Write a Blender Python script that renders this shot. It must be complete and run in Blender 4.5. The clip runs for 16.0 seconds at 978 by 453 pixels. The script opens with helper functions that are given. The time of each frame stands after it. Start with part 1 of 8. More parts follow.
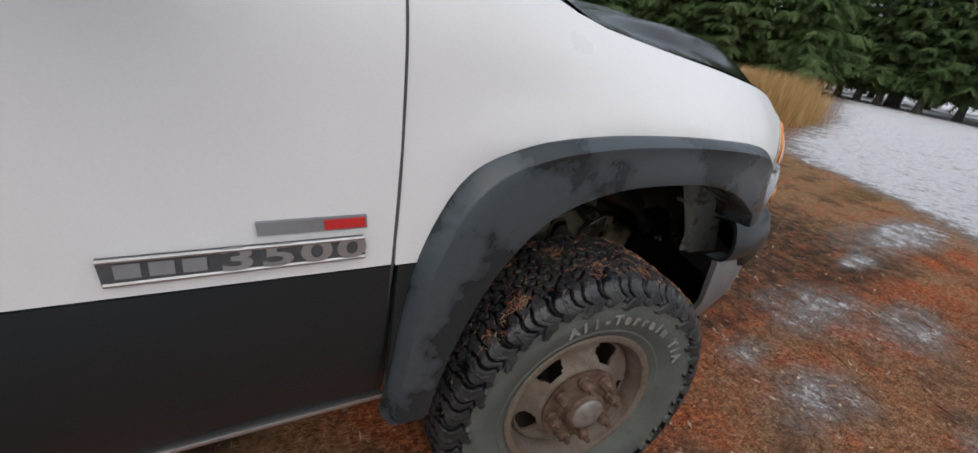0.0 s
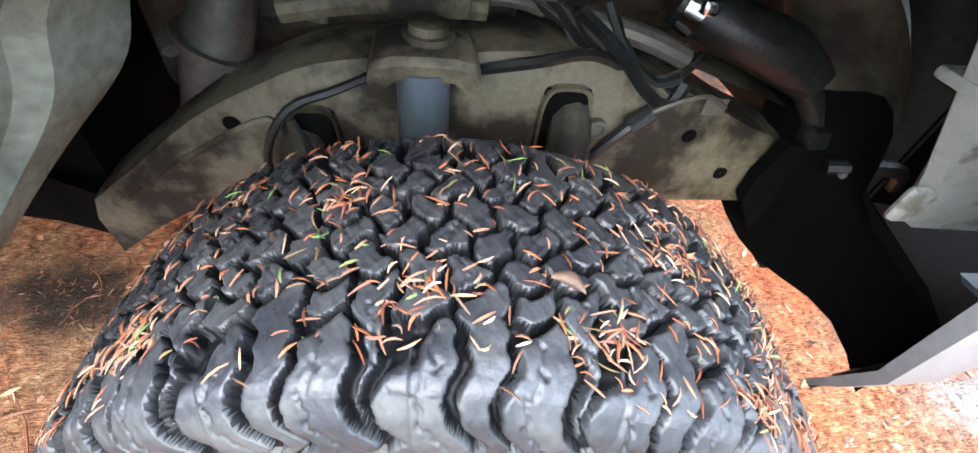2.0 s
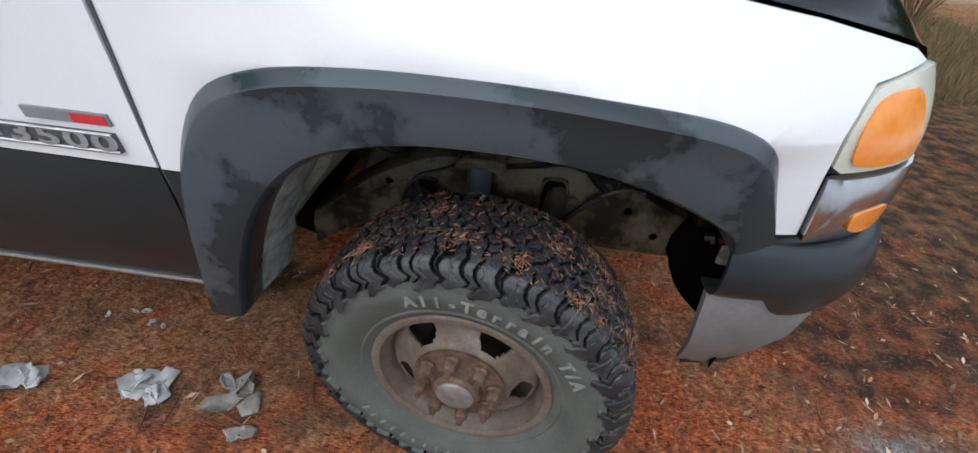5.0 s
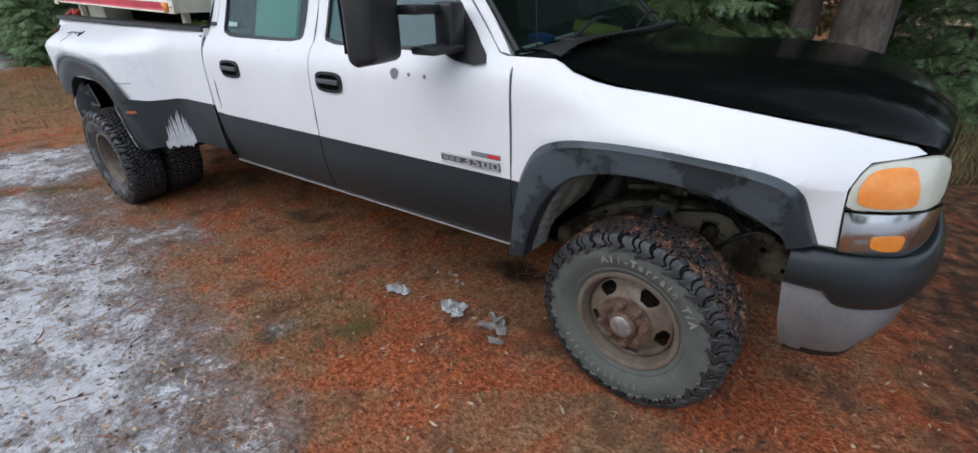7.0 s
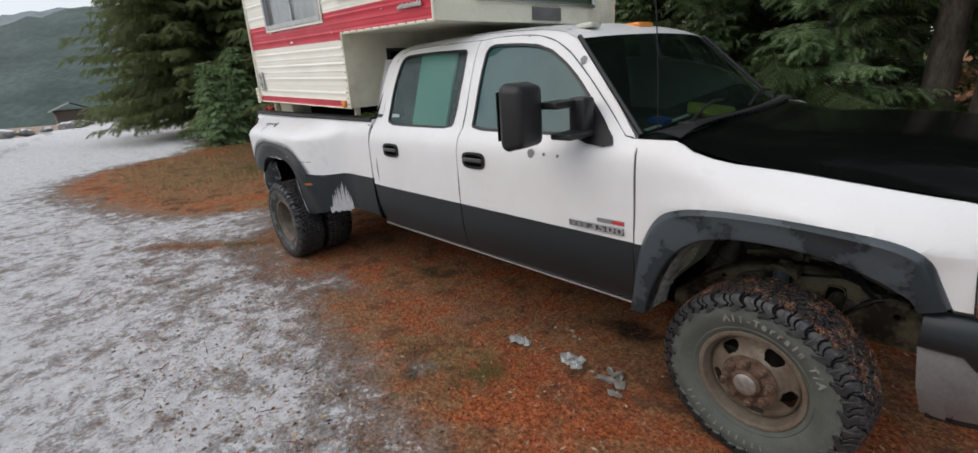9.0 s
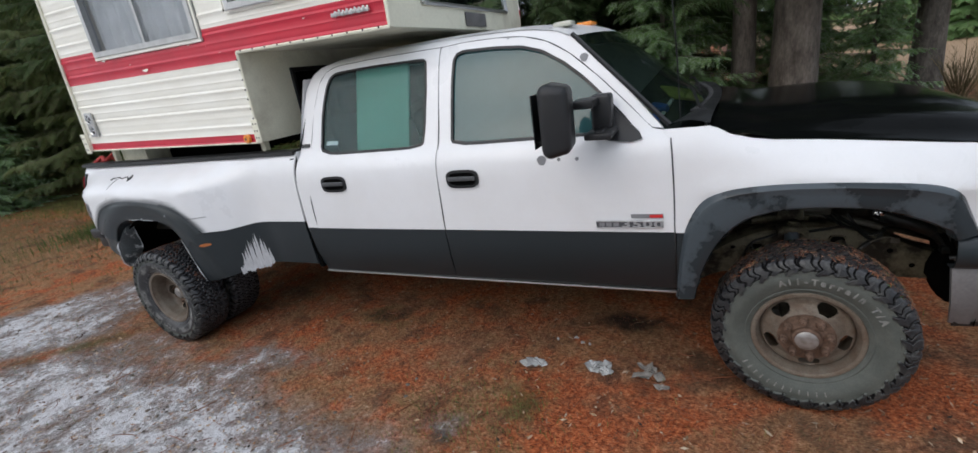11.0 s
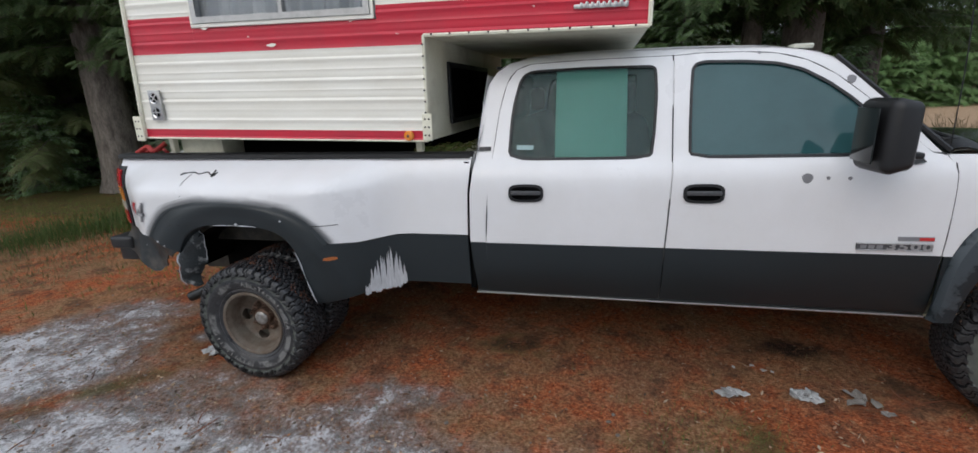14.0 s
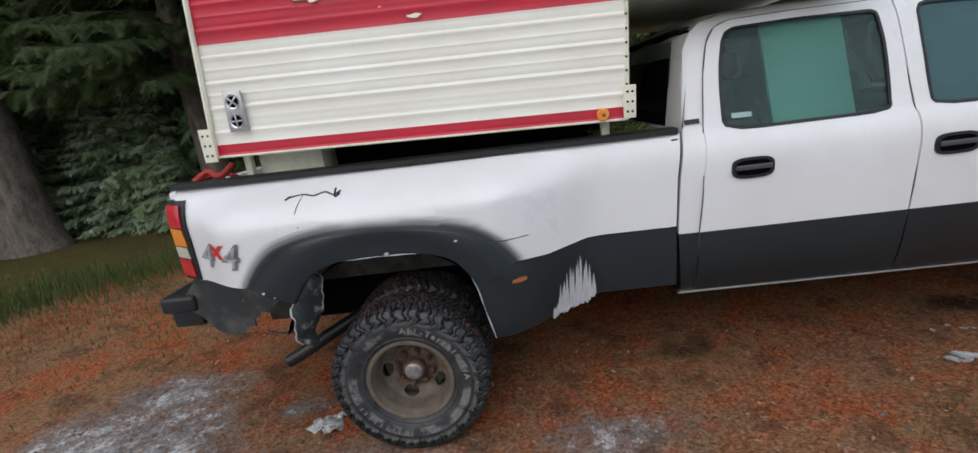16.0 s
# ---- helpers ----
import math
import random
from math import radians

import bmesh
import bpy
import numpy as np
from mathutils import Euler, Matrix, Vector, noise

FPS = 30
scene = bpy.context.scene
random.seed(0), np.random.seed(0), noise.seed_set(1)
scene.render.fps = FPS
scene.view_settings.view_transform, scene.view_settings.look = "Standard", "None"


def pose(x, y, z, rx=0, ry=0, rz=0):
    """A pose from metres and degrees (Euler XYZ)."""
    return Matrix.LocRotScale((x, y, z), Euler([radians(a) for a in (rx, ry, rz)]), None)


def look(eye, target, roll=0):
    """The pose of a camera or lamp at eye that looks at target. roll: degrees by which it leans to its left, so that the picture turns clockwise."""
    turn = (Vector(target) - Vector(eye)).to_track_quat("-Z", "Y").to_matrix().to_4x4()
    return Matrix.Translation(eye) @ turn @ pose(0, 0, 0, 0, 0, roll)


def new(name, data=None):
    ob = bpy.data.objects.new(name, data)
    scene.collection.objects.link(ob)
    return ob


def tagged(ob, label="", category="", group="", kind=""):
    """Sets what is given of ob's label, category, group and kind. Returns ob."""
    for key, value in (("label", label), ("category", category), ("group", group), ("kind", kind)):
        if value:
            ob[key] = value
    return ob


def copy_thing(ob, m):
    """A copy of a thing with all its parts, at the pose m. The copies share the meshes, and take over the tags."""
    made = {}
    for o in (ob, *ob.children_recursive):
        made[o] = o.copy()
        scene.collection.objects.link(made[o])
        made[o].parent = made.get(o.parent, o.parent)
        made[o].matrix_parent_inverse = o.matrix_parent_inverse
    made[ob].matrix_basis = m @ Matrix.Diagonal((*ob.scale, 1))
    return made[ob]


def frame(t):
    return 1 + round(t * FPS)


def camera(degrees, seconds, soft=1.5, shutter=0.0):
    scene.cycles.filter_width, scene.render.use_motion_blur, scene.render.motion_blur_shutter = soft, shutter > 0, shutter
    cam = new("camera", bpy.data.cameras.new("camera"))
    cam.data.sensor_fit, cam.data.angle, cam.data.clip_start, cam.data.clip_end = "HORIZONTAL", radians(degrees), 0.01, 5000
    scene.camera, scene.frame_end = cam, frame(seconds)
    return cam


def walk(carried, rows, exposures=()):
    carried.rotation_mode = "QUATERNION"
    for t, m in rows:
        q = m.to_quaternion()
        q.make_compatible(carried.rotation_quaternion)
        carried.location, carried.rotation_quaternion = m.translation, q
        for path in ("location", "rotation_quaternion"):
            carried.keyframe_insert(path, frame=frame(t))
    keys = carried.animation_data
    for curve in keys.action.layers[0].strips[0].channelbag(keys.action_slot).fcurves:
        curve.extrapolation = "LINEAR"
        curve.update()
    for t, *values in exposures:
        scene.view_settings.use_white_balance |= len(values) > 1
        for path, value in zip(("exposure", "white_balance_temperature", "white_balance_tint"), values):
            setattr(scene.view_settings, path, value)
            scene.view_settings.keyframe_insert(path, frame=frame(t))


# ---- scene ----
cam = camera(93.7, 16.0)
PATH = [
    (0, (-0.753, -0.614, 1.285), (0.248, 0.915, 0.472), 9.8),
    (0.5, (-0.41, -0.466, 1.236), (0.36, 1.077, 0.222), 7.4),
    (1, (-0.161, -0.352, 1.18), (0.3, 1.202, 0.007), 4.8),
    (1.5, (-0.063, -0.217, 1.084), (0.307, 1.188, -0.291), 4.4),
    (2, (-0.002, -0.124, 1.038), (0.289, 1.243, -0.393), 8.6),
    (2.5, (0.009, -0.08, 1.001), (0.205, 1.272, -0.46), 8.4),
    (3, (0.015, -0.069, 0.993), (0.171, 1.271, -0.483), 7.8),
    (3.2, (0.016, -0.069, 0.992), (0.143, 1.276, -0.482), 6.2),
    (5.3, (0.12, -0.767, 1.383), (-0.048, 0.933, 0.342), 6.4),
    (5.5, (0.194, -0.852, 1.385), (-0.099, 0.897, 0.462), 5.5),
    (6, (0.348, -1.05, 1.439), (-0.319, 0.6, 0.526), 2.0),
    (6.5, (0.372, -1.292, 1.517), (-0.516, 0.29, 0.676), -1.6),
    (7, (0.41, -1.519, 1.596), (-0.602, -0.052, 0.689), -0.7),
    (7.5, (0.503, -1.562, 1.661), (-0.741, -0.211, 0.868), -3.5),
    (8, (0.549, -1.522, 1.711), (-0.896, -0.289, 1.084), -5.6),
    (8.5, (0.526, -1.583, 1.693), (-1.036, -0.516, 1.045), -6.2),
    (9, (0.478, -1.852, 1.712), (-0.908, -0.56, 1.073), -4.1),
    (9.2, (0.444, -1.918, 1.698), (-0.873, -0.563, 1.043), -3.2),
    (11.3, (-0.606, -2.189, 1.775), (-1.432, -0.477, 1.153), -8.9),
    (11.5, (-0.738, -2.224, 1.794), (-1.611, -0.52, 1.218), -9.2),
    (12, (-0.992, -2.376, 1.777), (-1.727, -0.593, 1.246), -7.2),
    (12.5, (-1.267, -2.39, 1.747), (-1.99, -0.613, 1.182), -5.9),
    (13, (-1.515, -2.338, 1.767), (-2.154, -0.529, 1.202), -4.7),
    (13.5, (-1.82, -2.483, 1.772), (-2.341, -0.637, 1.207), -3.4),
    (14, (-2.094, -2.489, 1.742), (-2.569, -0.626, 1.191), -2.8),
    (14.5, (-2.448, -2.36, 1.717), (-2.888, -0.483, 1.184), -5.7),
    (15, (-2.855, -2.367, 1.671), (-3.111, -0.456, 1.141), -2.4),
    (15.5, (-3.213, -2.35, 1.675), (-3.34, -0.426, 1.144), -2.7),
    (16, (-3.634, -2.226, 1.681), (-3.768, -0.303, 1.147), -7.7),
]
EXPOSURE = [(0.0, 0.1, 6500, 10), (0.5, 0.5, 6500, 10), (0.8, 0.65, 6450, 10), (1.2, 1.65, 6400, 10), (1.6, 3.05, 6000, 9), (2.0, 3.26, 5800, 8), (2.5, 3.28, 5800, 8), (3.3, 3.2, 5650, 8), (4.0, 1.7, 6250, 9), (4.6, 0.8, 6400, 10), (5.3, 0.45, 5950, 10), (5.7, 0.14, 5950, 10), (6.4, 0.32, 5950, 10), (7.2, 0.38, 6050, 10), (8.0, 0.15, 6350, 10), (9.2, 0.14, 6650, 10), (11.4, 0.25, 6200, 10), (12.3, 0.06, 6180, 10), (13.5, 0.07, 6200, 10), (16.0, 0.1, 6330, 10)]
walk(cam, [(t, look(eye, target, roll)) for t, eye, target, roll in PATH], EXPOSURE)

# ---- light: a bright overcast winter sky ----
world = bpy.data.worlds.new("overcast_sky")
scene.world = world
world.use_nodes = True
wn, wl = world.node_tree.nodes, world.node_tree.links
wn.clear()
w_out = wn.new("ShaderNodeOutputWorld")
w_sky = wn.new("ShaderNodeTexSky")
w_sky.sky_type, w_sky.sun_disc = "NISHITA", False
w_sky.sun_elevation, w_sky.sun_rotation = radians(38), radians(205)
w_sky.air_density, w_sky.dust_density, w_sky.ozone_density = 1.0, 4.0, 1.0
w_b1 = wn.new("ShaderNodeBackground")
w_b1.inputs[1].default_value = 0.05
w_b2 = wn.new("ShaderNodeBackground")
w_b2.inputs[0].default_value, w_b2.inputs[1].default_value = (0.88, 0.94, 1.02, 1), 0.66
w_add = wn.new("ShaderNodeAddShader")
wl.new(w_sky.outputs[0], w_b1.inputs[0])
wl.new(w_b1.outputs[0], w_add.inputs[0])
wl.new(w_b2.outputs[0], w_add.inputs[1])
wl.new(w_add.outputs[0], w_out.inputs[0])
sun = new("sun", bpy.data.lights.new("sun", "SUN"))
sun.data.energy, sun.data.angle, sun.data.color = 0.8, radians(85), (0.97, 0.98, 1.0)
sun.matrix_world = look((-2, -5, 9), (0, 0, 0))
import functools

# ---- materials ----
def mat(name, col, rough=0.5, metal=0.0, col2=None, scale=6.0, fine=80.0, mix=0.5, grain=0.12, bump=0.0, bump_scale=None,
        coat=0.0, trans=0.0, spec=0.5, detail=6.0, lo=0.38, hi=0.68, stretch=(1, 1, 1), ior=1.45, alpha=1.0):
    """A surface with patches of a second colour, a fine grain and a fine relief."""
    m = bpy.data.materials.new(name)
    m.use_nodes = True
    n, l = m.node_tree.nodes, m.node_tree.links
    b = n["Principled BSDF"]
    tc = n.new("ShaderNodeTexCoord")
    mp = n.new("ShaderNodeMapping")
    mp.inputs["Scale"].default_value = stretch
    l.new(tc.outputs["Object"], mp.inputs[0])
    n1 = n.new("ShaderNodeTexNoise")
    n1.inputs["Scale"].default_value, n1.inputs["Detail"].default_value, n1.inputs["Roughness"].default_value = scale, detail, 0.6
    n2 = n.new("ShaderNodeTexNoise")
    n2.inputs["Scale"].default_value, n2.inputs["Detail"].default_value = fine, 3
    l.new(mp.outputs[0], n1.inputs[0])
    l.new(mp.outputs[0], n2.inputs[0])
    rp = n.new("ShaderNodeMapRange")
    rp.inputs[1].default_value, rp.inputs[2].default_value, rp.inputs[4].default_value = lo, hi, mix
    l.new(n1.outputs[0], rp.inputs[0])
    mx = n.new("ShaderNodeMix")
    mx.data_type = "RGBA"
    mx.inputs[6].default_value = (*col, 1)
    mx.inputs[7].default_value = (*(col2 or [c * 0.7 for c in col]), 1)
    l.new(rp.outputs[0], mx.inputs[0])
    g = n.new("ShaderNodeMapRange")
    g.inputs[3].default_value, g.inputs[4].default_value = 1 - grain * 2, 1 + grain * 2
    l.new(n2.outputs[0], g.inputs[0])
    mul = n.new("ShaderNodeVectorMath")
    mul.operation = "SCALE"
    l.new(mx.outputs[2], mul.inputs[0])
    l.new(g.outputs[0], mul.inputs[3])
    l.new(mul.outputs[0], b.inputs["Base Color"])
    rr = n.new("ShaderNodeMapRange")
    rr.inputs[1].default_value, rr.inputs[2].default_value = 0.3, 0.7
    rr.inputs[3].default_value, rr.inputs[4].default_value = max(0.02, rough * 0.8), min(1, rough * 1.25)
    l.new(n1.outputs[0], rr.inputs[0])
    l.new(rr.outputs[0], b.inputs["Roughness"])
    b.inputs["Metallic"].default_value = metal
    b.inputs["Specular IOR Level"].default_value = spec
    b.inputs["Coat Weight"].default_value = coat
    b.inputs["Coat Roughness"].default_value = 0.12
    b.inputs["Transmission Weight"].default_value = trans
    b.inputs["IOR"].default_value = ior
    b.inputs["Alpha"].default_value = alpha
    if bump:
        bp = n.new("ShaderNodeBump")
        bp.inputs["Strength"].default_value, bp.inputs["Distance"].default_value = bump, 0.004
        n3 = n.new("ShaderNodeTexNoise")
        n3.inputs["Scale"].default_value, n3.inputs["Detail"].default_value = bump_scale or fine, 5
        l.new(mp.outputs[0], n3.inputs[0])
        l.new(n3.outputs[0], bp.inputs["Height"])
        l.new(bp.outputs[0], b.inputs["Normal"])
    return m


def varied(name, colours, rough=0.8, trans=0.0, grain=0.15, fine=200.0):
    """One colour out of several for each loose island of a mesh."""
    m = mat(name, colours[0], rough, grain=grain, fine=fine)
    n, l = m.node_tree.nodes, m.node_tree.links
    geo = n.new("ShaderNodeNewGeometry")
    ramp = n.new("ShaderNodeValToRGB")
    e = ramp.color_ramp.elements
    while len(e) < len(colours):
        e.new(0.5)
    for i, c in enumerate(colours):
        e[i].position, e[i].color = i / max(1, len(colours) - 1), (*c, 1)
    l.new(geo.outputs["Random Per Island"], ramp.inputs[0])
    mul = [x for x in n if x.bl_idname == "ShaderNodeVectorMath"][0]
    l.new(ramp.outputs[0], mul.inputs[0])
    if trans:
        b = n["Principled BSDF"]
        tl = n.new("ShaderNodeBsdfTranslucent")
        ms = n.new("ShaderNodeMixShader")
        ms.inputs[0].default_value = trans
        l.new(mul.outputs[0], tl.inputs[0])
        l.new(b.outputs[0], ms.inputs[1])
        l.new(tl.outputs[0], ms.inputs[2])
        l.new(ms.outputs[0], n["Material Output"].inputs[0])
    return m


M_WHITE = mat("white_paint", (0.74, 0.74, 0.75), 0.32, col2=(0.66, 0.65, 0.64), scale=2.2, mix=0.5, grain=0.02, fine=240, coat=0.25, bump=0.02, bump_scale=30)
M_GREY = mat("charcoal_paint", (0.0115, 0.0165, 0.019), 0.36, col2=(0.015, 0.021, 0.024), scale=1.4, mix=0.5, lo=0.25, hi=0.75, grain=0.05, fine=150, bump=0.02, coat=0.12, spec=0.5)
M_FLARE = mat("faded_flare_plastic", (0.019, 0.026, 0.030), 0.27, col2=(0.050, 0.062, 0.071), scale=3.3, mix=1.0, lo=0.49, hi=0.525, grain=0.08, fine=160, bump=0.08)
M_BLACK = mat("black_plastic", (0.014, 0.014, 0.015), 0.42, grain=0.15, fine=300, bump=0.08, bump_scale=500)
M_HOOD = mat("black_hood_paint", (0.003, 0.0035, 0.0035), 0.12, col2=(0.006, 0.006, 0.006), scale=4, coat=0.0, spec=0.05, grain=0.1, bump=0.03, bump_scale=12)
# near-black for joints and openings; also painted shade inside arches and recesses
M_GAPSHADE = mat("gap_and_shade_black", (0.004, 0.004, 0.004), 0.9, spec=0.05)
M_CHROME = mat("dull_chrome", (0.62, 0.63, 0.64), 0.16, metal=1.0, col2=(0.42, 0.41, 0.4), scale=8, grain=0.06)
M_ALU = mat("weathered_aluminium", (0.5, 0.5, 0.5), 0.4, metal=0.9, col2=(0.36, 0.36, 0.35), scale=14, grain=0.1)
M_VALANCE = mat("scuffed_grey_plastic", (0.125, 0.12, 0.12), 0.42, col2=(0.20, 0.195, 0.195), scale=5, mix=0.8, grain=0.1, bump=0.06, bump_scale=60)
M_AMBER = mat("amber_lens", (0.75, 0.23, 0.02), 0.22, col2=(0.8, 0.33, 0.08), scale=25, mix=0.7, grain=0.05, coat=0.4, fine=90)
M_RED = mat("red_lens", (0.5, 0.02, 0.03), 0.2, col2=(0.6, 0.04, 0.05), scale=30, coat=0.4, grain=0.05)
M_CLEAR = mat("clouded_clear_lens", (0.55, 0.55, 0.47), 0.2, col2=(0.42, 0.42, 0.34), scale=8, coat=0.4, grain=0.05)
M_GLASS = mat("fogged_side_glass", (0.042, 0.118, 0.125), 0.04, col2=(0.028, 0.085, 0.09), scale=2.5, mix=0.8, trans=0.25, grain=0.03, ior=1.5)
M_GLASS2 = mat("tinted_rear_side_glass", (0.44, 0.60, 0.59), 0.03, col2=(0.36, 0.52, 0.51), scale=2.0, trans=0.93, grain=0.03, ior=1.2)
M_WSHIELD = mat("windscreen_glass", (0.13, 0.20, 0.165), 0.02, trans=0.97, grain=0.02, ior=1.16)
M_MINT = mat("mint_foam_board", (0.42, 0.72, 0.60), 0.8, col2=(0.38, 0.66, 0.55), scale=3, grain=0.04)
M_TYRE = mat("worn_tyre_rubber", (0.024, 0.025, 0.029), 0.32, col2=(0.066, 0.066, 0.067), scale=18, mix=0.8, grain=0.2, fine=260, bump=0.25, bump_scale=160)
# wet groove rubber, painted darker to make up for weak occlusion
M_GROOVE = mat("wet_shaded_tyre_grooves", (0.006, 0.006, 0.007), 0.5, grain=0.2, spec=0.25)
M_LUG = mat("dusty_tyre_lugs", (0.020, 0.021, 0.023), 0.42, col2=(0.055, 0.056, 0.054), scale=16, mix=0.9, lo=0.46, hi=0.62, grain=0.2, fine=220, bump=0.15)
M_SIDEWALL = mat("dusty_tyre_sidewall", (0.070, 0.079, 0.071), 0.7, col2=(0.115, 0.122, 0.108), scale=12, mix=0.8, grain=0.15, fine=180, bump=0.1)
M_RING = mat("worn_white_ring", (0.03, 0.03, 0.032), 0.6, col2=(0.17, 0.17, 0.165), scale=9, mix=0.9, lo=0.46, hi=0.56, grain=0.2)
M_LETTER = mat("worn_white_lettering", (0.25, 0.25, 0.235), 0.8, col2=(0.10, 0.10, 0.095), scale=40, mix=0.9, grain=0.2)
M_RIM = mat("rusty_dusty_steel_wheel", (0.175, 0.15, 0.12), 0.62, metal=0.25, col2=(0.12, 0.08, 0.055), scale=14, mix=0.9, grain=0.2, fine=150, bump=0.15)
M_HUB = mat("rusty_hub", (0.16, 0.10, 0.07), 0.7, metal=0.3, col2=(0.075, 0.045, 0.03), scale=30, mix=1, grain=0.25, bump=0.3)
M_CAP = mat("scratched_hub_cap", (0.42, 0.41, 0.40), 0.45, metal=0.7, col2=(0.22, 0.2, 0.18), scale=40, mix=1, grain=0.2, bump=0.2)
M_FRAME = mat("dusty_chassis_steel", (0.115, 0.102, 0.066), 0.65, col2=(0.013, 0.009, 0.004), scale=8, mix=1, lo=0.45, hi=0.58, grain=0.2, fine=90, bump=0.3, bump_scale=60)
M_PRIMER = mat("muddy_inner_fender", (0.33, 0.345, 0.265), 0.7, col2=(0.11, 0.105, 0.075), scale=7, mix=0.9, lo=0.46, hi=0.66, grain=0.2, fine=70, bump=0.2)
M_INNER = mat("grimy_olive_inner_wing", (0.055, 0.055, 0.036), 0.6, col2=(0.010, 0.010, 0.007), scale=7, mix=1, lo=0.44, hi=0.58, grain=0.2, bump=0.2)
M_BRACKET = mat("grey_painted_bracket", (0.36, 0.365, 0.32), 0.6, col2=(0.16, 0.15, 0.12), scale=13, mix=0.9, lo=0.55, hi=0.62, grain=0.1, bump=0.1)
M_GREASE = mat("greasy_engine_parts", (0.02, 0.019, 0.015), 0.5, col2=(0.07, 0.064, 0.048), scale=15, mix=1, grain=0.25, bump=0.3)
M_CAST = mat("dull_cast_metal", (0.13, 0.125, 0.105), 0.55, metal=0.5, col2=(0.1, 0.095, 0.08), scale=12, mix=1, grain=0.2, bump=0.2)
M_SHOCK = mat("blue_grey_damper", (0.065, 0.08, 0.098), 0.45, col2=(0.03, 0.055, 0.055), scale=12, mix=0.9, grain=0.1)
M_HOSE = mat("glossy_black_hose", (0.008, 0.009, 0.009), 0.36, col2=(0.016, 0.020, 0.018), scale=60, mix=0.6, grain=0.2, bump=0.3, bump_scale=120)
M_SIDING = mat("cream_ribbed_siding", (0.84, 0.82, 0.74), 0.42, col2=(0.68, 0.64, 0.54), scale=3, mix=0.5, grain=0.03, fine=150, bump=0.04, stretch=(0.5, 1, 2))
M_REDSIDING = mat("faded_red_siding", (0.55, 0.024, 0.048), 0.40, col2=(0.44, 0.03, 0.05), scale=4, mix=0.8, grain=0.05, fine=150, bump=0.04)
M_CREAM = mat("dirty_cream_panel", (0.76, 0.74, 0.60), 0.55, col2=(0.42, 0.38, 0.28), scale=4, mix=0.6, lo=0.5, hi=0.75, grain=0.05, bump=0.04)
M_CURTAIN = mat("white_curtain", (0.62, 0.63, 0.64), 0.9, col2=(0.5, 0.52, 0.55), scale=5, grain=0.05)
M_CGLASS = mat("camper_window_glass", (0.85, 0.88, 0.9), 0.05, trans=0.96, grain=0.02, ior=1.35)
M_SCRAPE = mat("scraped_bare_filler", (0.52, 0.53, 0.55), 0.7, col2=(0.36, 0.37, 0.39), scale=40, mix=0.9, grain=0.15, stretch=(3, 1, 0.6), bump=0.3)
M_TORN = mat("torn_dirty_plastic", (0.04, 0.045, 0.047), 0.5, col2=(0.36, 0.36, 0.35), scale=16, mix=0.9, lo=0.56, hi=0.68, grain=0.25, bump=0.5, bump_scale=40)
M_FRAYED = mat("frayed_pale_liner", (0.30, 0.31, 0.285), 0.8, col2=(0.10, 0.105, 0.095), scale=30, mix=1, grain=0.3, fine=120, bump=0.8, bump_scale=60)
M_LIGHTDECAL = mat("light_grey_decal", (0.42, 0.42, 0.43), 0.5, col2=(0.28, 0.28, 0.29), scale=40, grain=0.1)
M_DARKGLASS = mat("dark_glass", (0.012, 0.015, 0.015), 0.06, grain=0.05, spec=0.4)
M_STICKER = mat("pale_sticker", (0.38, 0.5, 0.5), 0.6, col2=(0.2, 0.3, 0.3), scale=90, mix=0.9, grain=0.1)
M_MIST = mat("overspray_mist", (0.03, 0.037, 0.041), 0.5, grain=0.1)
_n, _l = M_MIST.node_tree.nodes, M_MIST.node_tree.links
_a, _t, _m = _n.new("ShaderNodeAttribute"), _n.new("ShaderNodeTexNoise"), _n.new("ShaderNodeMath")
_a.attribute_name, _t.inputs["Scale"].default_value, _m.operation = "mist", 90, "MULTIPLY_ADD"
_p = _n.new("ShaderNodeMath")
_p.operation, _p.inputs[1].default_value = "POWER", 1.6
_l.new(_a.outputs["Fac"], _p.inputs[0])
_l.new(_p.outputs[0], _m.inputs[0])
_m.inputs[1].default_value, _m.inputs[2].default_value = 0.95, 0.0
_l.new(_m.outputs[0], _n["Principled BSDF"].inputs["Alpha"])
# second colour paints a brownish sheen onto the scuffed plastic
M_SCUFFSHEEN = mat("scuffed_bumper_painted_sheen", (0.022, 0.027, 0.029), 0.35, col2=(0.085, 0.078, 0.068), scale=5, mix=0.9, lo=0.48, hi=0.62, grain=0.12, bump=0.1, bump_scale=30, coat=0.1)
M_SEAM = mat("dusty_seam", (0.085, 0.085, 0.085), 0.9)
M_BADGE = mat("dull_badge_face", (0.06, 0.062, 0.066), 0.4, col2=(0.10, 0.10, 0.105), scale=60, grain=0.1)
M_MARKER = mat("dull_orange_marker", (0.42, 0.13, 0.03), 0.35, col2=(0.28, 0.10, 0.04), scale=60, grain=0.1)
M_CRACK = mat("dark_crack", (0.02, 0.02, 0.02), 0.9)
M_DECAL = mat("grey_decal", (0.22, 0.22, 0.23), 0.5, grain=0.05)
M_REDDECAL = mat("red_decal", (0.62, 0.03, 0.03), 0.45, grain=0.05)
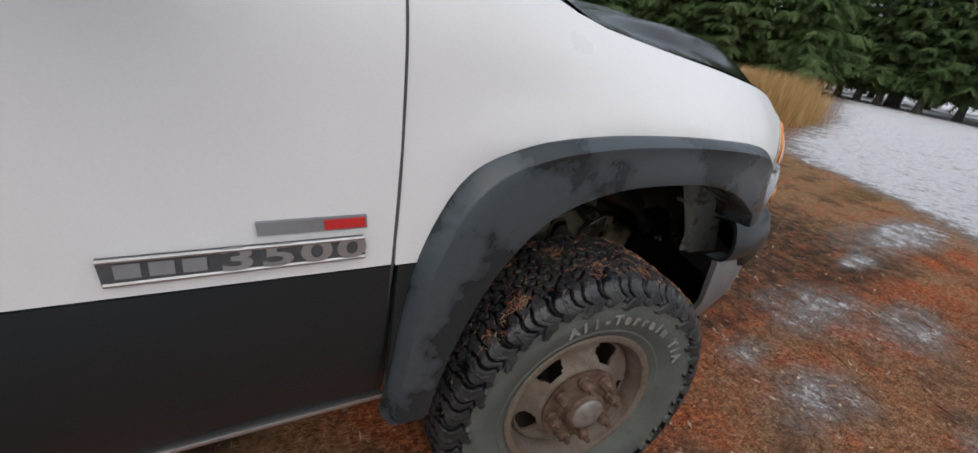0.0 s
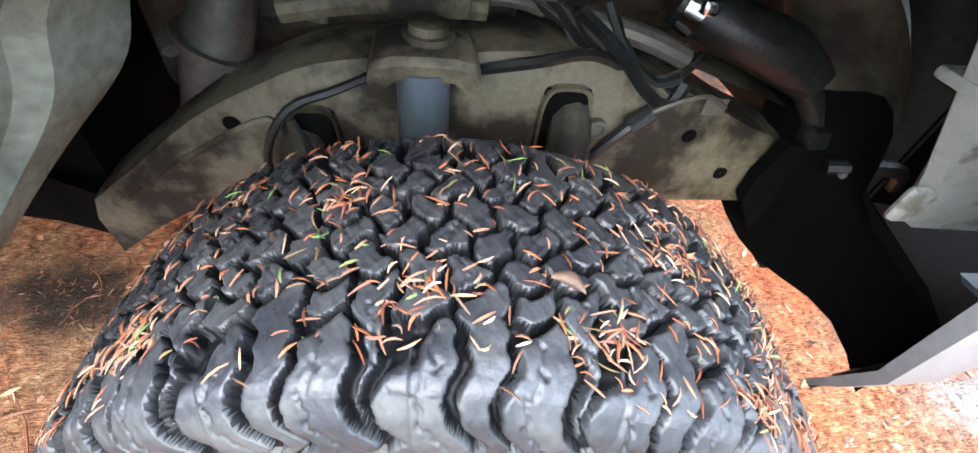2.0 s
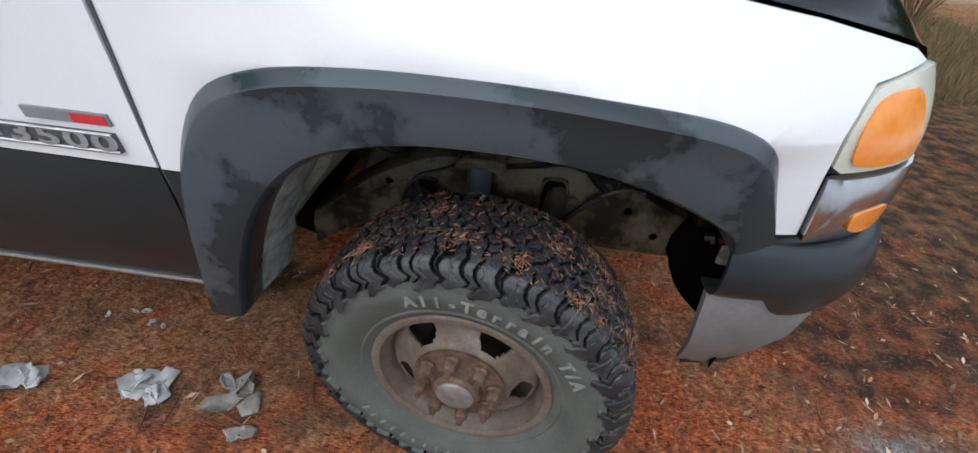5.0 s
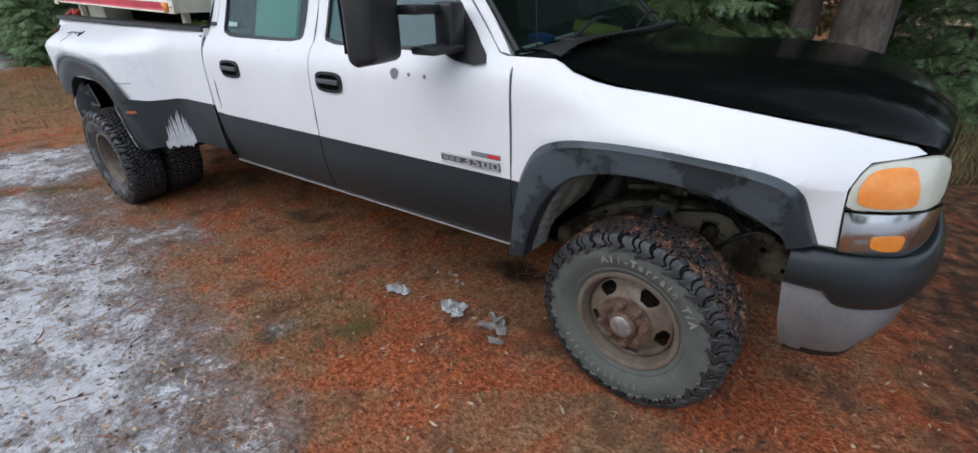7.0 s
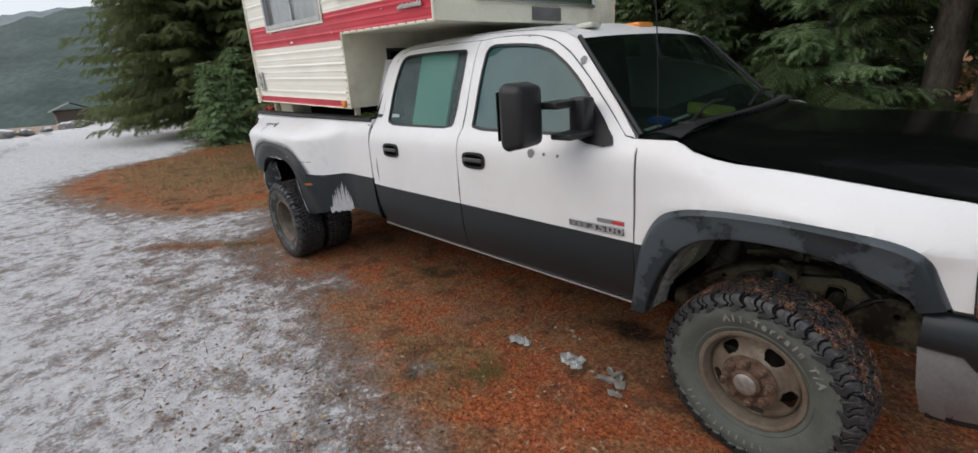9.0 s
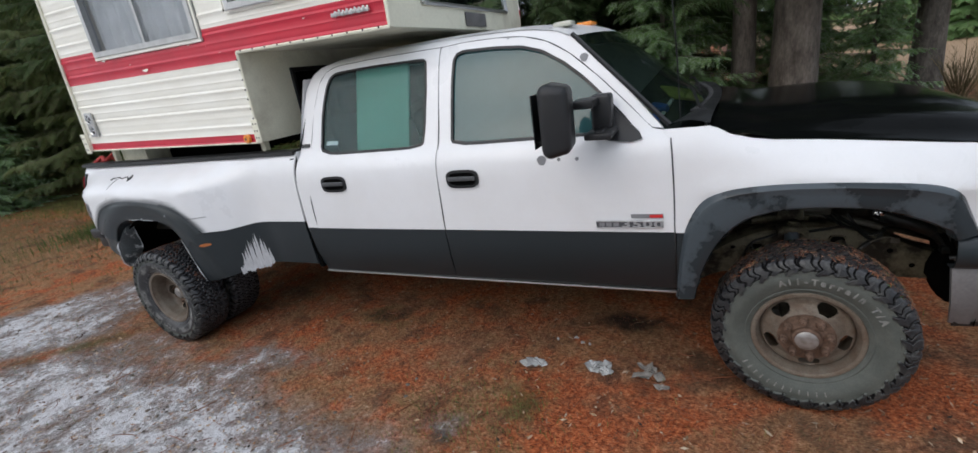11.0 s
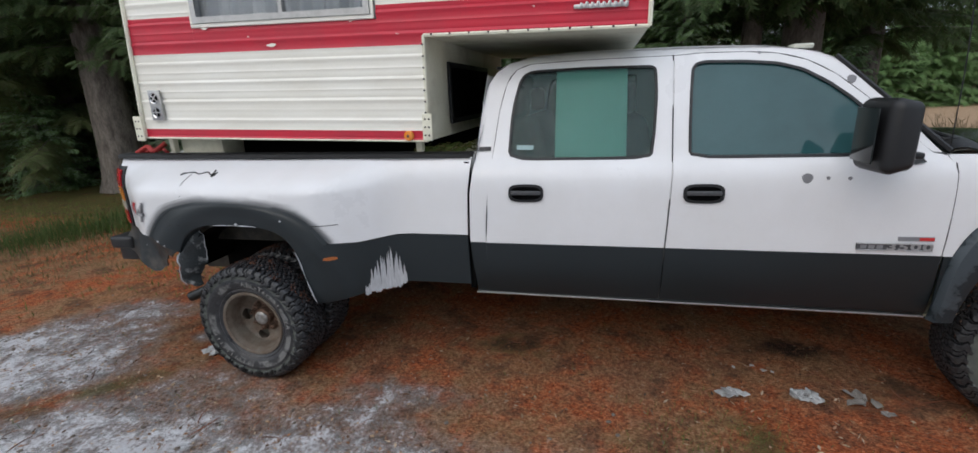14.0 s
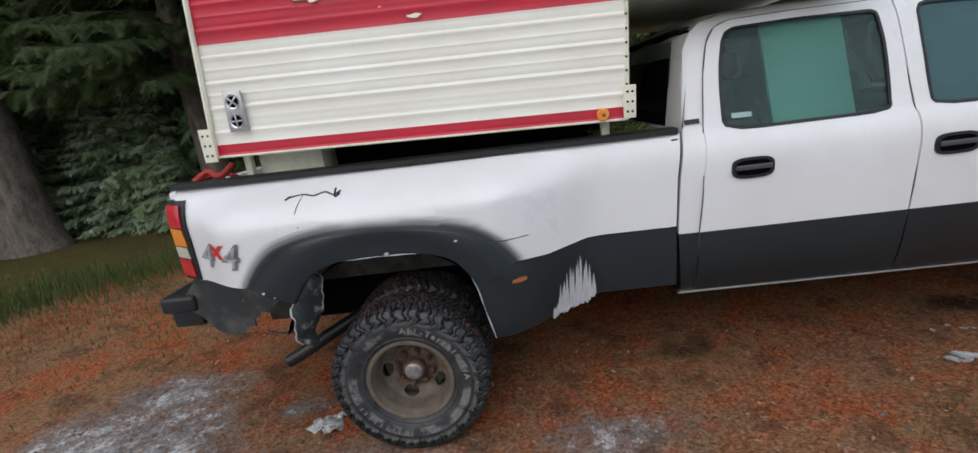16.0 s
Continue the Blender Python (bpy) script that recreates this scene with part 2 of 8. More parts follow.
M_INTERIOR = mat("dark_cab_trim", (0.014, 0.015, 0.016), 0.8, col2=(0.026, 0.026, 0.026), scale=5)
M_BLUE = mat("blue_plastic", (0.02, 0.10, 0.42), 0.5)
M_YELLOW = mat("yellow_green_cloth", (0.34, 0.36, 0.07), 0.8)
M_BARK = mat("spruce_bark", (0.19, 0.165, 0.14), 0.9, col2=(0.085, 0.073, 0.062), scale=9, mix=1, grain=0.3, fine=45, bump=1.0, bump_scale=22, stretch=(1, 1, 0.35))
M_SNOW = mat("thin_snow", (0.72, 0.74, 0.78), 0.75, col2=(0.6, 0.63, 0.68), scale=20, grain=0.08, bump=0.3, bump_scale=90)
M_ICE = mat("dirty_ice_chunks", (0.50, 0.505, 0.50), 0.5, col2=(0.20, 0.19, 0.175), scale=22, mix=0.8, grain=0.12, bump=0.3)
M_PEBBLE = mat("brown_pebbles", (0.20, 0.165, 0.135), 0.9, col2=(0.10, 0.08, 0.065), scale=30, mix=1, grain=0.2)
M_SLUSH = mat("brown_grey_slush", (0.27, 0.25, 0.225), 0.6, col2=(0.14, 0.12, 0.10), scale=25, mix=0.8, grain=0.15, bump=0.3)
M_STONE = mat("roadside_boulder", (0.27, 0.27, 0.26), 0.85, col2=(0.16, 0.155, 0.145), scale=5, mix=1, grain=0.2, bump=0.6, bump_scale=20)
M_NEEDLE = varied("dead_conifer_needles", [(0.06, 0.022, 0.012), (0.17, 0.05, 0.018), (0.25, 0.085, 0.035), (0.13, 0.045, 0.02), (0.22, 0.10, 0.055), (0.16, 0.06, 0.03)], 0.8)
M_FLECK = varied("straw_and_bark_flecks", [(0.5, 0.34, 0.2), (0.02, 0.014, 0.01), (0.42, 0.22, 0.11), (0.03, 0.018, 0.012), (0.6, 0.46, 0.32), (0.22, 0.08, 0.035)], 0.85)
M_NEEDLE2 = varied("fresh_fallen_needles", [(0.16, 0.05, 0.025), (0.36, 0.11, 0.04), (0.30, 0.13, 0.07), (0.48, 0.33, 0.23), (0.12, 0.04, 0.022), (0.20, 0.075, 0.04), (0.38, 0.21, 0.13), (0.14, 0.06, 0.035), (0.12, 0.20, 0.06)], 0.7)
M_FOLIAGE = varied("spruce_needles", [(0.045, 0.078, 0.026), (0.066, 0.112, 0.036), (0.088, 0.14, 0.046), (0.055, 0.07, 0.03), (0.11, 0.15, 0.058)], 0.75, trans=0.42)
M_FROST = varied("frosted_spruce_needles", [(0.10, 0.20, 0.055), (0.15, 0.27, 0.08), (0.21, 0.33, 0.13), (0.36, 0.44, 0.32), (0.09, 0.17, 0.045)], 0.75, trans=0.25)
M_OLIVE = varied("olive_spruce_needles", [(0.13, 0.175, 0.065), (0.17, 0.215, 0.085), (0.15, 0.20, 0.07), (0.18, 0.175, 0.09), (0.10, 0.13, 0.05)], 0.75, trans=0.5)
M_GREEN = varied("green_grass_blades", [(0.05, 0.10, 0.018), (0.075, 0.13, 0.028), (0.12, 0.14, 0.045), (0.035, 0.07, 0.015)], 0.8, trans=0.3)
M_BUSH = varied("bank_bush_leaves", [(0.15, 0.27, 0.09), (0.20, 0.33, 0.12), (0.12, 0.21, 0.07), (0.24, 0.33, 0.15)], 0.8, trans=0.4)
# frosted needles, brightened further in place of light the canopy blocks
M_SHRUB = varied("frosted_needles_painted_lit", [(0.22, 0.34, 0.15), (0.32, 0.44, 0.24), (0.42, 0.52, 0.36), (0.52, 0.58, 0.50), (0.18, 0.28, 0.10)], 0.75, trans=0.3)
M_ROUND = varied("broad_green_leaves", [(0.05, 0.09, 0.03), (0.08, 0.13, 0.04), (0.10, 0.16, 0.06), (0.06, 0.10, 0.04)], 0.8, trans=0.2)
M_DULL = varied("dull_rough_grass", [(0.16, 0.125, 0.055), (0.22, 0.165, 0.08), (0.13, 0.12, 0.05), (0.28, 0.21, 0.11)], 0.9, trans=0.2)
M_FARLEAF = varied("wood_edge_foliage", [(0.09, 0.16, 0.05), (0.13, 0.21, 0.07), (0.075, 0.12, 0.045), (0.16, 0.21, 0.08), (0.11, 0.14, 0.065)], 0.85, trans=0.4)
M_STRAW = varied("dry_tall_grass", [(0.46, 0.29, 0.11), (0.55, 0.37, 0.16), (0.38, 0.22, 0.08), (0.6, 0.45, 0.22)], 0.85, trans=0.25)
M_GRASS = varied("short_mossy_grass", [(0.08, 0.13, 0.025), (0.12, 0.17, 0.04), (0.20, 0.17, 0.06), (0.06, 0.10, 0.02)], 0.85, trans=0.2)


# ---- building helpers ----
def place(name, bm, material, m=None):
    """A mesh object out of a bmesh, smooth where its faces meet at a small angle."""
    if name not in FLAT:
        for f in bm.faces:
            f.smooth = True
        for e in bm.edges:
            if len(e.link_faces) == 2 and e.calc_face_angle(0) > 0.62:
                e.smooth = False
    me = bpy.data.meshes.new(name)
    bm.to_mesh(me)
    bm.free()
    for mm in material if isinstance(material, (list, tuple)) else [material]:
        me.materials.append(mm)
    ob = new(name, me)
    if m is not None:
        ob.matrix_world = m
    return ob


FLAT = {"litter"}


def under(ob, parent, label=""):
    ob.parent = parent
    base = parent
    total = Matrix.Identity(4)
    while base is not None:
        total = base.matrix_basis @ total if base.parent is None else base.matrix_parent_inverse @ base.matrix_basis @ total
        base = base.parent
    ob.matrix_parent_inverse = total.inverted()
    return tagged(ob, label)


def part(name, bm, material, parent, label="", m=None):
    """One mesh under a thing or under a part of it, given in the place's own metres."""
    ob = place(name, bm, material)
    if m is not None:
        ob.matrix_basis = m
    return under(ob, parent, label)


def thing(name, at, label, category, group="", kind=""):
    e = new(name)
    e.location = at
    e.matrix_basis = Matrix.Translation(at)
    e.empty_display_size = 0.2
    return tagged(e, label, category, group, kind)


def spline(table):
    """A smooth function through (x, y) pairs."""
    xs = [p[0] for p in table]
    ys = [p[1] for p in table]
    slopes = []
    for i in range(len(xs)):
        if i == 0 or i == len(xs) - 1:
            slopes.append(0.0)
            j = 0 if i == 0 else len(xs) - 2
            slopes[-1] = (ys[j + 1] - ys[j]) / (xs[j + 1] - xs[j])
        else:
            d0 = (ys[i] - ys[i - 1]) / (xs[i] - xs[i - 1])
            d1 = (ys[i + 1] - ys[i]) / (xs[i + 1] - xs[i])
            slopes.append(0.0 if d0 * d1 <= 0 else 2 * d0 * d1 / (d0 + d1))

    def at(x):
        if x <= xs[0]:
            return ys[0]
        if x >= xs[-1]:
            return ys[-1]
        i = max(k for k in range(len(xs) - 1) if xs[k] <= x)
        h = xs[i + 1] - xs[i]
        u = (x - xs[i]) / h
        return ((2 * u**3 - 3 * u**2 + 1) * ys[i] + (u**3 - 2 * u**2 + u) * h * slopes[i]
                + (3 * u**2 - 2 * u**3) * ys[i + 1] + (u**3 - u**2) * h * slopes[i + 1])

    return at


def smoothed(loop, n=2, keep=0.8):
    """Corners of an outline cut off again and again."""
    for _ in range(n):
        loop = [(a[0] * k + b[0] * (1 - k), a[1] * k + b[1] * (1 - k)) for a, b in zip(loop, loop[1:] + loop[:1]) for k in (keep, 1 - keep)]
    return loop


def step(a, b, x):
    u = min(1, max(0, (x - a) / (b - a)))
    return u * u * (3 - 2 * u)


def along(pts, n):
    """n points at even lengths along a smooth line through pts."""
    dense = []
    for i in range(len(pts) - 1):
        p0, p1, p2, p3 = pts[max(i - 1, 0)], pts[i], pts[i + 1], pts[min(i + 2, len(pts) - 1)]
        for k in range(8):
            u = k / 8
            dense.append([0.5 * (2 * b + (c - a) * u + (2 * a - 5 * b + 4 * c - d) * u * u + (3 * b - a - 3 * c + d) * u**3) for a, b, c, d in zip(p0, p1, p2, p3)])
    dense.append(list(pts[-1]))
    dense = np.array(dense, float)
    far = np.r_[0, np.cumsum(np.linalg.norm(np.diff(dense, axis=0), axis=1))]
    return [tuple(float(np.interp(s, far, dense[:, k])) for k in range(dense.shape[1])) for s in np.linspace(0, far[-1], n)]


def sheet(outline, skin, holes=(), grid=0.05, thick=0.012, flip=False, lift=0.0):
    """A pressed panel: an outline in x and z with holes, laid on the skin y(x, z), with a thickness behind it."""
    bm = bmesh.new()
    edges = []
    for loop in (outline, *holes):
        vs = [bm.verts.new((x, 0, z)) for x, z in loop]
        edges += [bm.edges.new((vs[i], vs[(i + 1) % len(vs)])) for i in range(len(vs))]
    bmesh.ops.triangle_fill(bm, use_beauty=True, edges=edges, normal=(0, -1, 0))
    for axis, k in ((0, 0), (2, 1)):
        lo, hi = min(p[k] for p in outline), max(p[k] for p in outline)
        v = math.floor(lo / grid) * grid + grid
        no = (1, 0, 0) if k == 0 else (0, 0, 1)
        while v < hi:
            bmesh.ops.bisect_plane(bm, geom=bm.verts[:] + bm.edges[:] + bm.faces[:], dist=1e-5, plane_co=(v, 0, 0) if k == 0 else (0, 0, v), plane_no=no)
            v += grid
    for f in bm.faces:
        f.normal_update()
        if f.normal.y > 0:
            f.normal_flip()
    for v in bm.verts:
        v.co.y = skin(v.co.x, v.co.z) - lift
    if thick:
        r = bmesh.ops.extrude_face_region(bm, geom=bm.faces[:], use_keep_orig=True)
        moved = [g for g in r["geom"] if isinstance(g, bmesh.types.BMVert)]
        back = [g for g in r["geom"] if isinstance(g, bmesh.types.BMFace)]
        for v in moved:
            v.co.y += thick
        bmesh.ops.reverse_faces(bm, faces=back)
        bmesh.ops.recalc_face_normals(bm, faces=bm.faces[:])
    if flip:
        mirror_y(bm)
    return bm


MID = 1.0


def mirror_y(bm):
    for v in bm.verts:
        v.co.y = 2 * MID - v.co.y
    bmesh.ops.reverse_faces(bm, faces=bm.faces[:])
    return bm


def rows_mesh(rows, close=False, cap=False):
    """Faces between rows of points."""
    bm = bmesh.new()
    vs = [[bm.verts.new(p) for p in row] for row in rows]
    for a, b in zip(vs, vs[1:]):
        m = len(a)
        for i in range(m if close else m - 1):
            bm.faces.new((a[i], a[(i + 1) % m], b[(i + 1) % m], b[i]))
    if cap:
        bm.faces.new(vs[0][::-1])
        bm.faces.new(vs[-1])
    bmesh.ops.recalc_face_normals(bm, faces=bm.faces[:])
    return bm


def box(x0, x1, y0, y1, z0, z1, bevel=0.006, seg=2):
    bm = bmesh.new()
    bmesh.ops.create_cube(bm, size=1, matrix=Matrix.LocRotScale(((x0 + x1) / 2, (y0 + y1) / 2, (z0 + z1) / 2), None, (x1 - x0, y1 - y0, z1 - z0)))
    if bevel:
        bmesh.ops.bevel(bm, geom=bm.edges[:], offset=bevel, segments=seg, profile=0.5, affect="EDGES")
    return bm


def tube(pts, radius, sides=10, n=None, caps=True):
    """A round bar along a smooth line; radius is a number or one for each point given."""
    line = along(pts, n or max(2, 4 * len(pts))) if len(pts) > 2 or n else [tuple(p) for p in pts]
    if not isinstance(radius, (int, float)):
        rad = [float(q) for q in np.interp(np.linspace(0, 1, len(line)), np.linspace(0, 1, len(radius)), radius)]
    else:
        rad = [radius] * len(line)
    rows = []
    side = None
    for i, p in enumerate(line):
        d = (Vector(line[min(i + 1, len(line) - 1)]) - Vector(line[max(i - 1, 0)])).normalized()
        if side is None:
            side = d.orthogonal().normalized()
        side = (side - d * side.dot(d)).normalized()
        up = d.cross(side)
        rows.append([Vector(p) + rad[i] * (math.cos(a) * side + math.sin(a) * up) for a in (2 * math.pi * k / sides for k in range(sides))])
    return rows_mesh(rows, close=True, cap=caps)


def turned(profile, sides=64, axis="y"):
    """A turned form: profile of (radius, along the axis)."""
    rows = []
    for r, h in profile:
        rows.append([(r * math.cos(a), h, r * math.sin(a)) for a in (2 * math.pi * k / sides for k in range(sides))])
    return rows_mesh(rows, close=True)


def join(*bms):
    out = bmesh.new()
    for b in bms:
        me = bpy.data.meshes.new("tmp")
        b.to_mesh(me)
        b.free()
        out.from_mesh(me)
        bpy.data.meshes.remove(me)
    return out


def moved(bm, m):
    bmesh.ops.transform(bm, matrix=m, verts=bm.verts[:])
    return bm


def letters(text, size, m, depth=0.001, bold=0.0):
    """The outlines of a word as a thin mesh, centred, in its x-y plane, set by m."""
    cu = bpy.data.curves.new("word", "FONT")
    cu.body, cu.size, cu.align_x, cu.align_y, cu.extrude, cu.resolution_u, cu.offset = text, size, "CENTER", "CENTER", depth, 3, bold
    ob = new("word", cu)
    bpy.context.view_layer.update()
    me = bpy.data.meshes.new_from_object(ob.evaluated_get(bpy.context.evaluated_depsgraph_get()))
    bm = bmesh.new()
    bm.from_mesh(me)
    bpy.data.objects.remove(ob)
    bpy.data.curves.remove(cu)
    bpy.data.meshes.remove(me)
    return moved(bm, m)


def side_on(x, y, z, tilt=0.0):
    """Stands a flat word up so that it faces -y."""
    return Matrix.Translation((x, y, z)) @ Euler((radians(90), radians(tilt), 0)).to_matrix().to_4x4()

# ---- the pickup truck: x forwards, its near flank at y = 0, its middle at y = 1 ----
truck = thing("pickup_truck", (-2.2, 1.0, 0.0), "white crew-cab dual-wheel pickup with charcoal lower flanks, parked on needle litter", "pickup truck")

cab_z = spline([(0.5, 0.09), (0.58, 0.055), (0.66, 0.03), (0.75, 0.013), (0.85, 0.003), (0.9, 0.0), (1.1, -0.007), (1.22, -0.009), (1.3, 0.0), (1.35, 0.022), (1.39, 0.055), (1.44, 0.078), (1.65, 0.15), (1.84, 0.228), (1.90, 0.272), (1.95, 0.36)])
front_x = spline([(-0.6, 0.0), (0.2, 0.0), (0.4, 0.018), (0.55, 0.05), (0.65, 0.085), (0.75, 0.145), (0.80, 0.22), (0.84, 0.34), (0.86, 0.46)])


def cab_skin(x, z):
    return cab_z(z)


wing_roll = spline([(-0.6, 1.40), (-0.45, 1.385), (-0.25, 1.345), (-0.05, 1.303), (0.27, 1.262), (0.51, 1.232), (0.7, 1.2), (0.95, 1.16)])


def roll_in(x):
    """How far the wing's top edge turns inwards."""
    return 0.045 + 0.055 * step(-0.45, 0.15, x)


def fender_skin(x, z):
    top = wing_roll(x)
    d = max(0.0, z - (top - 0.16)) / 0.16
    low = step(0.6, 0.9, z)
    brow = -0.016 * math.exp(-((z - 1.145 + 0.25 * x * x) / 0.035) ** 2) * step(-0.5, -0.3, x) * (1 - step(0.45, 0.6, x))
    return front_x(x) + roll_in(x) * d * d - 0.004 * low + brow


bed_z = spline([(0.5, 0.05), (0.62, 0.02), (0.95, 0.0), (1.25, 0.0), (1.33, 0.012), (1.4, 0.045), (1.45, 0.07)])


def bed_skin(x, z):
    bx = step(-3.2, -3.78, x) * step(-5.42, -4.95, x)
    bz = step(1.44, 1.24, z)
    wheel = -0.02 * math.exp(-((math.hypot(x + 4.3, z - 0.45) - 0.72) / 0.05) ** 2)
    return bed_z(z) - 0.225 * bx * bz + wheel * bx


def both(name, outline, skin, material, parent, label="", holes=(), grid=0.05, thick=0.012, lift=0.0):
    """A panel and its twin on the far flank. Returns the near one."""
    ob = part(name, sheet(outline, skin, holes, grid, thick, False, lift), material, parent, label)
    far = part(name, sheet(outline, skin, holes, grid, thick, True, lift), material, parent, label)
    return ob, far


FLARE_OUT = [(-0.522, 0.575), (-0.508, 0.70), (-0.497, 0.82), (-0.472, 0.94), (-0.41, 1.055), (-0.31, 1.108), (-0.17, 1.128), (0.0, 1.133), (0.16, 1.13), (0.31, 1.12), (0.41, 1.10), (0.468, 1.062), (0.505, 0.99), (0.54, 0.915)]
FLARE_IN = [(-0.435, 0.58), (-0.42, 0.66), (-0.39, 0.76), (-0.335, 0.875), (-0.24, 0.975), (-0.11, 1.02), (0.02, 1.031), (0.15, 1.027), (0.24, 1.012), (0.31, 0.99), (0.37, 0.965), (0.41, 0.945), (0.445, 0.925), (0.462, 0.89)]
RFLARE_OUT = [(-4.965, 0.955), (-4.88, 1.06), (-4.77, 1.135), (-4.57, 1.178), (-4.4, 1.186), (-4.22, 1.18), (-4.03, 1.158), (-3.85, 1.108), (-3.74, 1.03), (-3.67, 0.935)]
RFLARE_IN = [(-4.76, 0.85), (-4.73, 0.90), (-4.65, 0.985), (-4.52, 1.035), (-4.38, 1.045), (-4.25, 1.045), (-4.11, 1.036), (-3.97, 0.99), (-3.89, 0.90), (-3.865, 0.83)]


def flare(outer, inner, skin, n=60, proud=0.036, lip=0.07, flip=False):
    """A wheel-arch trim: a rolled strip between two curves, with a lip that turns in under the arch."""
    a, b = along(outer, n), along(inner, n)
    shape = [(0.0, -0.012), (0.0, 0.14 * proud), (0.02, 0.28 * proud), (0.07, 0.53 * proud), (0.125, proud * 0.86), (0.15, proud * 0.95), (0.3, proud), (0.55, proud * 1.06), (0.8, proud * 1.08), (0.94, proud * 1.0), (1.0, proud * 0.7), (1.015, proud * 0.2), (1.02, -lip * 0.4), (1.0, -lip)]
    rows = []
    for (x0, z0), (x1, z1) in zip(a, b):
        row = []
        for u, d in shape:
            x, z = x0 + (x1 - x0) * u, z0 + (z1 - z0) * u
            row.append((x, skin(x, z) - d, z))
        rows.append(row)
    bm = rows_mesh(rows)
    return mirror_y(bm) if flip else bm


# front wing: white panel above the arch trim
wing_line = ([(-0.519, 0.906), (-0.528, 1.30), (-0.565, 1.384), (-0.38, 1.382), (-0.345, 1.368), (-0.30, 1.342), (-0.22, 1.318), (-0.14, 1.303), (0.06, 1.283), (0.27, 1.26), (0.51, 1.23), (0.62, 1.21), (0.70, 1.194), (0.727, 1.178), (0.677, 1.170), (0.604, 1.159), (0.584, 1.131), (0.568, 1.085), (0.574, 1.02), (0.590, 0.902), (0.545, 0.905)]
             + [p for p in along(FLARE_OUT, 40)[::-1] if p[1] > 0.915] + [(-0.482, 0.906)])
wing, wing_far = both("front_wing", wing_line, fender_skin, M_WHITE, truck, grid=0.04)
for flip in (False, True):
    part("wheel_arch_trim", flare(FLARE_OUT, FLARE_IN, fender_skin, flip=flip), M_FLARE, truck, "faded charcoal plastic arch trim with worn patches")
    part("wheel_arch_trim", flare(RFLARE_OUT, RFLARE_IN, bed_skin, proud=0.005, lip=0.10, flip=flip), M_GREY, truck, "charcoal painted rear arch with chipped lip")

both("wing_lower_strip", [(-0.514, 0.58), (-0.514, 0.903), (-0.465, 0.903), (-0.465, 0.58)], fender_skin, M_GREY, truck, "", grid=0.1, thick=0.01, lift=0.0)
# doors: white above, charcoal below, with a window in a frame
FWIN = smoothed([(-1.66, 1.383), (-1.66, 1.55), (-1.657, 1.70), (-1.65, 1.82), (-1.63, 1.85), (-1.59, 1.86), (-1.40, 1.85), (-1.25, 1.832), (-1.14, 1.797), (-1.03, 1.73), (-0.93, 1.65), (-0.83, 1.55), (-0.74, 1.455), (-0.685, 1.383)], 2, 0.9)
RWIN = smoothed([(-2.612, 1.385), (-2.60, 1.60), (-2.585, 1.70), (-2.56, 1.80), (-2.535, 1.84), (-2.49, 1.86), (-2.20, 1.862), (-1.85, 1.852), (-1.826, 1.835), (-1.82, 1.70), (-1.83, 1.50), (-1.845, 1.383)], 2, 0.88)


def grown(loop, d):
    cx, cz = sum(p[0] for p in loop) / len(loop), sum(p[1] for p in loop) / len(loop)
    out = []
    for i, (x, z) in enumerate(loop):
        (xa, za), (xb, zb) = loop[i - 1], loop[(i + 1) % len(loop)]
        t = Vector((xb - xa, zb - za)).normalized()
        nrm = Vector((t.y, -t.x))
        if nrm.dot(Vector((x - cx, z - cz))) < 0:
            nrm = -nrm
        out.append((x + nrm.x * d, z + nrm.y * d))
    return out


FDOOR = [(-1.757, 0.908), (-1.748, 1.10), (-1.738, 1.38), (-1.735, 1.895), (-1.6, 1.9), (-1.40, 1.893), (-1.25, 1.876), (-1.12, 1.835), (-1.0, 1.762), (-0.86, 1.64), (-0.72, 1.50), (-0.615, 1.392), (-0.55, 1.375), (-0.535, 1.30), (-0.527, 1.1), (-0.526, 0.908)]
RDOOR = [(-2.748, 0.908), (-2.73, 1.15), (-2.70, 1.42), (-2.668, 1.65), (-2.63, 1.80), (-2.58, 1.87), (-2.5, 1.898), (-2.2, 1.902), (-1.743, 1.896), (-1.746, 1.38), (-1.757, 1.10), (-1.765, 0.908)]
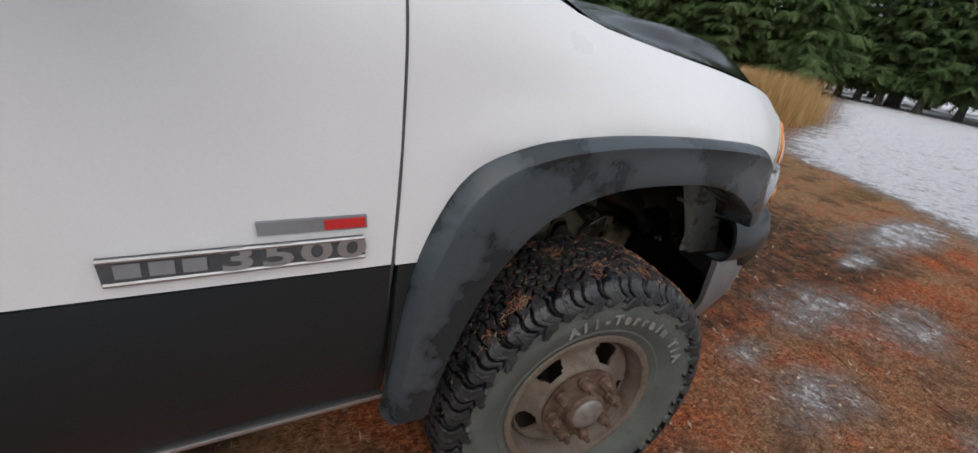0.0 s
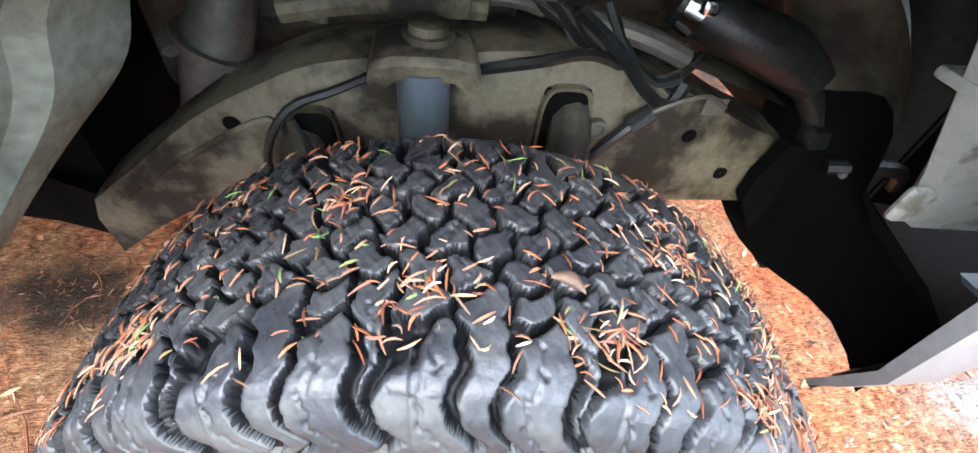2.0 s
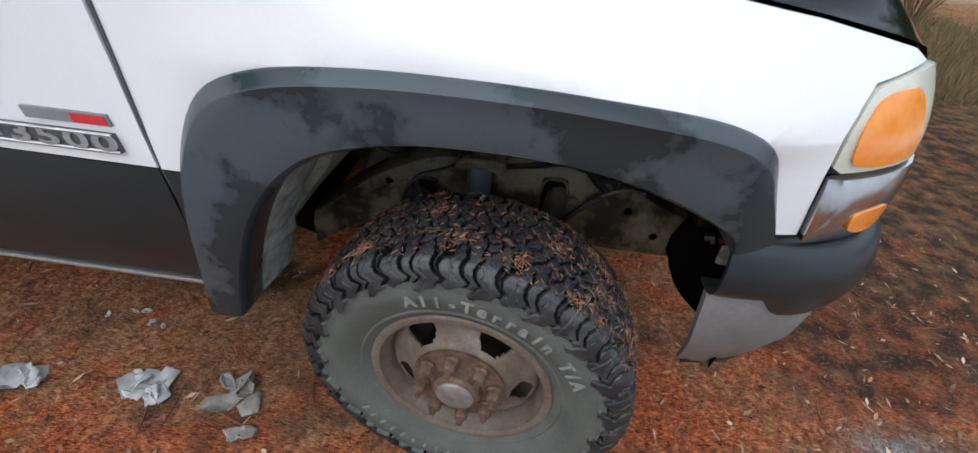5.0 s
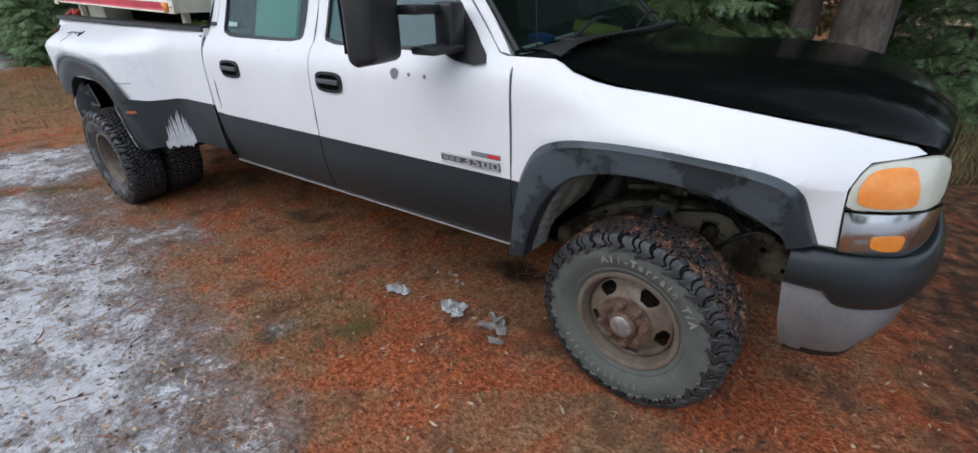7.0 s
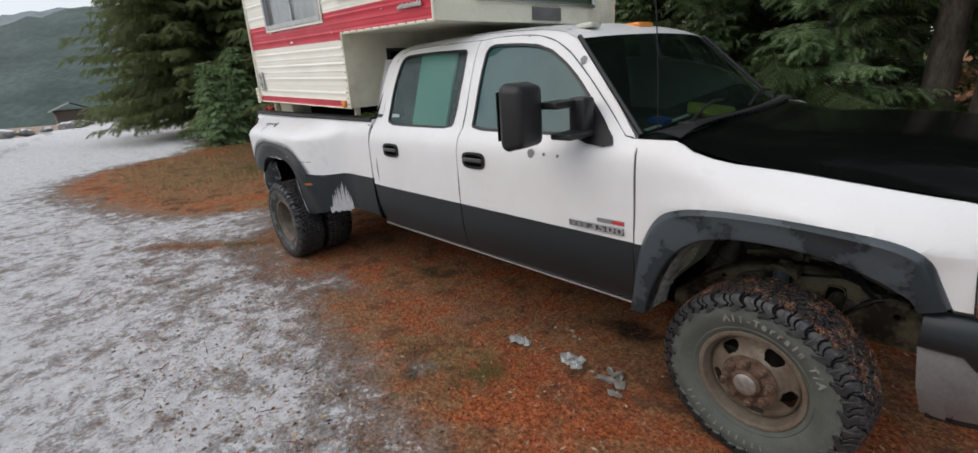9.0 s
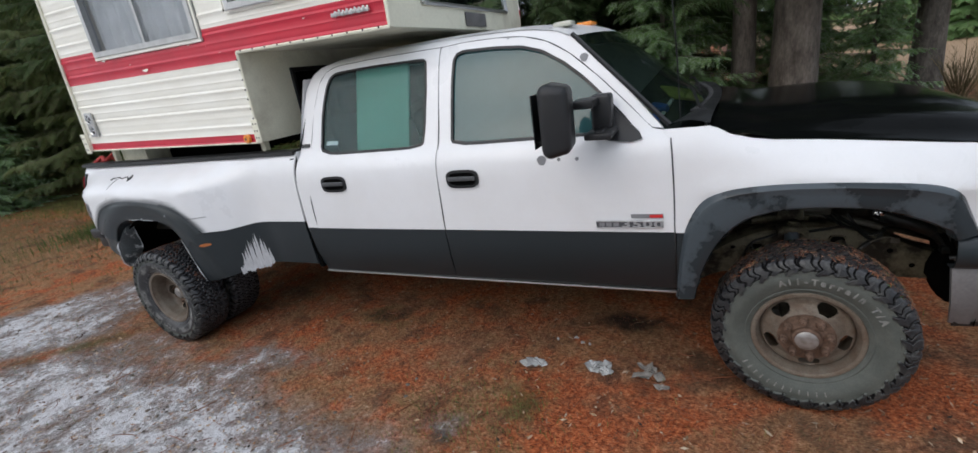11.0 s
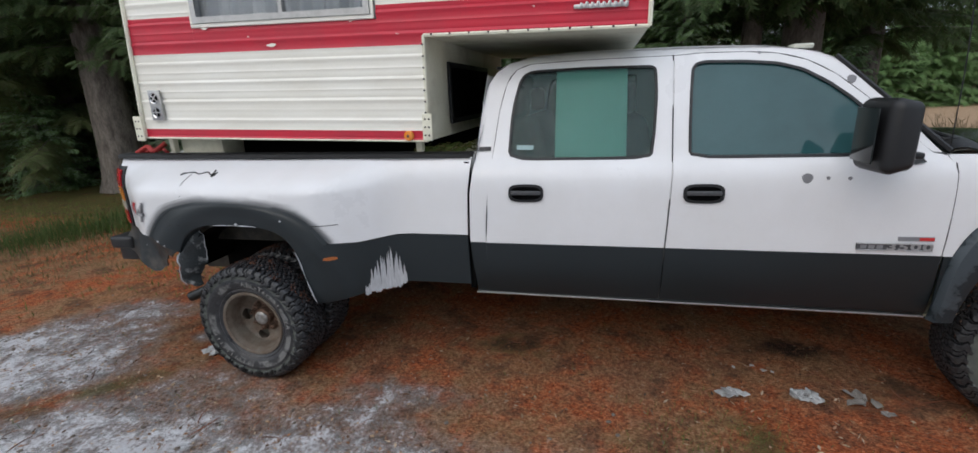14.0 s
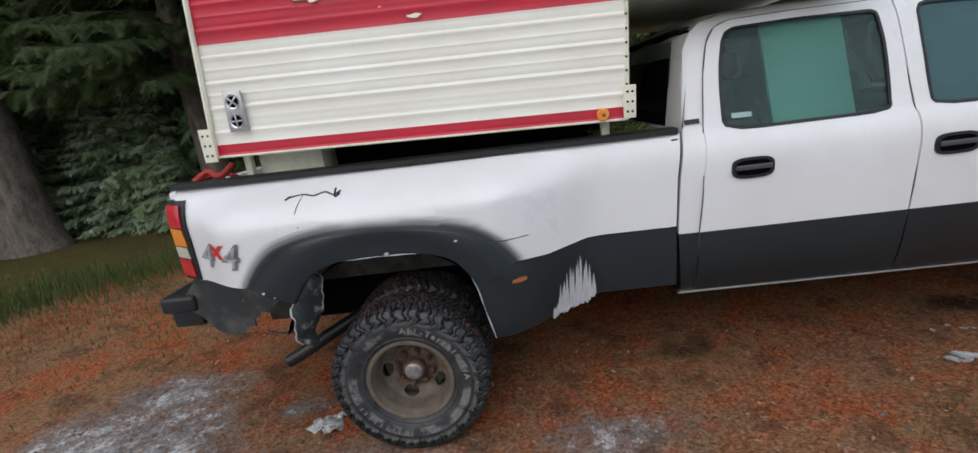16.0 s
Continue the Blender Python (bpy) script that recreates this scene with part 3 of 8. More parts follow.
for name, up, win, low, glass in (
    ("front_door", FDOOR, FWIN, [(-1.765, 0.585), (-1.757, 0.904), (-0.526, 0.904), (-0.52, 0.60)], M_GLASS),
    ("rear_door", RDOOR, RWIN, [(-2.752, 0.58), (-2.748, 0.904), (-1.765, 0.904), (-1.773, 0.585)], M_GLASS2),
):
    for k, door in enumerate(both(name, up, cab_skin, M_WHITE, truck, "white door with a gap line and light dents" if name == "front_door" else "white rear door", holes=[win], grid=0.04, lift=0.004)):
        part("lower_panel", sheet(low, cab_skin, (), 0.06, 0.012, k == 1, 0.003), M_GREY, door, "charcoal painted lower door panel")
        seal = part("window_seal", sheet(grown(win, 0.004), cab_skin, [grown(win, -0.010)], 0.06, 0.012, k == 1, 0.006), M_BLACK, door, "black rubber window seal")
        pane = part("window_glass", sheet(grown(win, -0.007), lambda x, z: cab_skin(x, z) + 0.006, (), 0.1, 0.004, k == 1), glass, door, "grey-green side window glass")
        # handle: a recessed oval with a bar across it
        hx, hz = (-1.59, 1.208) if name == "front_door" else (-2.505, 1.207)
        oval = [(hx + 0.098 * math.copysign(abs(math.cos(a)) ** 0.55, math.cos(a)), hz + 0.05 * math.copysign(abs(math.sin(a)) ** 0.6, math.sin(a))) for a in (2 * math.pi * i / 28 for i in range(28))]
        dish = [(hx + 0.082 * math.copysign(abs(math.cos(a)) ** 0.55, math.cos(a)), hz + 0.037 * math.copysign(abs(math.sin(a)) ** 0.6, math.sin(a))) for a in (2 * math.pi * i / 28 for i in range(28))]
        bz = sheet(oval, cab_skin, [dish], 0.05, 0.01, False, 0.013)
        back = sheet(grown(dish, 0.003), cab_skin, (), 0.05, 0.003, False, 0.006)
        bar = box(hx - 0.083, hx + 0.083, cab_skin(hx, hz) - 0.026, cab_skin(hx, hz) - 0.011, hz - 0.008, hz + 0.016, 0.006, 3)
        handle = part("door_handle", mirror_y(bz) if k else bz, M_BLACK, door, "black plastic door handle")
        under(place("handle_dish", mirror_y(back) if k else back, M_GAPSHADE), door)
        under(place("handle_bar", mirror_y(bar) if k else bar, M_BADGE), door)

# cab flank behind the doors, with pillars and roof rail
CAB = [(-0.60, 0.572), (-2.83, 0.565), (-2.842, 0.75), (-2.848, 0.95), (-2.835, 1.2), (-2.80, 1.42), (-2.775, 1.65), (-2.745, 1.79), (-2.70, 1.862), (-2.63, 1.91), (-2.52, 1.936), (-2.2, 1.945), (-1.71, 1.937), (-1.30, 1.915), (-1.15, 1.895), (-1.06, 1.872), (-1.0, 1.842), (-0.90, 1.748), (-0.81, 1.66), (-0.70, 1.54), (-0.572, 1.39), (-0.53, 1.30), (-0.522, 0.906)]
cab_hole = [grown(FWIN, 0.012), grown(RWIN, 0.012)]
both("cab_side", [(-2.848, 0.906)] + [(x, z) for x, z in CAB if z > 0.91] + [(-0.522, 0.906)], cab_skin, M_WHITE, truck, "", holes=cab_hole, grid=0.05, thick=0.03, lift=-0.008)
both("rocker", [(-2.83, 0.565), (-2.848, 0.902), (-0.522, 0.902), (-0.50, 0.58)], cab_skin, M_GREY, truck, "", grid=0.08, thick=0.03, lift=-0.008)
for flip in (False, True):
    b = box(-2.84, -0.5, 0.055, 0.09, 0.556, 0.568, 0.004)
    part("sill_flange", mirror_y(b) if flip else b, M_ALU, truck, "pale worn sill flange")

# dark gaps round the doors
for flip in (False, True):
    for line in (FDOOR[-5:] + [(-0.524, 0.60)], [(-1.769, 0.585), (-1.761, 0.906), (-1.752, 1.1), (-1.742, 1.38), (-1.739, 1.90)], [(-2.750, 0.58)] + RDOOR[:7], RDOOR[6:9], FDOOR[3:13]):
        b = tube([(x + (0.003 if line[0][0] > -0.62 else 0), cab_skin(x, z) + 0.0015, z) for x, z in line], 0.0034, 6, 4 * len(line))
        part("door_gap", mirror_y(b) if flip else b, M_SEAM, truck)

# roof
roof_edge = spline([(-2.76, 1.76), (-2.70, 1.862), (-2.63, 1.91), (-2.52, 1.936), (-2.2, 1.945), (-1.71, 1.937), (-1.30, 1.915), (-1.15, 1.895), (-1.06, 1.872), (-1.0, 1.842)])
rows = []
for x in np.linspace(-2.76, -0.985, 46):
    ze = roof_edge(x) if x < -1.0 else 1.838
    ye = cab_z(ze)
    row = []
    for v in np.linspace(-1, 1, 41):
        crown = 0.035 * step(-2.76, -2.5, x) * (1 - 0.45 * step(-1.35, -0.98, x))
        row.append((x + 0.07 * (1 - v * v) * step(-1.6, -1.0, x), MID + v * (MID - ye), ze + crown * (1 - abs(v) ** 2.6) + 0.004 * math.cos(9 * v) * (1 - v * v) * (1 - step(-1.4, -1.0, x))))
    rows.append(row)
part("roof_panel", rows_mesh(rows), M_WHITE, truck, "white cab roof")
# windscreen
rows = []
for u in np.linspace(0, 1, 15):
    row = []
    for v in np.linspace(-1, 1, 25):
        xs = -0.545 + u * (-0.995 + 0.545)
        row.append((xs + 0.17 * (1 - v * v) * (1 - 0.55 * u), MID + v * (0.935 - 0.175 * u), 1.392 + u * 0.452 + 0.016 * u * (1 - v * v)))
    rows.append(row)
ws = rows_mesh(rows)
part("windscreen", ws, M_WSHIELD, truck, "dark windscreen reflecting trees")
for j in (0, 24):
    part("windscreen_seal", tube([(rows[i][j][0] + 0.003, rows[i][j][1], rows[i][j][2] + 0.006) for i in range(15)], 0.013, 6, 15), M_BLACK, truck, "black windscreen trim")
part("rear_screen", rows_mesh([[(-2.80 + 0.05 * u - 0.03 * (1 - v * v), MID + v * (0.72 - 0.06 * u), 1.42 + 0.42 * u) for v in np.linspace(-1, 1, 13)] for u in np.linspace(0, 1, 7)]), M_WSHIELD, truck, "dark cab rear window")
part("cab_back", rows_mesh([[(-2.84 + 0.03 * u, MID + v * 0.96, 0.6 + 0.82 * u) for v in np.linspace(-1, 1, 9)] for u in np.linspace(0, 1, 5)]), M_WHITE, truck, "white cab back wall")
for s in (-1, 1):
    part("rear_pillar", rows_mesh([[(-2.805 + 0.06 * u, MID + s * (0.70 - 0.06 * u + w * (0.225 - 0.065 * u)), 1.42 + 0.43 * u) for w in (0, 0.5, 1)] for u in np.linspace(0, 1, 6)]), M_WHITE, truck)

# bonnet, cowl and wipers
hood_line = spline([(-0.45, 1.372), (-0.36, 1.357), (-0.25, 1.335), (-0.14, 1.306), (0.27, 1.262), (0.51, 1.232), (0.7, 1.2), (0.95, 1.16)])
rows = []
for u in np.linspace(0, 1, 40):
    x = -0.40 + u * 1.155
    row = []
    for v in np.linspace(-1, 1, 45):
        a = 1 - abs(v)
        ye = min(0.36, front_x(x)) + roll_in(x) + 0.005
        rise = (0.026 + 0.054 * step(-0.35, 0.42, x)) * step(0, 0.2, a) + 0.022 * step(0.1, 0.6, a) + 0.012 * step(0.38, 0.46, a)
        nose = min(1.1, max(0.0, (x - 0.43) / 0.325))
        xx = x + 0.11 * (1 - v * v) * step(0.2, 0.73, x) + 0.05 * (1 - v * v) * (1 - step(-0.4, -0.1, x))
        row.append((xx, MID + v * (MID - ye), hood_line(x) + 0.004 + rise * (1 - 0.72 * nose**2.2) - 0.05 * max(0, nose - 0.6) ** 2))
    rows.append(row)
last = rows[-1]
rows.append([(x + 0.02, y, z - 0.03) for x, y, z in last])
rows.append([(x + 0.022, y, z - 0.08) for x, y, z in last])
part("bonnet", rows_mesh(rows), M_HOOD, truck, "glossy black bonnet with leaf bits")
rows = [[(-0.57 + u * 0.19 + (0.17 - 0.1 * u) * (1 - v * v), MID + v * 0.90, 1.386 + 0.022 * math.sin(math.pi * u) + 0.05 * u * (1 - v**8)) for v in np.linspace(-1, 1, 31)] for u in np.linspace(0, 1, 6)]
cowl = part("cowl", rows_mesh(rows), M_BLACK, truck, "black plastic cowl")
for k in range(34):
    v = -0.82 + 1.64 * k / 33
    x = -0.47 + 0.125 * (1 - v * v)
    part("cowl_slat", box(x - 0.035, x + 0.035, MID + v * 0.9 - 0.006, MID + v * 0.9 + 0.006, 1.415, 1.434, 0.003, 1), M_BLACK, cowl)
for y0, y1 in ((0.28, 0.95), (1.05, 1.7)):
    part("wiper", tube([(-0.42, y0, 1.43), (-0.46, (y0 + y1) / 2, 1.49), (-0.50, y1, 1.47)], 0.008, 6), M_BLACK, truck)

# front lamps, their chrome surround, grille
for k in (False, True):
    fx = lambda bm: mirror_y(bm) if k else bm
    lens = part("headlamp", sheet(smoothed([(0.578, 1.028), (0.572, 1.085), (0.588, 1.130), (0.608, 1.154), (0.677, 1.166), (0.765, 1.172), (0.80, 1.15), (0.803, 1.07), (0.79, 1.036), (0.675, 1.03)], 1), fender_skin, (), 0.02, 0.02, k, 0.004), M_CLEAR, truck, "clouded headlamp with an amber corner lens")
    part("corner_lens", sheet(smoothed([(0.599, 1.045), (0.591, 1.10), (0.611, 1.139), (0.652, 1.150), (0.71, 1.150), (0.733, 1.095), (0.738, 1.045), (0.66, 1.037)], 3), fender_skin, (), 0.02, 0.006, k, 0.009), M_AMBER, lens, "amber corner lens")
    sur = part("lamp_surround", sheet([(0.580, 1.020), (0.68, 1.023), (0.785, 1.029), (0.815, 1.03), (0.815, 0.93), (0.80, 0.905), (0.757, 0.889), (0.697, 0.885), (0.596, 0.897)], lambda x, z: fender_skin(x, z) - 0.022 * math.sin(math.pi * min(1, max(0, (z - 0.875) / 0.165))) ** 0.7 * min(1, max(0, (x - 0.575) / 0.03)), (), 0.02, 0.02, k, 0.004), M_CHROME, truck, "chrome lamp surround")
    part("indicator", sheet(smoothed([(0.664, 0.922), (0.660, 0.956), (0.70, 0.962), (0.74, 0.963), (0.742, 0.93), (0.735, 0.913), (0.70, 0.911)]), lambda x, z: fender_skin(x, z) - 0.022, (), 0.02, 0.006, k, 0.007), M_AMBER, sur, "amber indicator")
grille = part("grille", box(0.76, 0.825, 0.45, 1.55, 0.90, 1.17, 0.01), M_BLACK, truck, "black grille behind a chrome bar")
part("grille_bar", box(0.82, 0.845, 0.5, 1.5, 1.01, 1.07, 0.01), M_CHROME, grille)
part("radiator_panel", box(0.70, 0.74, 0.35, 1.65, 0.55, 1.15, 0.01), M_GREASE, truck)

# front bumper
plan = along([(0.485, 0.05), (0.56, 0.05), (0.66, 0.068), (0.73, 0.10), (0.78, 0.15), (0.83, 0.25), (0.87, 0.42), (0.90, 0.7), (0.91, 1.0)], 34)
plan = plan + [(x, 2 * MID - y) for x, y in plan[::-1][1:]]


def swept(line, section, tail=0.0):
    """A bar bent along a line in plan; section of (outwards, up)."""
    rows = []
    for i, (x, y) in enumerate(line):
        d = Vector(line[min(i + 1, len(line) - 1)]) - Vector(line[max(i - 1, 0)])
        o = Vector((d.y, -d.x)).normalized()
        rows.append([(x + o.x * s, y + o.y * s, z) for s, z in section])
    return rows_mesh(rows, close=True, cap=True)


def notch(x):
    """How far the cover stops short above the valance at its rear end."""
    return 0.05 * (1 - step(0.60, 0.64, x))


shell = [(-0.05, 0.872), (0.0, 0.886), (0.012, 0.882), (0.024, 0.866), (0.036, 0.83), (0.038, 0.79), (0.030, 0.745), (0.018, 0.715), (0.0, 0.700), (-0.03, 0.696)]
cover = swept(plan, shell + [(o - 0.009, 0.79 + (z - 0.79) * 0.9) for o, z in shell[::-1]])
for vert in cover.verts:
    if vert.co.z < 0.80:
        vert.co.z += notch(vert.co.x) * (0.80 - vert.co.z) / 0.1
part("bumper_top", cover, M_GREY, truck, "charcoal bumper cover")
low = [(0.0, 0.708), (0.006, 0.69), (-0.002, 0.60), (-0.03, 0.53), (-0.06, 0.47), (-0.07, 0.47), (-0.045, 0.53), (-0.018, 0.60), (-0.012, 0.70)]
vrows = []
for i, (x, y) in enumerate(plan):
    d = Vector(plan[min(i + 1, len(plan) - 1)]) - Vector(plan[max(i - 1, 0)])
    o = Vector((d.y, -d.x)).normalized()
    s = min(i, len(plan) - 1 - i) / (len(plan) / 2)
    lift = 0.16 * step(0.25, 0.75, s)
    vrows.append([(x + o.x * a + (0.05 * (0.708 - z) / 0.24 if i < 3 or i > len(plan) - 4 else 0), y + o.y * a, 0.708 - (0.708 - z) * (1 - lift / 0.24 * 0.9) + (notch(x) if z > 0.68 else 0)) for a, z in low])
part("bumper_valance", rows_mesh(vrows, close=True, cap=True), M_VALANCE, truck, "scuffed grey bumper valance")
# bumper inside coloured near-black in place of its shade
part("bumper_inner", swept([(x - 0.06, y + (0.05 if y < MID else -0.05)) for x, y in plan[13:-13]], [(-0.08, 0.85), (-0.03, 0.85), (-0.03, 0.6), (-0.08, 0.6)]), M_GAPSHADE, truck)
part("valance_skirt", swept(plan[2:11], [(-0.048, 0.54), (-0.04, 0.53), (-0.062, 0.455), (-0.072, 0.455)]), M_BLACK, truck, "dark rubber skirt under the valance")

# load bed
gap_x = -2.862
bed_white = ([(gap_x, 0.952), (gap_x + 0.012, 1.2), (gap_x + 0.04, 1.405), (-3.5, 1.407), (-4.08, 1.411), (-4.8, 1.424), (-5.385, 1.437), (-5.39, 1.385), (-5.325, 1.38), (-5.32, 1.17), (-5.33, 0.962), (-4.975, 0.957)]
             + along(RFLARE_OUT, 40)[1:-1] + [(-3.665, 0.937), (-3.51, 0.928), (-3.40, 0.94), (-3.31, 0.952)])
both("bed_side", bed_white, bed_skin, M_WHITE, truck, "white bed side with a wide bulge and cracked paint", grid=0.04)
both("bed_lower_panel", [(gap_x, 0.946), (-3.31, 0.946), (-3.40, 0.934), (-3.51, 0.922), (-3.67, 0.931), (-3.75, 0.9), (-3.88, 0.86), (-3.86, 0.78), (-3.835, 0.66), (-3.812, 0.535), (-3.72, 0.545), (-3.5, 0.592), (-3.30, 0.63), (gap_x, 0.63)], bed_skin, M_GREY, truck, "charcoal lower bed side with a scraped patch", grid=0.04)
for flip in (False, True):
    line = [(gap_x + 0.03, 0.055), (-3.6, 0.045), (-4.4, 0.045), (-5.0, 0.05), (-5.40, 0.06)]
    rr = []
    for x, y in along(line, 16):
        z = 1.405 + (gap_x - x) / 2.53 * 0.034
        rr.append([(x, y - 0.022, z - 0.004), (x, y - 0.02, z + 0.018), (x, y - 0.005, z + 0.026), (x, y + 0.06, z + 0.027), (x, y + 0.085, z + 0.02), (x, y + 0.085, z - 0.02)])
    b = rows_mesh(rr, close=True, cap=True)
    part("bed_rail_cap", mirror_y(b) if flip else b, M_BLACK, truck, "black plastic bed rail cap")
    b = box(-5.38, gap_x - 0.01, 0.09, 0.14, 0.85, 1.40, 0.005)
    part("bed_inner_wall", mirror_y(b) if flip else b, M_GREASE, truck)
    # tail lamp: red, amber, clear, red in a dark housing
    def lampskin(x, z):
        return bed_skin(x, z) - 0.004 + 0.75 * max(0, -5.36 - x) ** 1.15
    t = part("tail_lamp", sheet([(-5.455, 1.385), (-5.325, 1.382), (-5.318, 1.17), (-5.327, 0.965), (-5.45, 0.965)], lampskin, (), 0.04, 0.03, flip, 0.010), M_BLACK, truck, "red and amber tail lamp in a dark housing")
    for z0, z1, mm in ((1.25, 1.365, M_RED), (1.15, 1.243, M_AMBER), (1.085, 1.145, M_CLEAR), (0.985, 1.08, M_RED)):
        part("lens", sheet([(-5.457, z0), (-5.457, z1), (-5.352, z1 - 0.004), (-5.345, z0)], lampskin, (), 0.05, 0.03, flip, 0.018), mm, t)
part("bed_floor", box(-5.36, gap_x - 0.01, 0.1, 1.9, 0.84, 0.87, 0.004), M_GREASE, truck)
part("bed_front_wall", box(-2.91, -2.875, 0.06, 1.94, 0.84, 1.40, 0.006), M_WHITE, truck)
tailgate = part("tailgate", box(-5.48, -5.42, 0.12, 1.88, 0.88, 1.42, 0.012), M_WHITE, truck, "white tailgate")
part("gap_strip", box(gap_x - 0.006, -2.835, 0.03, 0.06, 0.60, 1.38, 0.002), M_GAPSHADE, truck)

# soft overspray round the painted arch
ring = along(RFLARE_OUT, 80)
mx, mz = -4.33, 0.86
orows = []
for i, (x, z) in enumerate(ring):
    d = Vector((x - mx, z - mz)).normalized()
    w = 0.06 + 0.05 * step(50, 75, i) + 0.006 * math.sin(i * 0.21)
    orows.append([(x + d.x * w * u, bed_skin(x + d.x * w * u, z + d.y * w * u) - 0.0045, z + d.y * w * u) for u in (-0.2, 0.0, 0.25, 0.5, 0.75, 1.0)])
mist = part("overspray", rows_mesh(orows), M_MIST, truck, "soft charcoal overspray")
layer = mist.data.attributes.new("mist", "FLOAT", "POINT")
layer.data.foreach_set("value", [min(1.0, max(0.0, 1 - ((math.hypot(q.co.x - mx, q.co.z - mz) - math.hypot(*(Vector(min(ring, key=lambda r: (r[0] - q.co.x) ** 2 + (r[1] - q.co.z) ** 2)) - Vector((mx, mz))))) / 0.055))) for q in mist.data.vertices])
# wheel tubs coloured near-black, standing in for the shade over the tyres
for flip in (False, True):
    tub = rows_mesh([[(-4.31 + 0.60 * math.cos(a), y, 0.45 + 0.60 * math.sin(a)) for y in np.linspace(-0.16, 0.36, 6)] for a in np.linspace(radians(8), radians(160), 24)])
    part("wheel_tub", mirror_y(tub) if flip else tub, M_GAPSHADE, truck)

# rear bumper, torn at its near end
ragged = [(-5.49, 0.865), (-5.40, 0.955), (-5.33, 0.955), (-5.15, 0.945), (-4.98, 0.935), (-4.86, 0.905), (-4.87, 0.86), (-4.90, 0.835), (-4.93, 0.80), (-4.955, 0.79), (-4.97, 0.77), (-5.02, 0.775), (-5.05, 0.74), (-5.09, 0.725), (-5.10, 0.675), (-5.15, 0.66), (-5.20, 0.625), (-5.25, 0.625), (-5.30, 0.66), (-5.35, 0.70), (-5.40, 0.745), (-5.48, 0.775)]
part("bumper_end", sheet(ragged, lambda x, z: -0.045 + 0.07 * step(-5.3, -5.5, x) + 0.02 * math.sin(9 * x + 6 * z) - 0.05 * step(-5.2, -4.95, x), (), 0.03, 0.008), M_SCUFFSHEEN, truck, "torn scuffed charcoal bumper end cap with painted brown sheen")
part("rear_bumper", join(box(-5.62, -5.42, -0.02, 2.02, 0.78, 0.87, 0.02, 3), box(-5.60, -5.43, 0.02, 1.98, 0.68, 0.79, 0.012)), M_BLACK, truck, "black step bumper")
flap = []
rf = random.Random(31)
for i in range(25):
    u = i / 24
    z = 1.005 - 0.40 * u
    x = -4.745 - 0.045 * math.sin(u * 2.2) + 0.010 * math.sin(11 * u)
    jag = 0.022 * noise.noise(Vector((u * 9, 0.3, 2))) + rf.uniform(-0.004, 0.004)
    wide = 0.05 + 0.07 * math.sin(math.pi * min(1, 0.15 + u)) * (1 - 0.25 * u)
    flap.append([(x + w * wide + (jag if w in (0, 1) else 0), -0.21 + 0.10 * w * w + 0.018 * math.sin(7 * u + 4 * w), z + 0.012 * math.sin(13 * u + 5 * w) - 0.015 * w) for w in (0, 0.2, 0.4, 0.6, 0.8, 1)])
part("torn_arch_liner", rows_mesh(flap), M_TORN, truck, "torn hanging arch liner with pale frayed edges")
part("torn_edge", tube([(p[0][0] - 0.002, p[0][1] - 0.004, p[0][2]) for p in flap], [0.002, 0.005, 0.001, 0.006, 0.002, 0.004, 0.001], 6, 40), M_SCRAPE, truck, "frayed pale torn edge")
part("torn_edge", tube([(p[-1][0], p[-1][1] - 0.004, p[-1][2]) for p in flap[:15]], [0.004, 0.001, 0.004, 0.002, 0.005], 6, 30), M_SCRAPE, truck)
lipz = along(RFLARE_IN, 40)
part("chipped_lip", tube([(x, bed_skin(x, z) - 0.012, z) for x, z in lipz[14:27]], [0.0005, 0.003, 0.001, 0.004, 0.001], 6, 40), M_SCRAPE, truck, "bare chipped arch lip")
part("chipped_lip", tube([(x, bed_skin(x, z) - 0.010, z) for x, z in ((-3.885, 0.89), (-3.862, 0.82), (-3.845, 0.72), (-3.82, 0.60), (-3.812, 0.545))], [0.001, 0.004, 0.001, 0.005, 0.002], 6, 30), M_SCRAPE, truck)
part("liner_strap", join(tube([(-4.80, -0.05, 0.60), (-4.88, -0.06, 0.63), (-4.96, -0.05, 0.62), (-5.06, -0.02, 0.63)], 0.006, 6), tube([(-4.80, -0.10, 0.70), (-4.84, -0.08, 0.64), (-4.86, -0.06, 0.60)], 0.005, 6)), M_BLACK, truck)
part("spring_hanger", tube([(-4.40, 0.20, 0.90), (-4.55, 0.16, 0.915), (-4.72, 0.12, 0.93)], 0.012, 8), M_HUB, truck, "rusty stay")
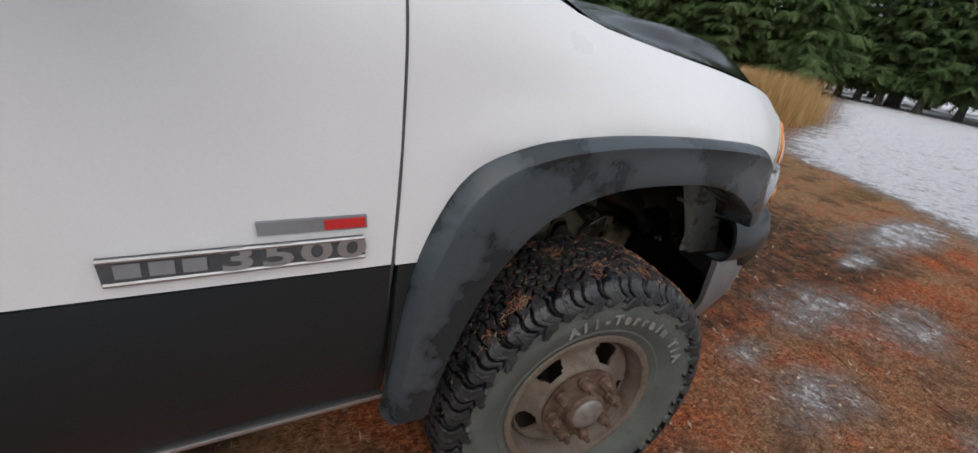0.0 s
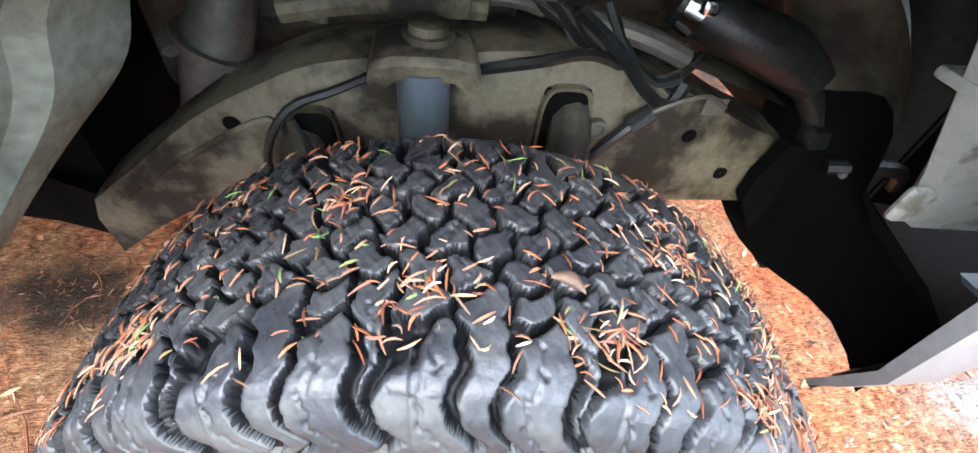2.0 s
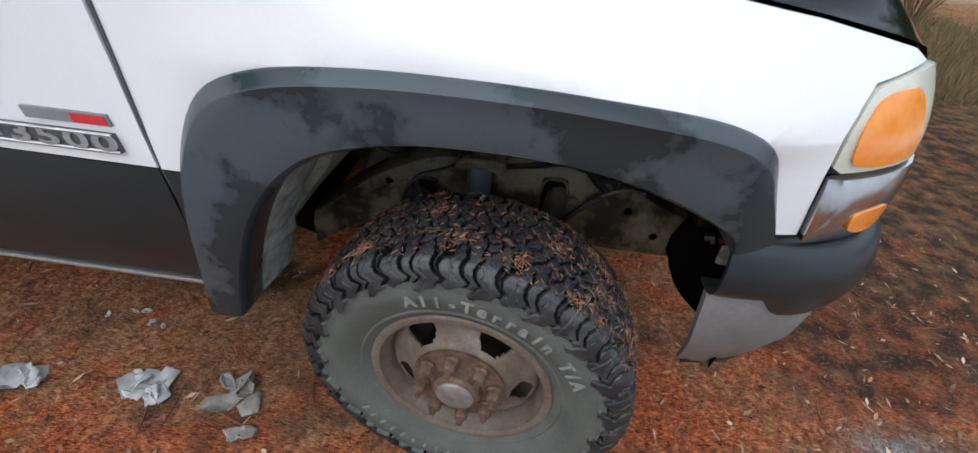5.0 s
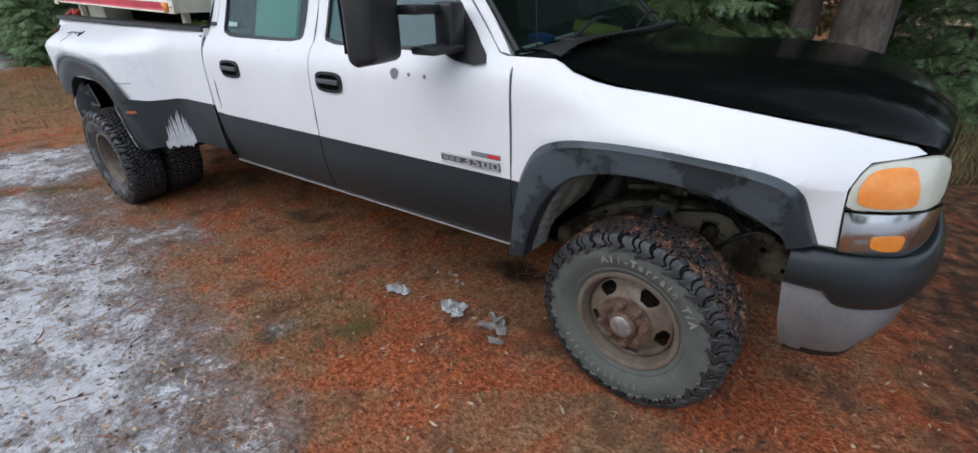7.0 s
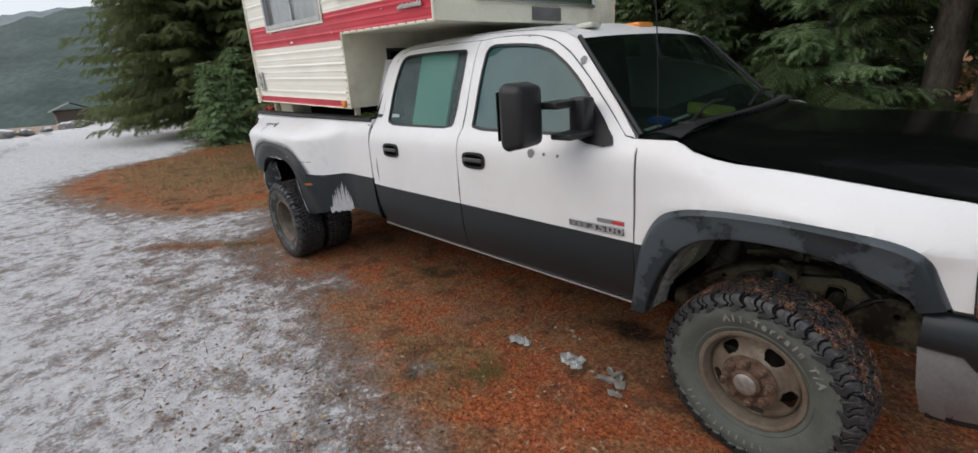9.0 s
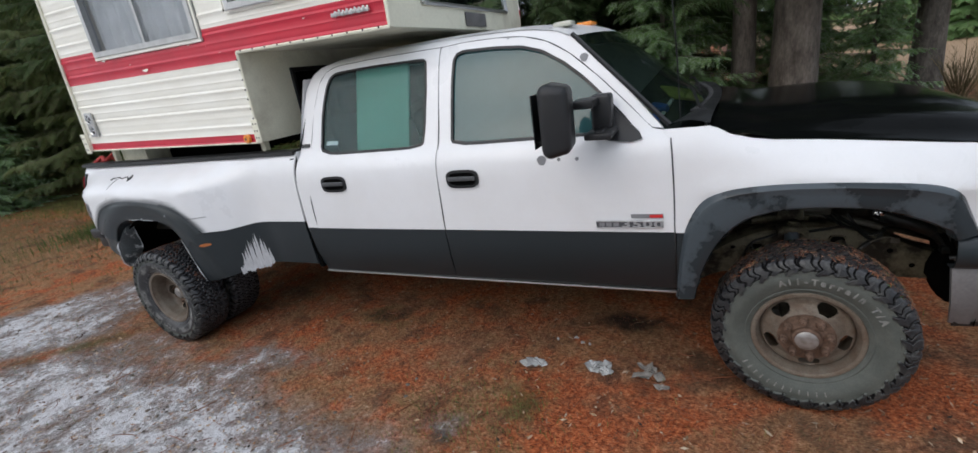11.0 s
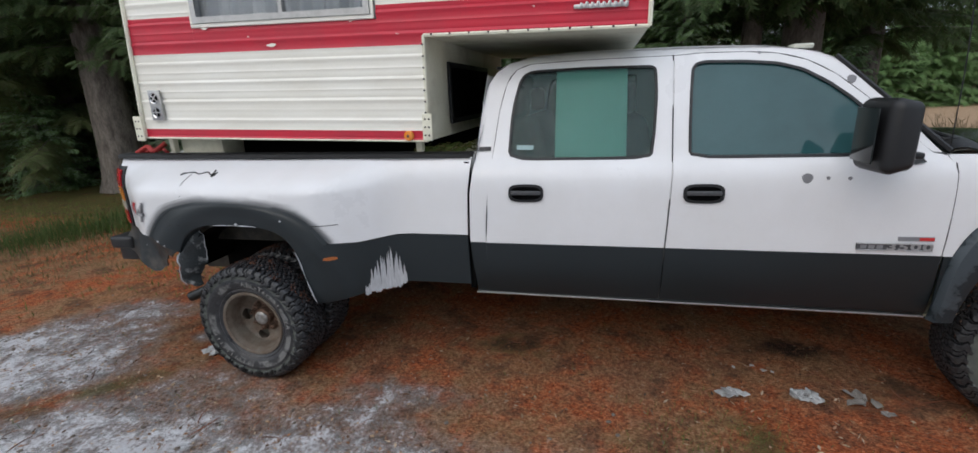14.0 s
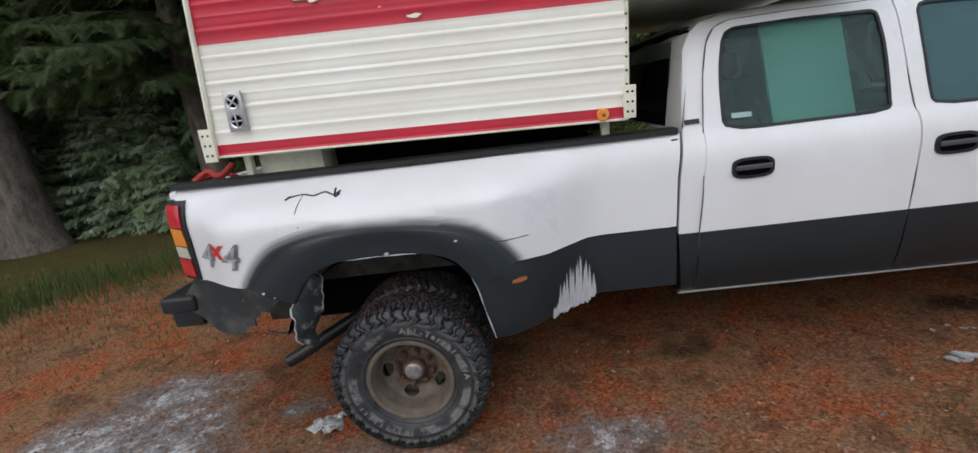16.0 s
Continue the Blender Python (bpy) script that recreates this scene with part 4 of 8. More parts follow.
# scraped patch, cracks and decals on the bed side
rs = random.Random(19)
base_line = spline([(-3.53, 0.575), (-3.46, 0.590), (-3.40, 0.60), (-3.33, 0.605), (-3.28, 0.64)])
tip_line = spline([(-3.53, 0.60), (-3.49, 0.72), (-3.45, 0.80), (-3.40, 0.855), (-3.36, 0.885), (-3.32, 0.85), (-3.295, 0.78), (-3.28, 0.70)])
streaks = []
for i in range(34):
    x = -3.525 + 0.24 * i / 33 + rs.uniform(-0.003, 0.003)
    z0, z1 = base_line(x) + rs.uniform(-0.012, 0.012), tip_line(x) - rs.uniform(0.0, 0.07)
    w, lean = rs.uniform(0.004, 0.0085), rs.uniform(0.0, 0.02)
    if z1 - z0 < 0.03:
        continue
    h = z1 - z0
    streaks.append(sheet([(x - w, z0), (x - w * 0.9 + lean * 0.4, z0 + h * 0.45), (x - w * 0.5 + lean * 0.8, z0 + h * 0.8), (x + lean, z1), (x + w * 0.6 + lean * 0.8, z0 + h * 0.75), (x + w + lean * 0.4, z0 + h * 0.4), (x + w * 0.9, z0 + rs.uniform(-0.01, 0.006))], bed_skin, (), 0.2, 0.0, False, 0.0028 + 0.0003 * (i % 3)))
part("scrape", join(*streaks), M_SCRAPE, truck, "jagged pale streaked scrape down to filler")
for pts, r in (([(-4.73, 1.345), (-4.66, 1.352), (-4.60, 1.343), (-4.55, 1.352), (-4.50, 1.338), (-4.47, 1.35)], 0.0045), ([(-4.50, 1.36), (-4.49, 1.33), (-4.47, 1.34)], 0.005), ([(-4.66, 1.35), (-4.665, 1.29), (-4.65, 1.22)], 0.0015), ([(-3.78, 1.05), (-3.70, 1.048), (-3.6, 1.05)], 0.002), ([(-4.72, 1.35), (-4.74, 1.338)], 0.006), ([(-4.82, 1.02), (-4.74, 1.045), (-4.68, 1.04)], 0.003)):
    part("paint_crack", tube([(x, bed_skin(x, z) - 0.002, z) for x, z in pts], r, 5), M_CRACK, truck)
SLANT = Matrix(((1.35, 0.3, 0, 0), (0, 1, 0, 0), (0, 0, 1, 0), (0, 0, 0, 1)))
for ch, x, mm, sz in (("4", -5.195, M_DECAL, 0.18), ("4", -5.015, M_DECAL, 0.18), ("x", -5.105, M_REDDECAL, 0.15)):
    z = 1.108 if ch == "4" else 1.15
    face = letters(ch, sz, Matrix.Translation((x, 0, z)) @ Euler((radians(90), 0, 0)).to_matrix().to_4x4() @ SLANT, 0.0, 0.003)
    for vert in face.verts:
        vert.co.y = bed_skin(vert.co.x, vert.co.z) - 0.006
    part("decal_letter", face, mm, truck)
    if ch == "4":
        shine = letters(ch, sz * 0.9, Matrix.Translation((x - 0.002, 0, z + 0.003)) @ Euler((radians(90), 0, 0)).to_matrix().to_4x4() @ SLANT, 0.0, -0.002)
        for vert in shine.verts:
            vert.co.y = bed_skin(vert.co.x, vert.co.z) - 0.009
        part("decal_shine", shine, M_LIGHTDECAL, truck)
part("side_marker", sheet([(-3.70, 0.840), (-3.695, 0.852), (-3.66, 0.856), (-3.63, 0.851), (-3.628, 0.839), (-3.66, 0.835)], bed_skin, (), 0.05, 0.008, False, 0.006), M_MARKER, truck, "small amber side marker")
for x, z, s in ((-4.26, 1.055, 0.012), (-4.88, 0.93, 0.010), (-4.83, 0.905, 0.006), (-3.93, 1.085, 0.008), (-5.0, 0.90, 0.005)):
    part("paint_chip", sheet([(x + s * (1 + 0.5 * math.sin(3 * a)) * math.cos(a), z + s * 0.6 * (1 + 0.4 * math.cos(5 * a)) * math.sin(a)) for a in (2 * math.pi * i / 9 for i in range(9))], bed_skin, (), 0.1, 0.0, False, 0.016), M_SCRAPE, truck)

# badges, plugged holes
badge = part("door_badge", sheet([(-0.881, 0.931), (-0.884, 0.966), (-0.574, 0.968), (-0.571, 0.934)], cab_skin, (), 0.1, 0.008, False, 0.012), M_BADGE, truck, "black model badge with grey digits")
part("badge_rim", join(*[tube([(a, cab_skin(a, b) - 0.013, b), (c, cab_skin(c, d) - 0.013, d)], 0.003, 6) for a, b, c, d in ((-0.88, 0.932, -0.572, 0.935), (-0.883, 0.965, -0.575, 0.967))]), M_ALU, badge)
for ch, dx in zip("3500", (-0.739, -0.690, -0.641, -0.592)):
    part("badge_digit", letters(ch, 0.046, side_on(dx, cab_skin(-0.66, 0.95) - 0.014, 0.951) @ Matrix.Diagonal((1.9, 1, 1, 1)), 0.001, 0.0012), M_ALU, badge)
for k in range(3):
    part("badge_block", sheet([(-0.868 + k * 0.034, 0.94), (-0.868 + k * 0.034, 0.96), (-0.842 + k * 0.034, 0.96), (-0.842 + k * 0.034, 0.94)], cab_skin, (), 0.1, 0.0, False, 0.014), M_DECAL, badge)
small = part("small_badge", sheet([(-0.715, 0.981), (-0.717, 1.001), (-0.572, 1.002), (-0.570, 0.982)], cab_skin, (), 0.1, 0.006, False, 0.01), M_DECAL, truck, "small grey and red engine badge")
part("badge_red", sheet([(-0.63, 0.984), (-0.632, 0.999), (-0.575, 1.0), (-0.573, 0.985)], cab_skin, (), 0.1, 0.002, False, 0.012), M_REDDECAL, small)
part("pillar_badge", sheet([(-2.785, 1.435), (-2.785, 1.457), (-2.715, 1.457), (-2.715, 1.435)], cab_skin, (), 0.1, 0.004, False, 0.0), M_BLACK, truck)
for x, z, r in ((-1.133, 1.284, 0.024), (-1.045, 1.285, 0.009), (-0.955, 1.283, 0.009), (-0.93, 1.735, 0.02), (-1.33, 1.885, 0.008)):
    part("filler_spot", sheet([(x + r * math.cos(a) * (1 + 0.12 * math.sin(3 * a)), z + r * math.sin(a)) for a in (2 * math.pi * i / 14 for i in range(14))], cab_skin, (), 0.1, 0.0, False, 0.0065 if x != -0.93 else -0.005), M_DECAL, truck, "grey filler over a hole")

# towing mirrors
for flip in (False, True):
    fx = lambda bm: mirror_y(bm) if flip else bm
    head = box(-0.062, 0.062, -0.125, 0.105, -0.15, 0.15, 0.04, 4)
    for v in head.verts:
        v.co.x += 0.03 * (v.co.y < 0) * 0 - 0.10 * (v.co.y)
        if v.co.x > 0:
            v.co.y *= 0.86
            v.co.z *= 0.93
    mirror = part("mirror", fx(moved(head, Matrix.Translation((-0.962, -0.245, 1.507)))), M_BLACK, truck, "black extended towing mirror")
    arm = join(box(-0.93, -0.83, -0.17, 0.0, 1.528, 1.562, 0.008), box(-0.845, -0.80, -0.13, 0.06, 1.395, 1.425, 0.008), box(-0.88, -0.76, -0.16, 0.03, 1.39, 1.42, 0.01), box(-0.87, -0.78, -0.03, 0.06, 1.39, 1.57, 0.015, 3))
    part("mirror_arm", fx(arm), M_BLACK, mirror)
    part("mirror_sail", sheet([(-0.86, 1.372), (-0.84, 1.55), (-0.80, 1.51), (-0.67, 1.382), (-0.655, 1.355), (-0.70, 1.345), (-0.80, 1.355)], cab_skin, (), 0.05, 0.02, flip, 0.016), M_BLACK, mirror)
    part("mirror_glass", fx(box(-1.046, -1.040, -0.335, -0.17, 1.40, 1.62, 0.002)), M_DARKGLASS, mirror)
# roof marker lamps
for y in (0.45, 1.0):
    half = 0.05 if y < 0.9 else 0.085
    b = box(-1.15, -1.05, y - half, y + half, -0.004, 0.022, 0.010, 3)
    z = 1.896 + (0.018 if y == 1.0 else 0.008)
    part("roof_marker", moved(b, Matrix.Translation((0.02, 0, z))), M_AMBER if y == 1.0 else M_CLEAR, truck, "roof marker lamp")
part("aerial", tube([(-0.50, 0.14, 1.385), (-0.52, 0.13, 1.8), (-0.56, 0.12, 2.2)], 0.0025, 5), M_BLACK, truck, "thin whip aerial")

# cab inside: floor, dash, seats, board in the rear window
part("cab_floor", box(-2.80, -0.55, 0.06, 1.94, 0.60, 0.66, 0.004), M_INTERIOR, truck)
part("dashboard", join(box(-0.92, -0.56, 0.12, 1.88, 1.05, 1.33, 0.05, 3), box(-0.72, -0.40, 0.14, 1.86, 1.2, 1.36, 0.03, 2)), M_INTERIOR, truck)
# firewall painted near-black as engine bay shade, against light off the ground
part("firewall", box(-0.57, -0.50, 0.50, 1.50, 0.46, 1.36, 0.004), M_GAPSHADE, truck)
for y in (0.5, 1.5):
    for x in (-1.55, -2.22):
        seat = part("seat", join(box(x - 0.28, x + 0.28, y - 0.27, y + 0.27, 0.85, 1.05, 0.05, 3), moved(box(-0.09, 0.09, -0.26, 0.26, 0, 0.62, 0.06, 3), Matrix.Translation((x - 0.27, y, 0.98)) @ Euler((0, radians(-12), 0)).to_matrix().to_4x4()), moved(box(-0.05, 0.05, -0.13, 0.13, 0, 0.18, 0.04, 3), Matrix.Translation((x - 0.41, y, 1.60)))), M_INTERIOR, truck)
part("window_board", moved(box(-2.355, -1.97, 0, 0.02, 1.2, 1.86, 0.003), Matrix(((1, 0, 0, 0), (0, 1, 0.34, -0.34 * 1.4 + 0.105), (0, 0, 1, 0), (0, 0, 0, 1)))), M_MINT, truck, "mint-green foam board behind the window")
part("rear_window", rows_mesh([[(-2.80 + 0.11 * u, MID + v * (0.94 - 0.2 * u), 1.42 + 0.46 * u) for v in np.linspace(-1, 1, 9)] for u in np.linspace(0, 1, 5)]), M_DARKGLASS, truck, "dark cab rear window")
part("window_sticker", sheet([(-2.565, 1.438), (-2.565, 1.462), (-2.47, 1.460), (-2.47, 1.436)], cab_skin, (), 0.1, 0.0, False, 0.004), M_STICKER, truck, "small pale sticker on the rear side glass")
part("headliner", box(-2.72, -1.12, 0.33, 1.67, 1.885, 1.90, 0.003), M_INTERIOR, truck)
part("dash_cloth", moved(box(-0.14, 0.14, -0.12, 0.12, 0, 0.03, 0.012, 2), Matrix.Translation((-0.57, 0.83, 1.365)) @ Euler((0, 0, 0.5)).to_matrix().to_4x4()), M_YELLOW, truck)
part("dash_clip", moved(box(-0.05, 0.05, -0.05, 0.05, 0, 0.04, 0.015, 2), Matrix.Translation((-0.66, 0.42, 1.36))), M_BLUE, truck)
part("dash_strip", moved(box(-0.012, 0.012, -0.22, 0.22, 0, 0.01, 0.003, 1), Matrix.Translation((-0.63, 0.45, 1.365))), M_CURTAIN, truck)

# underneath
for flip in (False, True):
    # near-black boxes close off the arches, their shade put into the colour
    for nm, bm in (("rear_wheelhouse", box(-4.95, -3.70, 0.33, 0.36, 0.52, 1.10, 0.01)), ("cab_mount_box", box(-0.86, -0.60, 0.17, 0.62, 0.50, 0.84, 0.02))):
        part(nm, mirror_y(bm) if flip else bm, M_GAPSHADE, truck)
for y in (0.50, 1.42):
    part("chassis_rail", box(-5.35, -0.75, y, y + 0.08, 0.45, 0.63, 0.01), M_GREASE, truck)
part("rear_axle", join(tube([(-4.255, 0.1, 0.40), (-4.255, 1.9, 0.40)], 0.06, 12), moved(turned([(0.001, -0.13), (0.09, -0.12), (0.17, -0.06), (0.18, 0.03), (0.12, 0.12), (0.001, 0.13)], 20), Matrix.Translation((-4.255, 1.0, 0.40)))), M_GREASE, truck)
part("drive_shaft", tube([(-4.1, 1.0, 0.42), (-1.2, 0.95, 0.52)], 0.045, 12), M_GREASE, truck)
part("fuel_tank", box(-3.7, -2.2, 1.5, 1.85, 0.42, 0.72, 0.04), M_GREASE, truck)
part("gearbox", box(-1.9, -0.7, 0.8, 1.2, 0.42, 0.75, 0.05), M_GREASE, truck)
part("exhaust", join(tube([(-3.2, 0.42, 0.52), (-4.0, 0.40, 0.60), (-4.45, 0.28, 0.61), (-4.74, 0.06, 0.54), (-4.90, 0.0, 0.465), (-4.99, -0.02, 0.43)], 0.036, 14), tube([(-0.9, 0.65, 0.5), (-2.0, 0.6, 0.5), (-3.2, 0.42, 0.52)], 0.04, 12)), M_HOSE, truck, "sooty black exhaust pipe")
part("leaf_spring", join(*[box(-4.25 - 0.7 + 0.1 * k, -4.25 + 0.7 - 0.1 * k, 0.46, 0.52, 0.50 - 0.014 * k, 0.513 - 0.014 * k, 0.003, 1) for k in range(5)]), M_GREASE, truck)

# ---- wheels: built round their own axis, outwards is -y ----
TR = 0.398  # outer radius


def tread_mesh(per, across):
    """All-terrain tread as one relief over crown and shoulders: hooked blocks, sipes, lugs down the sidewall."""
    pitches = 19
    P = 2 * math.pi * 0.392 / pitches
    arc = np.array([0, 0.05, 0.098, 0.1107, 0.1272, 0.1449, 0.1606, 0.1776])
    rad = np.array([0.385, 0.3845, 0.3825, 0.378, 0.366, 0.35, 0.335, 0.318])
    wid = np.array([0, 0.05, 0.098, 0.110, 0.121, 0.129, 0.1335, 0.1345])
    s = np.linspace(-arc[-1], arc[-1], across)
    S, U = np.meshgrid(s, np.arange(per) / per * P)
    A = np.abs(S)
    side = np.where(S < 0, -1.0, 1.0)
    tri = lambda q: np.abs((q % 1.0) * 2 - 1) * 2 - 1
    # bent and stepped grooves
    Uw = U + 0.0048 * tri(S / 0.047 + 0.1) + 0.0016 * np.sin(S * 310 + 2) + 0.010 * np.clip((A - 0.105) / 0.03, 0, 1) * tri(A / 0.052 + 0.2) + side * 0.002 * np.sin(A * 140)
    Sw = S + 0.0040 * tri(4 * U / P + 0.15) + 0.0012 * np.sin(2 * math.pi * 5 * U / P + 1.3)
    Aw = np.abs(Sw)
    Se = np.sign(Sw) * np.where(Aw > 0.080, 0.080 + (Aw - 0.080) * 0.10, Aw)
    seeds = []
    for k in range(-1, 3):
        for i in (0.0, 0.25, 0.5, 0.75):
            for q, o in ((0.0135, 0.0), (0.0395, 0.125), (0.063, 0.04)):
                wob = 0.05 * math.sin(40 * i + 90 * q)
                seeds += [((k + i + o + wob) * P, q + 0.004 * math.sin(50 * i), 0), ((k + i + o + 0.14 - wob) * P, -q + 0.004 * math.cos(31 * i), 0)]
        for i, row in ((0.0, 2), (0.54, 3)):
            seeds += [((k + i + 0.15) * P, 0.090, row), ((k + i + 0.40) * P, -0.090, row)]
    sd = np.array(seeds)
    D = np.stack([(Uw - q[0]) ** 2 + (Se - q[1]) ** 2 for q in seeds])
    order = np.argsort(D, axis=0)
    i1, i2 = order[0], order[1]
    d1, d2 = np.take_along_axis(D, order[:1], 0)[0], np.take_along_axis(D, order[1:2], 0)[0]
    gapd = (d2 - d1) / (2 * np.hypot(sd[i1, 0] - sd[i2, 0], sd[i1, 1] - sd[i2, 1]))
    lugs = (sd[i1, 2] >= 2) & (sd[i2, 2] >= 2)
    first = sd[i1, 2] == 2
    ahead = (Uw - sd[i1, 0]) > 0
    half = np.where(lugs, np.where(first == ahead, 0.0036, 0.0012), 0.0014 + 0.0008 * np.sin(sd[i1, 0] * 300 + sd[i2, 0] * 170))
    top = np.interp(A, [0, 0.05, 0.098, 0.112, 0.13, 0.15, 0.178], [0.013, 0.0125, 0.0100, 0.0105, 0.0098, 0.0075, 0.0045])
    ramp = np.clip((gapd - half) / 0.0024, 0, 1)
    tilt = 0.0012 * np.sin(sd[i1, 0] * 900 + sd[i1, 1] * 500)
    h = -0.003 + (top + tilt + 0.003) * ramp * ramp * (3 - 2 * ramp)
    # sipes and bites in the blocks
    du, ds = Uw - sd[i1, 0], Sw - sd[i1, 1]
    sipe = np.abs(du + 0.003 * tri(ds / 0.015) - np.where(first, 0.004, -0.003)) < 0.0009
    h -= np.where(sipe & (gapd > half + 0.002) & ((sd[i1, 2] >= 2) | (np.sin(sd[i1, 0] * 777) > 0.1)), 0.003, 0)
    bite = np.hypot(du - 0.015 * side, ds - 0.011 * side) < 0.0045
    h -= np.where(bite & (A < 0.075), 0.007, 0)
    # ragged lower ends of the lugs
    end = np.where(first, 0.172, 0.158) + 0.008 * tri(Uw / P * 2)
    h = np.where(A > end, -0.003, h)
    worn = np.zeros_like(h)
    for k, (fu, fs, ph) in enumerate(((7, 260, 0.3), (11, -410, 1.9), (17, 690, 4.1), (23, -900, 2.2), (31, 1300, 5.0))):
        worn += np.sin(2 * math.pi * fu * U / P + fs * S + ph + 1.5 * np.sin(3 * k + S * 130)) / (1 + 0.4 * k)
    h += 0.00040 * worn * ramp * np.interp(A, [0.06, 0.09], [1, 0.35])
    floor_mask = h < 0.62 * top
    r0, y0 = np.interp(A, arc, rad), np.interp(A, arc, wid)
    nr, nyy = np.gradient(np.interp(s, np.r_[-arc[:0:-1], arc], np.r_[-wid[:0:-1], wid]), s), -np.gradient(np.interp(np.abs(s), arc, rad), s)
    ln = np.hypot(nr, nyy)
    R, Y = r0 + h * (nr / ln)[None], side * y0 + h * (nyy / ln)[None]
    na = per * pitches
    ang = (np.arange(na) / na * 2 * math.pi)[:, None]
    R, Y = np.tile(R, (pitches, 1)), np.tile(Y, (pitches, 1))
    V = np.stack([R * np.cos(ang), Y, R * np.sin(ang)], 2).reshape(-1, 3)
    i, j = np.meshgrid(np.arange(na), np.arange(across - 1), indexing="ij")
    i2 = (i + 1) % na
    F = np.stack([i * across + j, i * across + j + 1, i2 * across + j + 1, i2 * across + j], 2).reshape(-1, 4)
    me = bpy.data.meshes.new("tread")
    me.vertices.add(len(V))
    me.vertices.foreach_set("co", V.ravel())
    me.loops.add(F.size)
    me.loops.foreach_set("vertex_index", F.ravel())
    me.polygons.add(len(F))
    me.polygons.foreach_set("loop_start", np.arange(0, F.size, 4))
    me.polygons.foreach_set("use_smooth", np.ones(len(F), bool))
    me.update(calc_edges=True)
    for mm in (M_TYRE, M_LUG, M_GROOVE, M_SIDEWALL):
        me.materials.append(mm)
    # low crown faces get the groove colour with its painted shade
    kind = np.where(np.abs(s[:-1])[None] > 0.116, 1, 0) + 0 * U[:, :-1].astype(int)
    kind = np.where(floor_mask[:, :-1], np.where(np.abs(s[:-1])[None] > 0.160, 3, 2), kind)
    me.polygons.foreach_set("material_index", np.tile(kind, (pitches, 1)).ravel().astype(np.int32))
    return me


def tyre_mesh():
    half = [(0.212, 0.096), (0.222, 0.103), (0.232, 0.108), (0.238, 0.1125), (0.243, 0.1105), (0.262, 0.122), (0.285, 0.1305), (0.31, 0.1345), (0.33, 0.127), (0.345, 0.120), (0.36, 0.110), (0.370, 0.098), (0.3735, 0.05), (0.374, 0.0)]
    prof = [(r, -y) for r, y in half] + [(r, y) for r, y in half[::-1][1:]] + [(0.20, 0.09), (0.20, -0.09), (0.212, -0.096)]
    bm = turned(prof, 96)
    for fc in bm.faces:
        c = fc.calc_center_median()
        fc.material_index = 1 if math.hypot(c.x, c.z) > 0.34 else 0
    return bm


def ring_text(text, radius, start, y, size, spread):
    """Raised letters round the sidewall, facing -y."""
    out = []
    for i, ch in enumerate(text):
        if ch == " ":
            continue
        a = radians(start) - i * spread
        m = Matrix.Translation((radius * math.cos(a), y, radius * math.sin(a))) @ Matrix.Rotation(math.pi / 2 - a, 4, "Y") @ Matrix.Rotation(math.pi / 2, 4, "X")
        out.append(letters(ch, size, m, 0.0012, 0.0016))
    return out


def disc(front):
    """The steel wheel: rim, and a disc that bulges out (front) or is dished in (rear)."""
    rim = [(0.223, -0.098), (0.229, -0.103), (0.226, -0.108), (0.216, -0.109), (0.207, -0.104), (0.205, -0.092), (0.197, -0.082), (0.193, -0.06), (0.19, -0.03), (0.183, -0.01), (0.183, 0.03), (0.2, 0.09), (0.222, 0.1), (0.226, 0.104)]
    out = turned(rim, 72)
    holes, n = 5, 200
    if front:
        prof = [(0.192, -0.048), (0.187, -0.058), (0.182, -0.063), (0.178, -0.0645), (0.174, -0.066), (0.169, -0.067), (0.164, -0.0675), (0.159, -0.068), (0.154, -0.069), (0.149, -0.071), (0.144, -0.074), (0.139, -0.078), (0.134, -0.083), (0.128, -0.09), (0.122, -0.096), (0.112, -0.101), (0.095, -0.1025), (0.06, -0.103)]
    else:
        prof = [(0.189, 0.0), (0.185, 0.008), (0.181, 0.014), (0.177, 0.018), (0.173, 0.021), (0.169, 0.024), (0.164, 0.027), (0.159, 0.03), (0.154, 0.032), (0.149, 0.034), (0.144, 0.036), (0.139, 0.038), (0.134, 0.041), (0.128, 0.044), (0.12, 0.046), (0.108, 0.043), (0.095, 0.040), (0.06, 0.040)]
    bm = bmesh.new()
    rows = [[bm.verts.new((r * math.cos(2 * math.pi * k / n), y, r * math.sin(2 * math.pi * k / n))) for k in range(n)] for r, y in prof]
    off = 0.16
    for i in range(len(prof) - 1):
        rm = (prof[i][0] + prof[i + 1][0]) / 2
        for k in range(n):
            a = 2 * math.pi * (k + 0.5) / n
            d = min(abs((a - (radians(62) + 2 * math.pi * h / holes) + math.pi) % (2 * math.pi) - math.pi) for h in range(holes))
            if abs((d * 0.158) / 0.042) ** 2.3 + abs((rm - 0.155) / 0.029) ** 2.3 < 1:
                continue
            bm.faces.new((rows[i][k], rows[i][(k + 1) % n], rows[i + 1][(k + 1) % n], rows[i + 1][k]))
    bmesh.ops.recalc_face_normals(bm, faces=bm.faces[:])
    bmesh.ops.solidify(bm, geom=bm.faces[:], thickness=0.007)
    both_ = join(out, bm)
    for vv in both_.verts:
        vv.co.x *= 0.96
        vv.co.z *= 0.96
    return both_


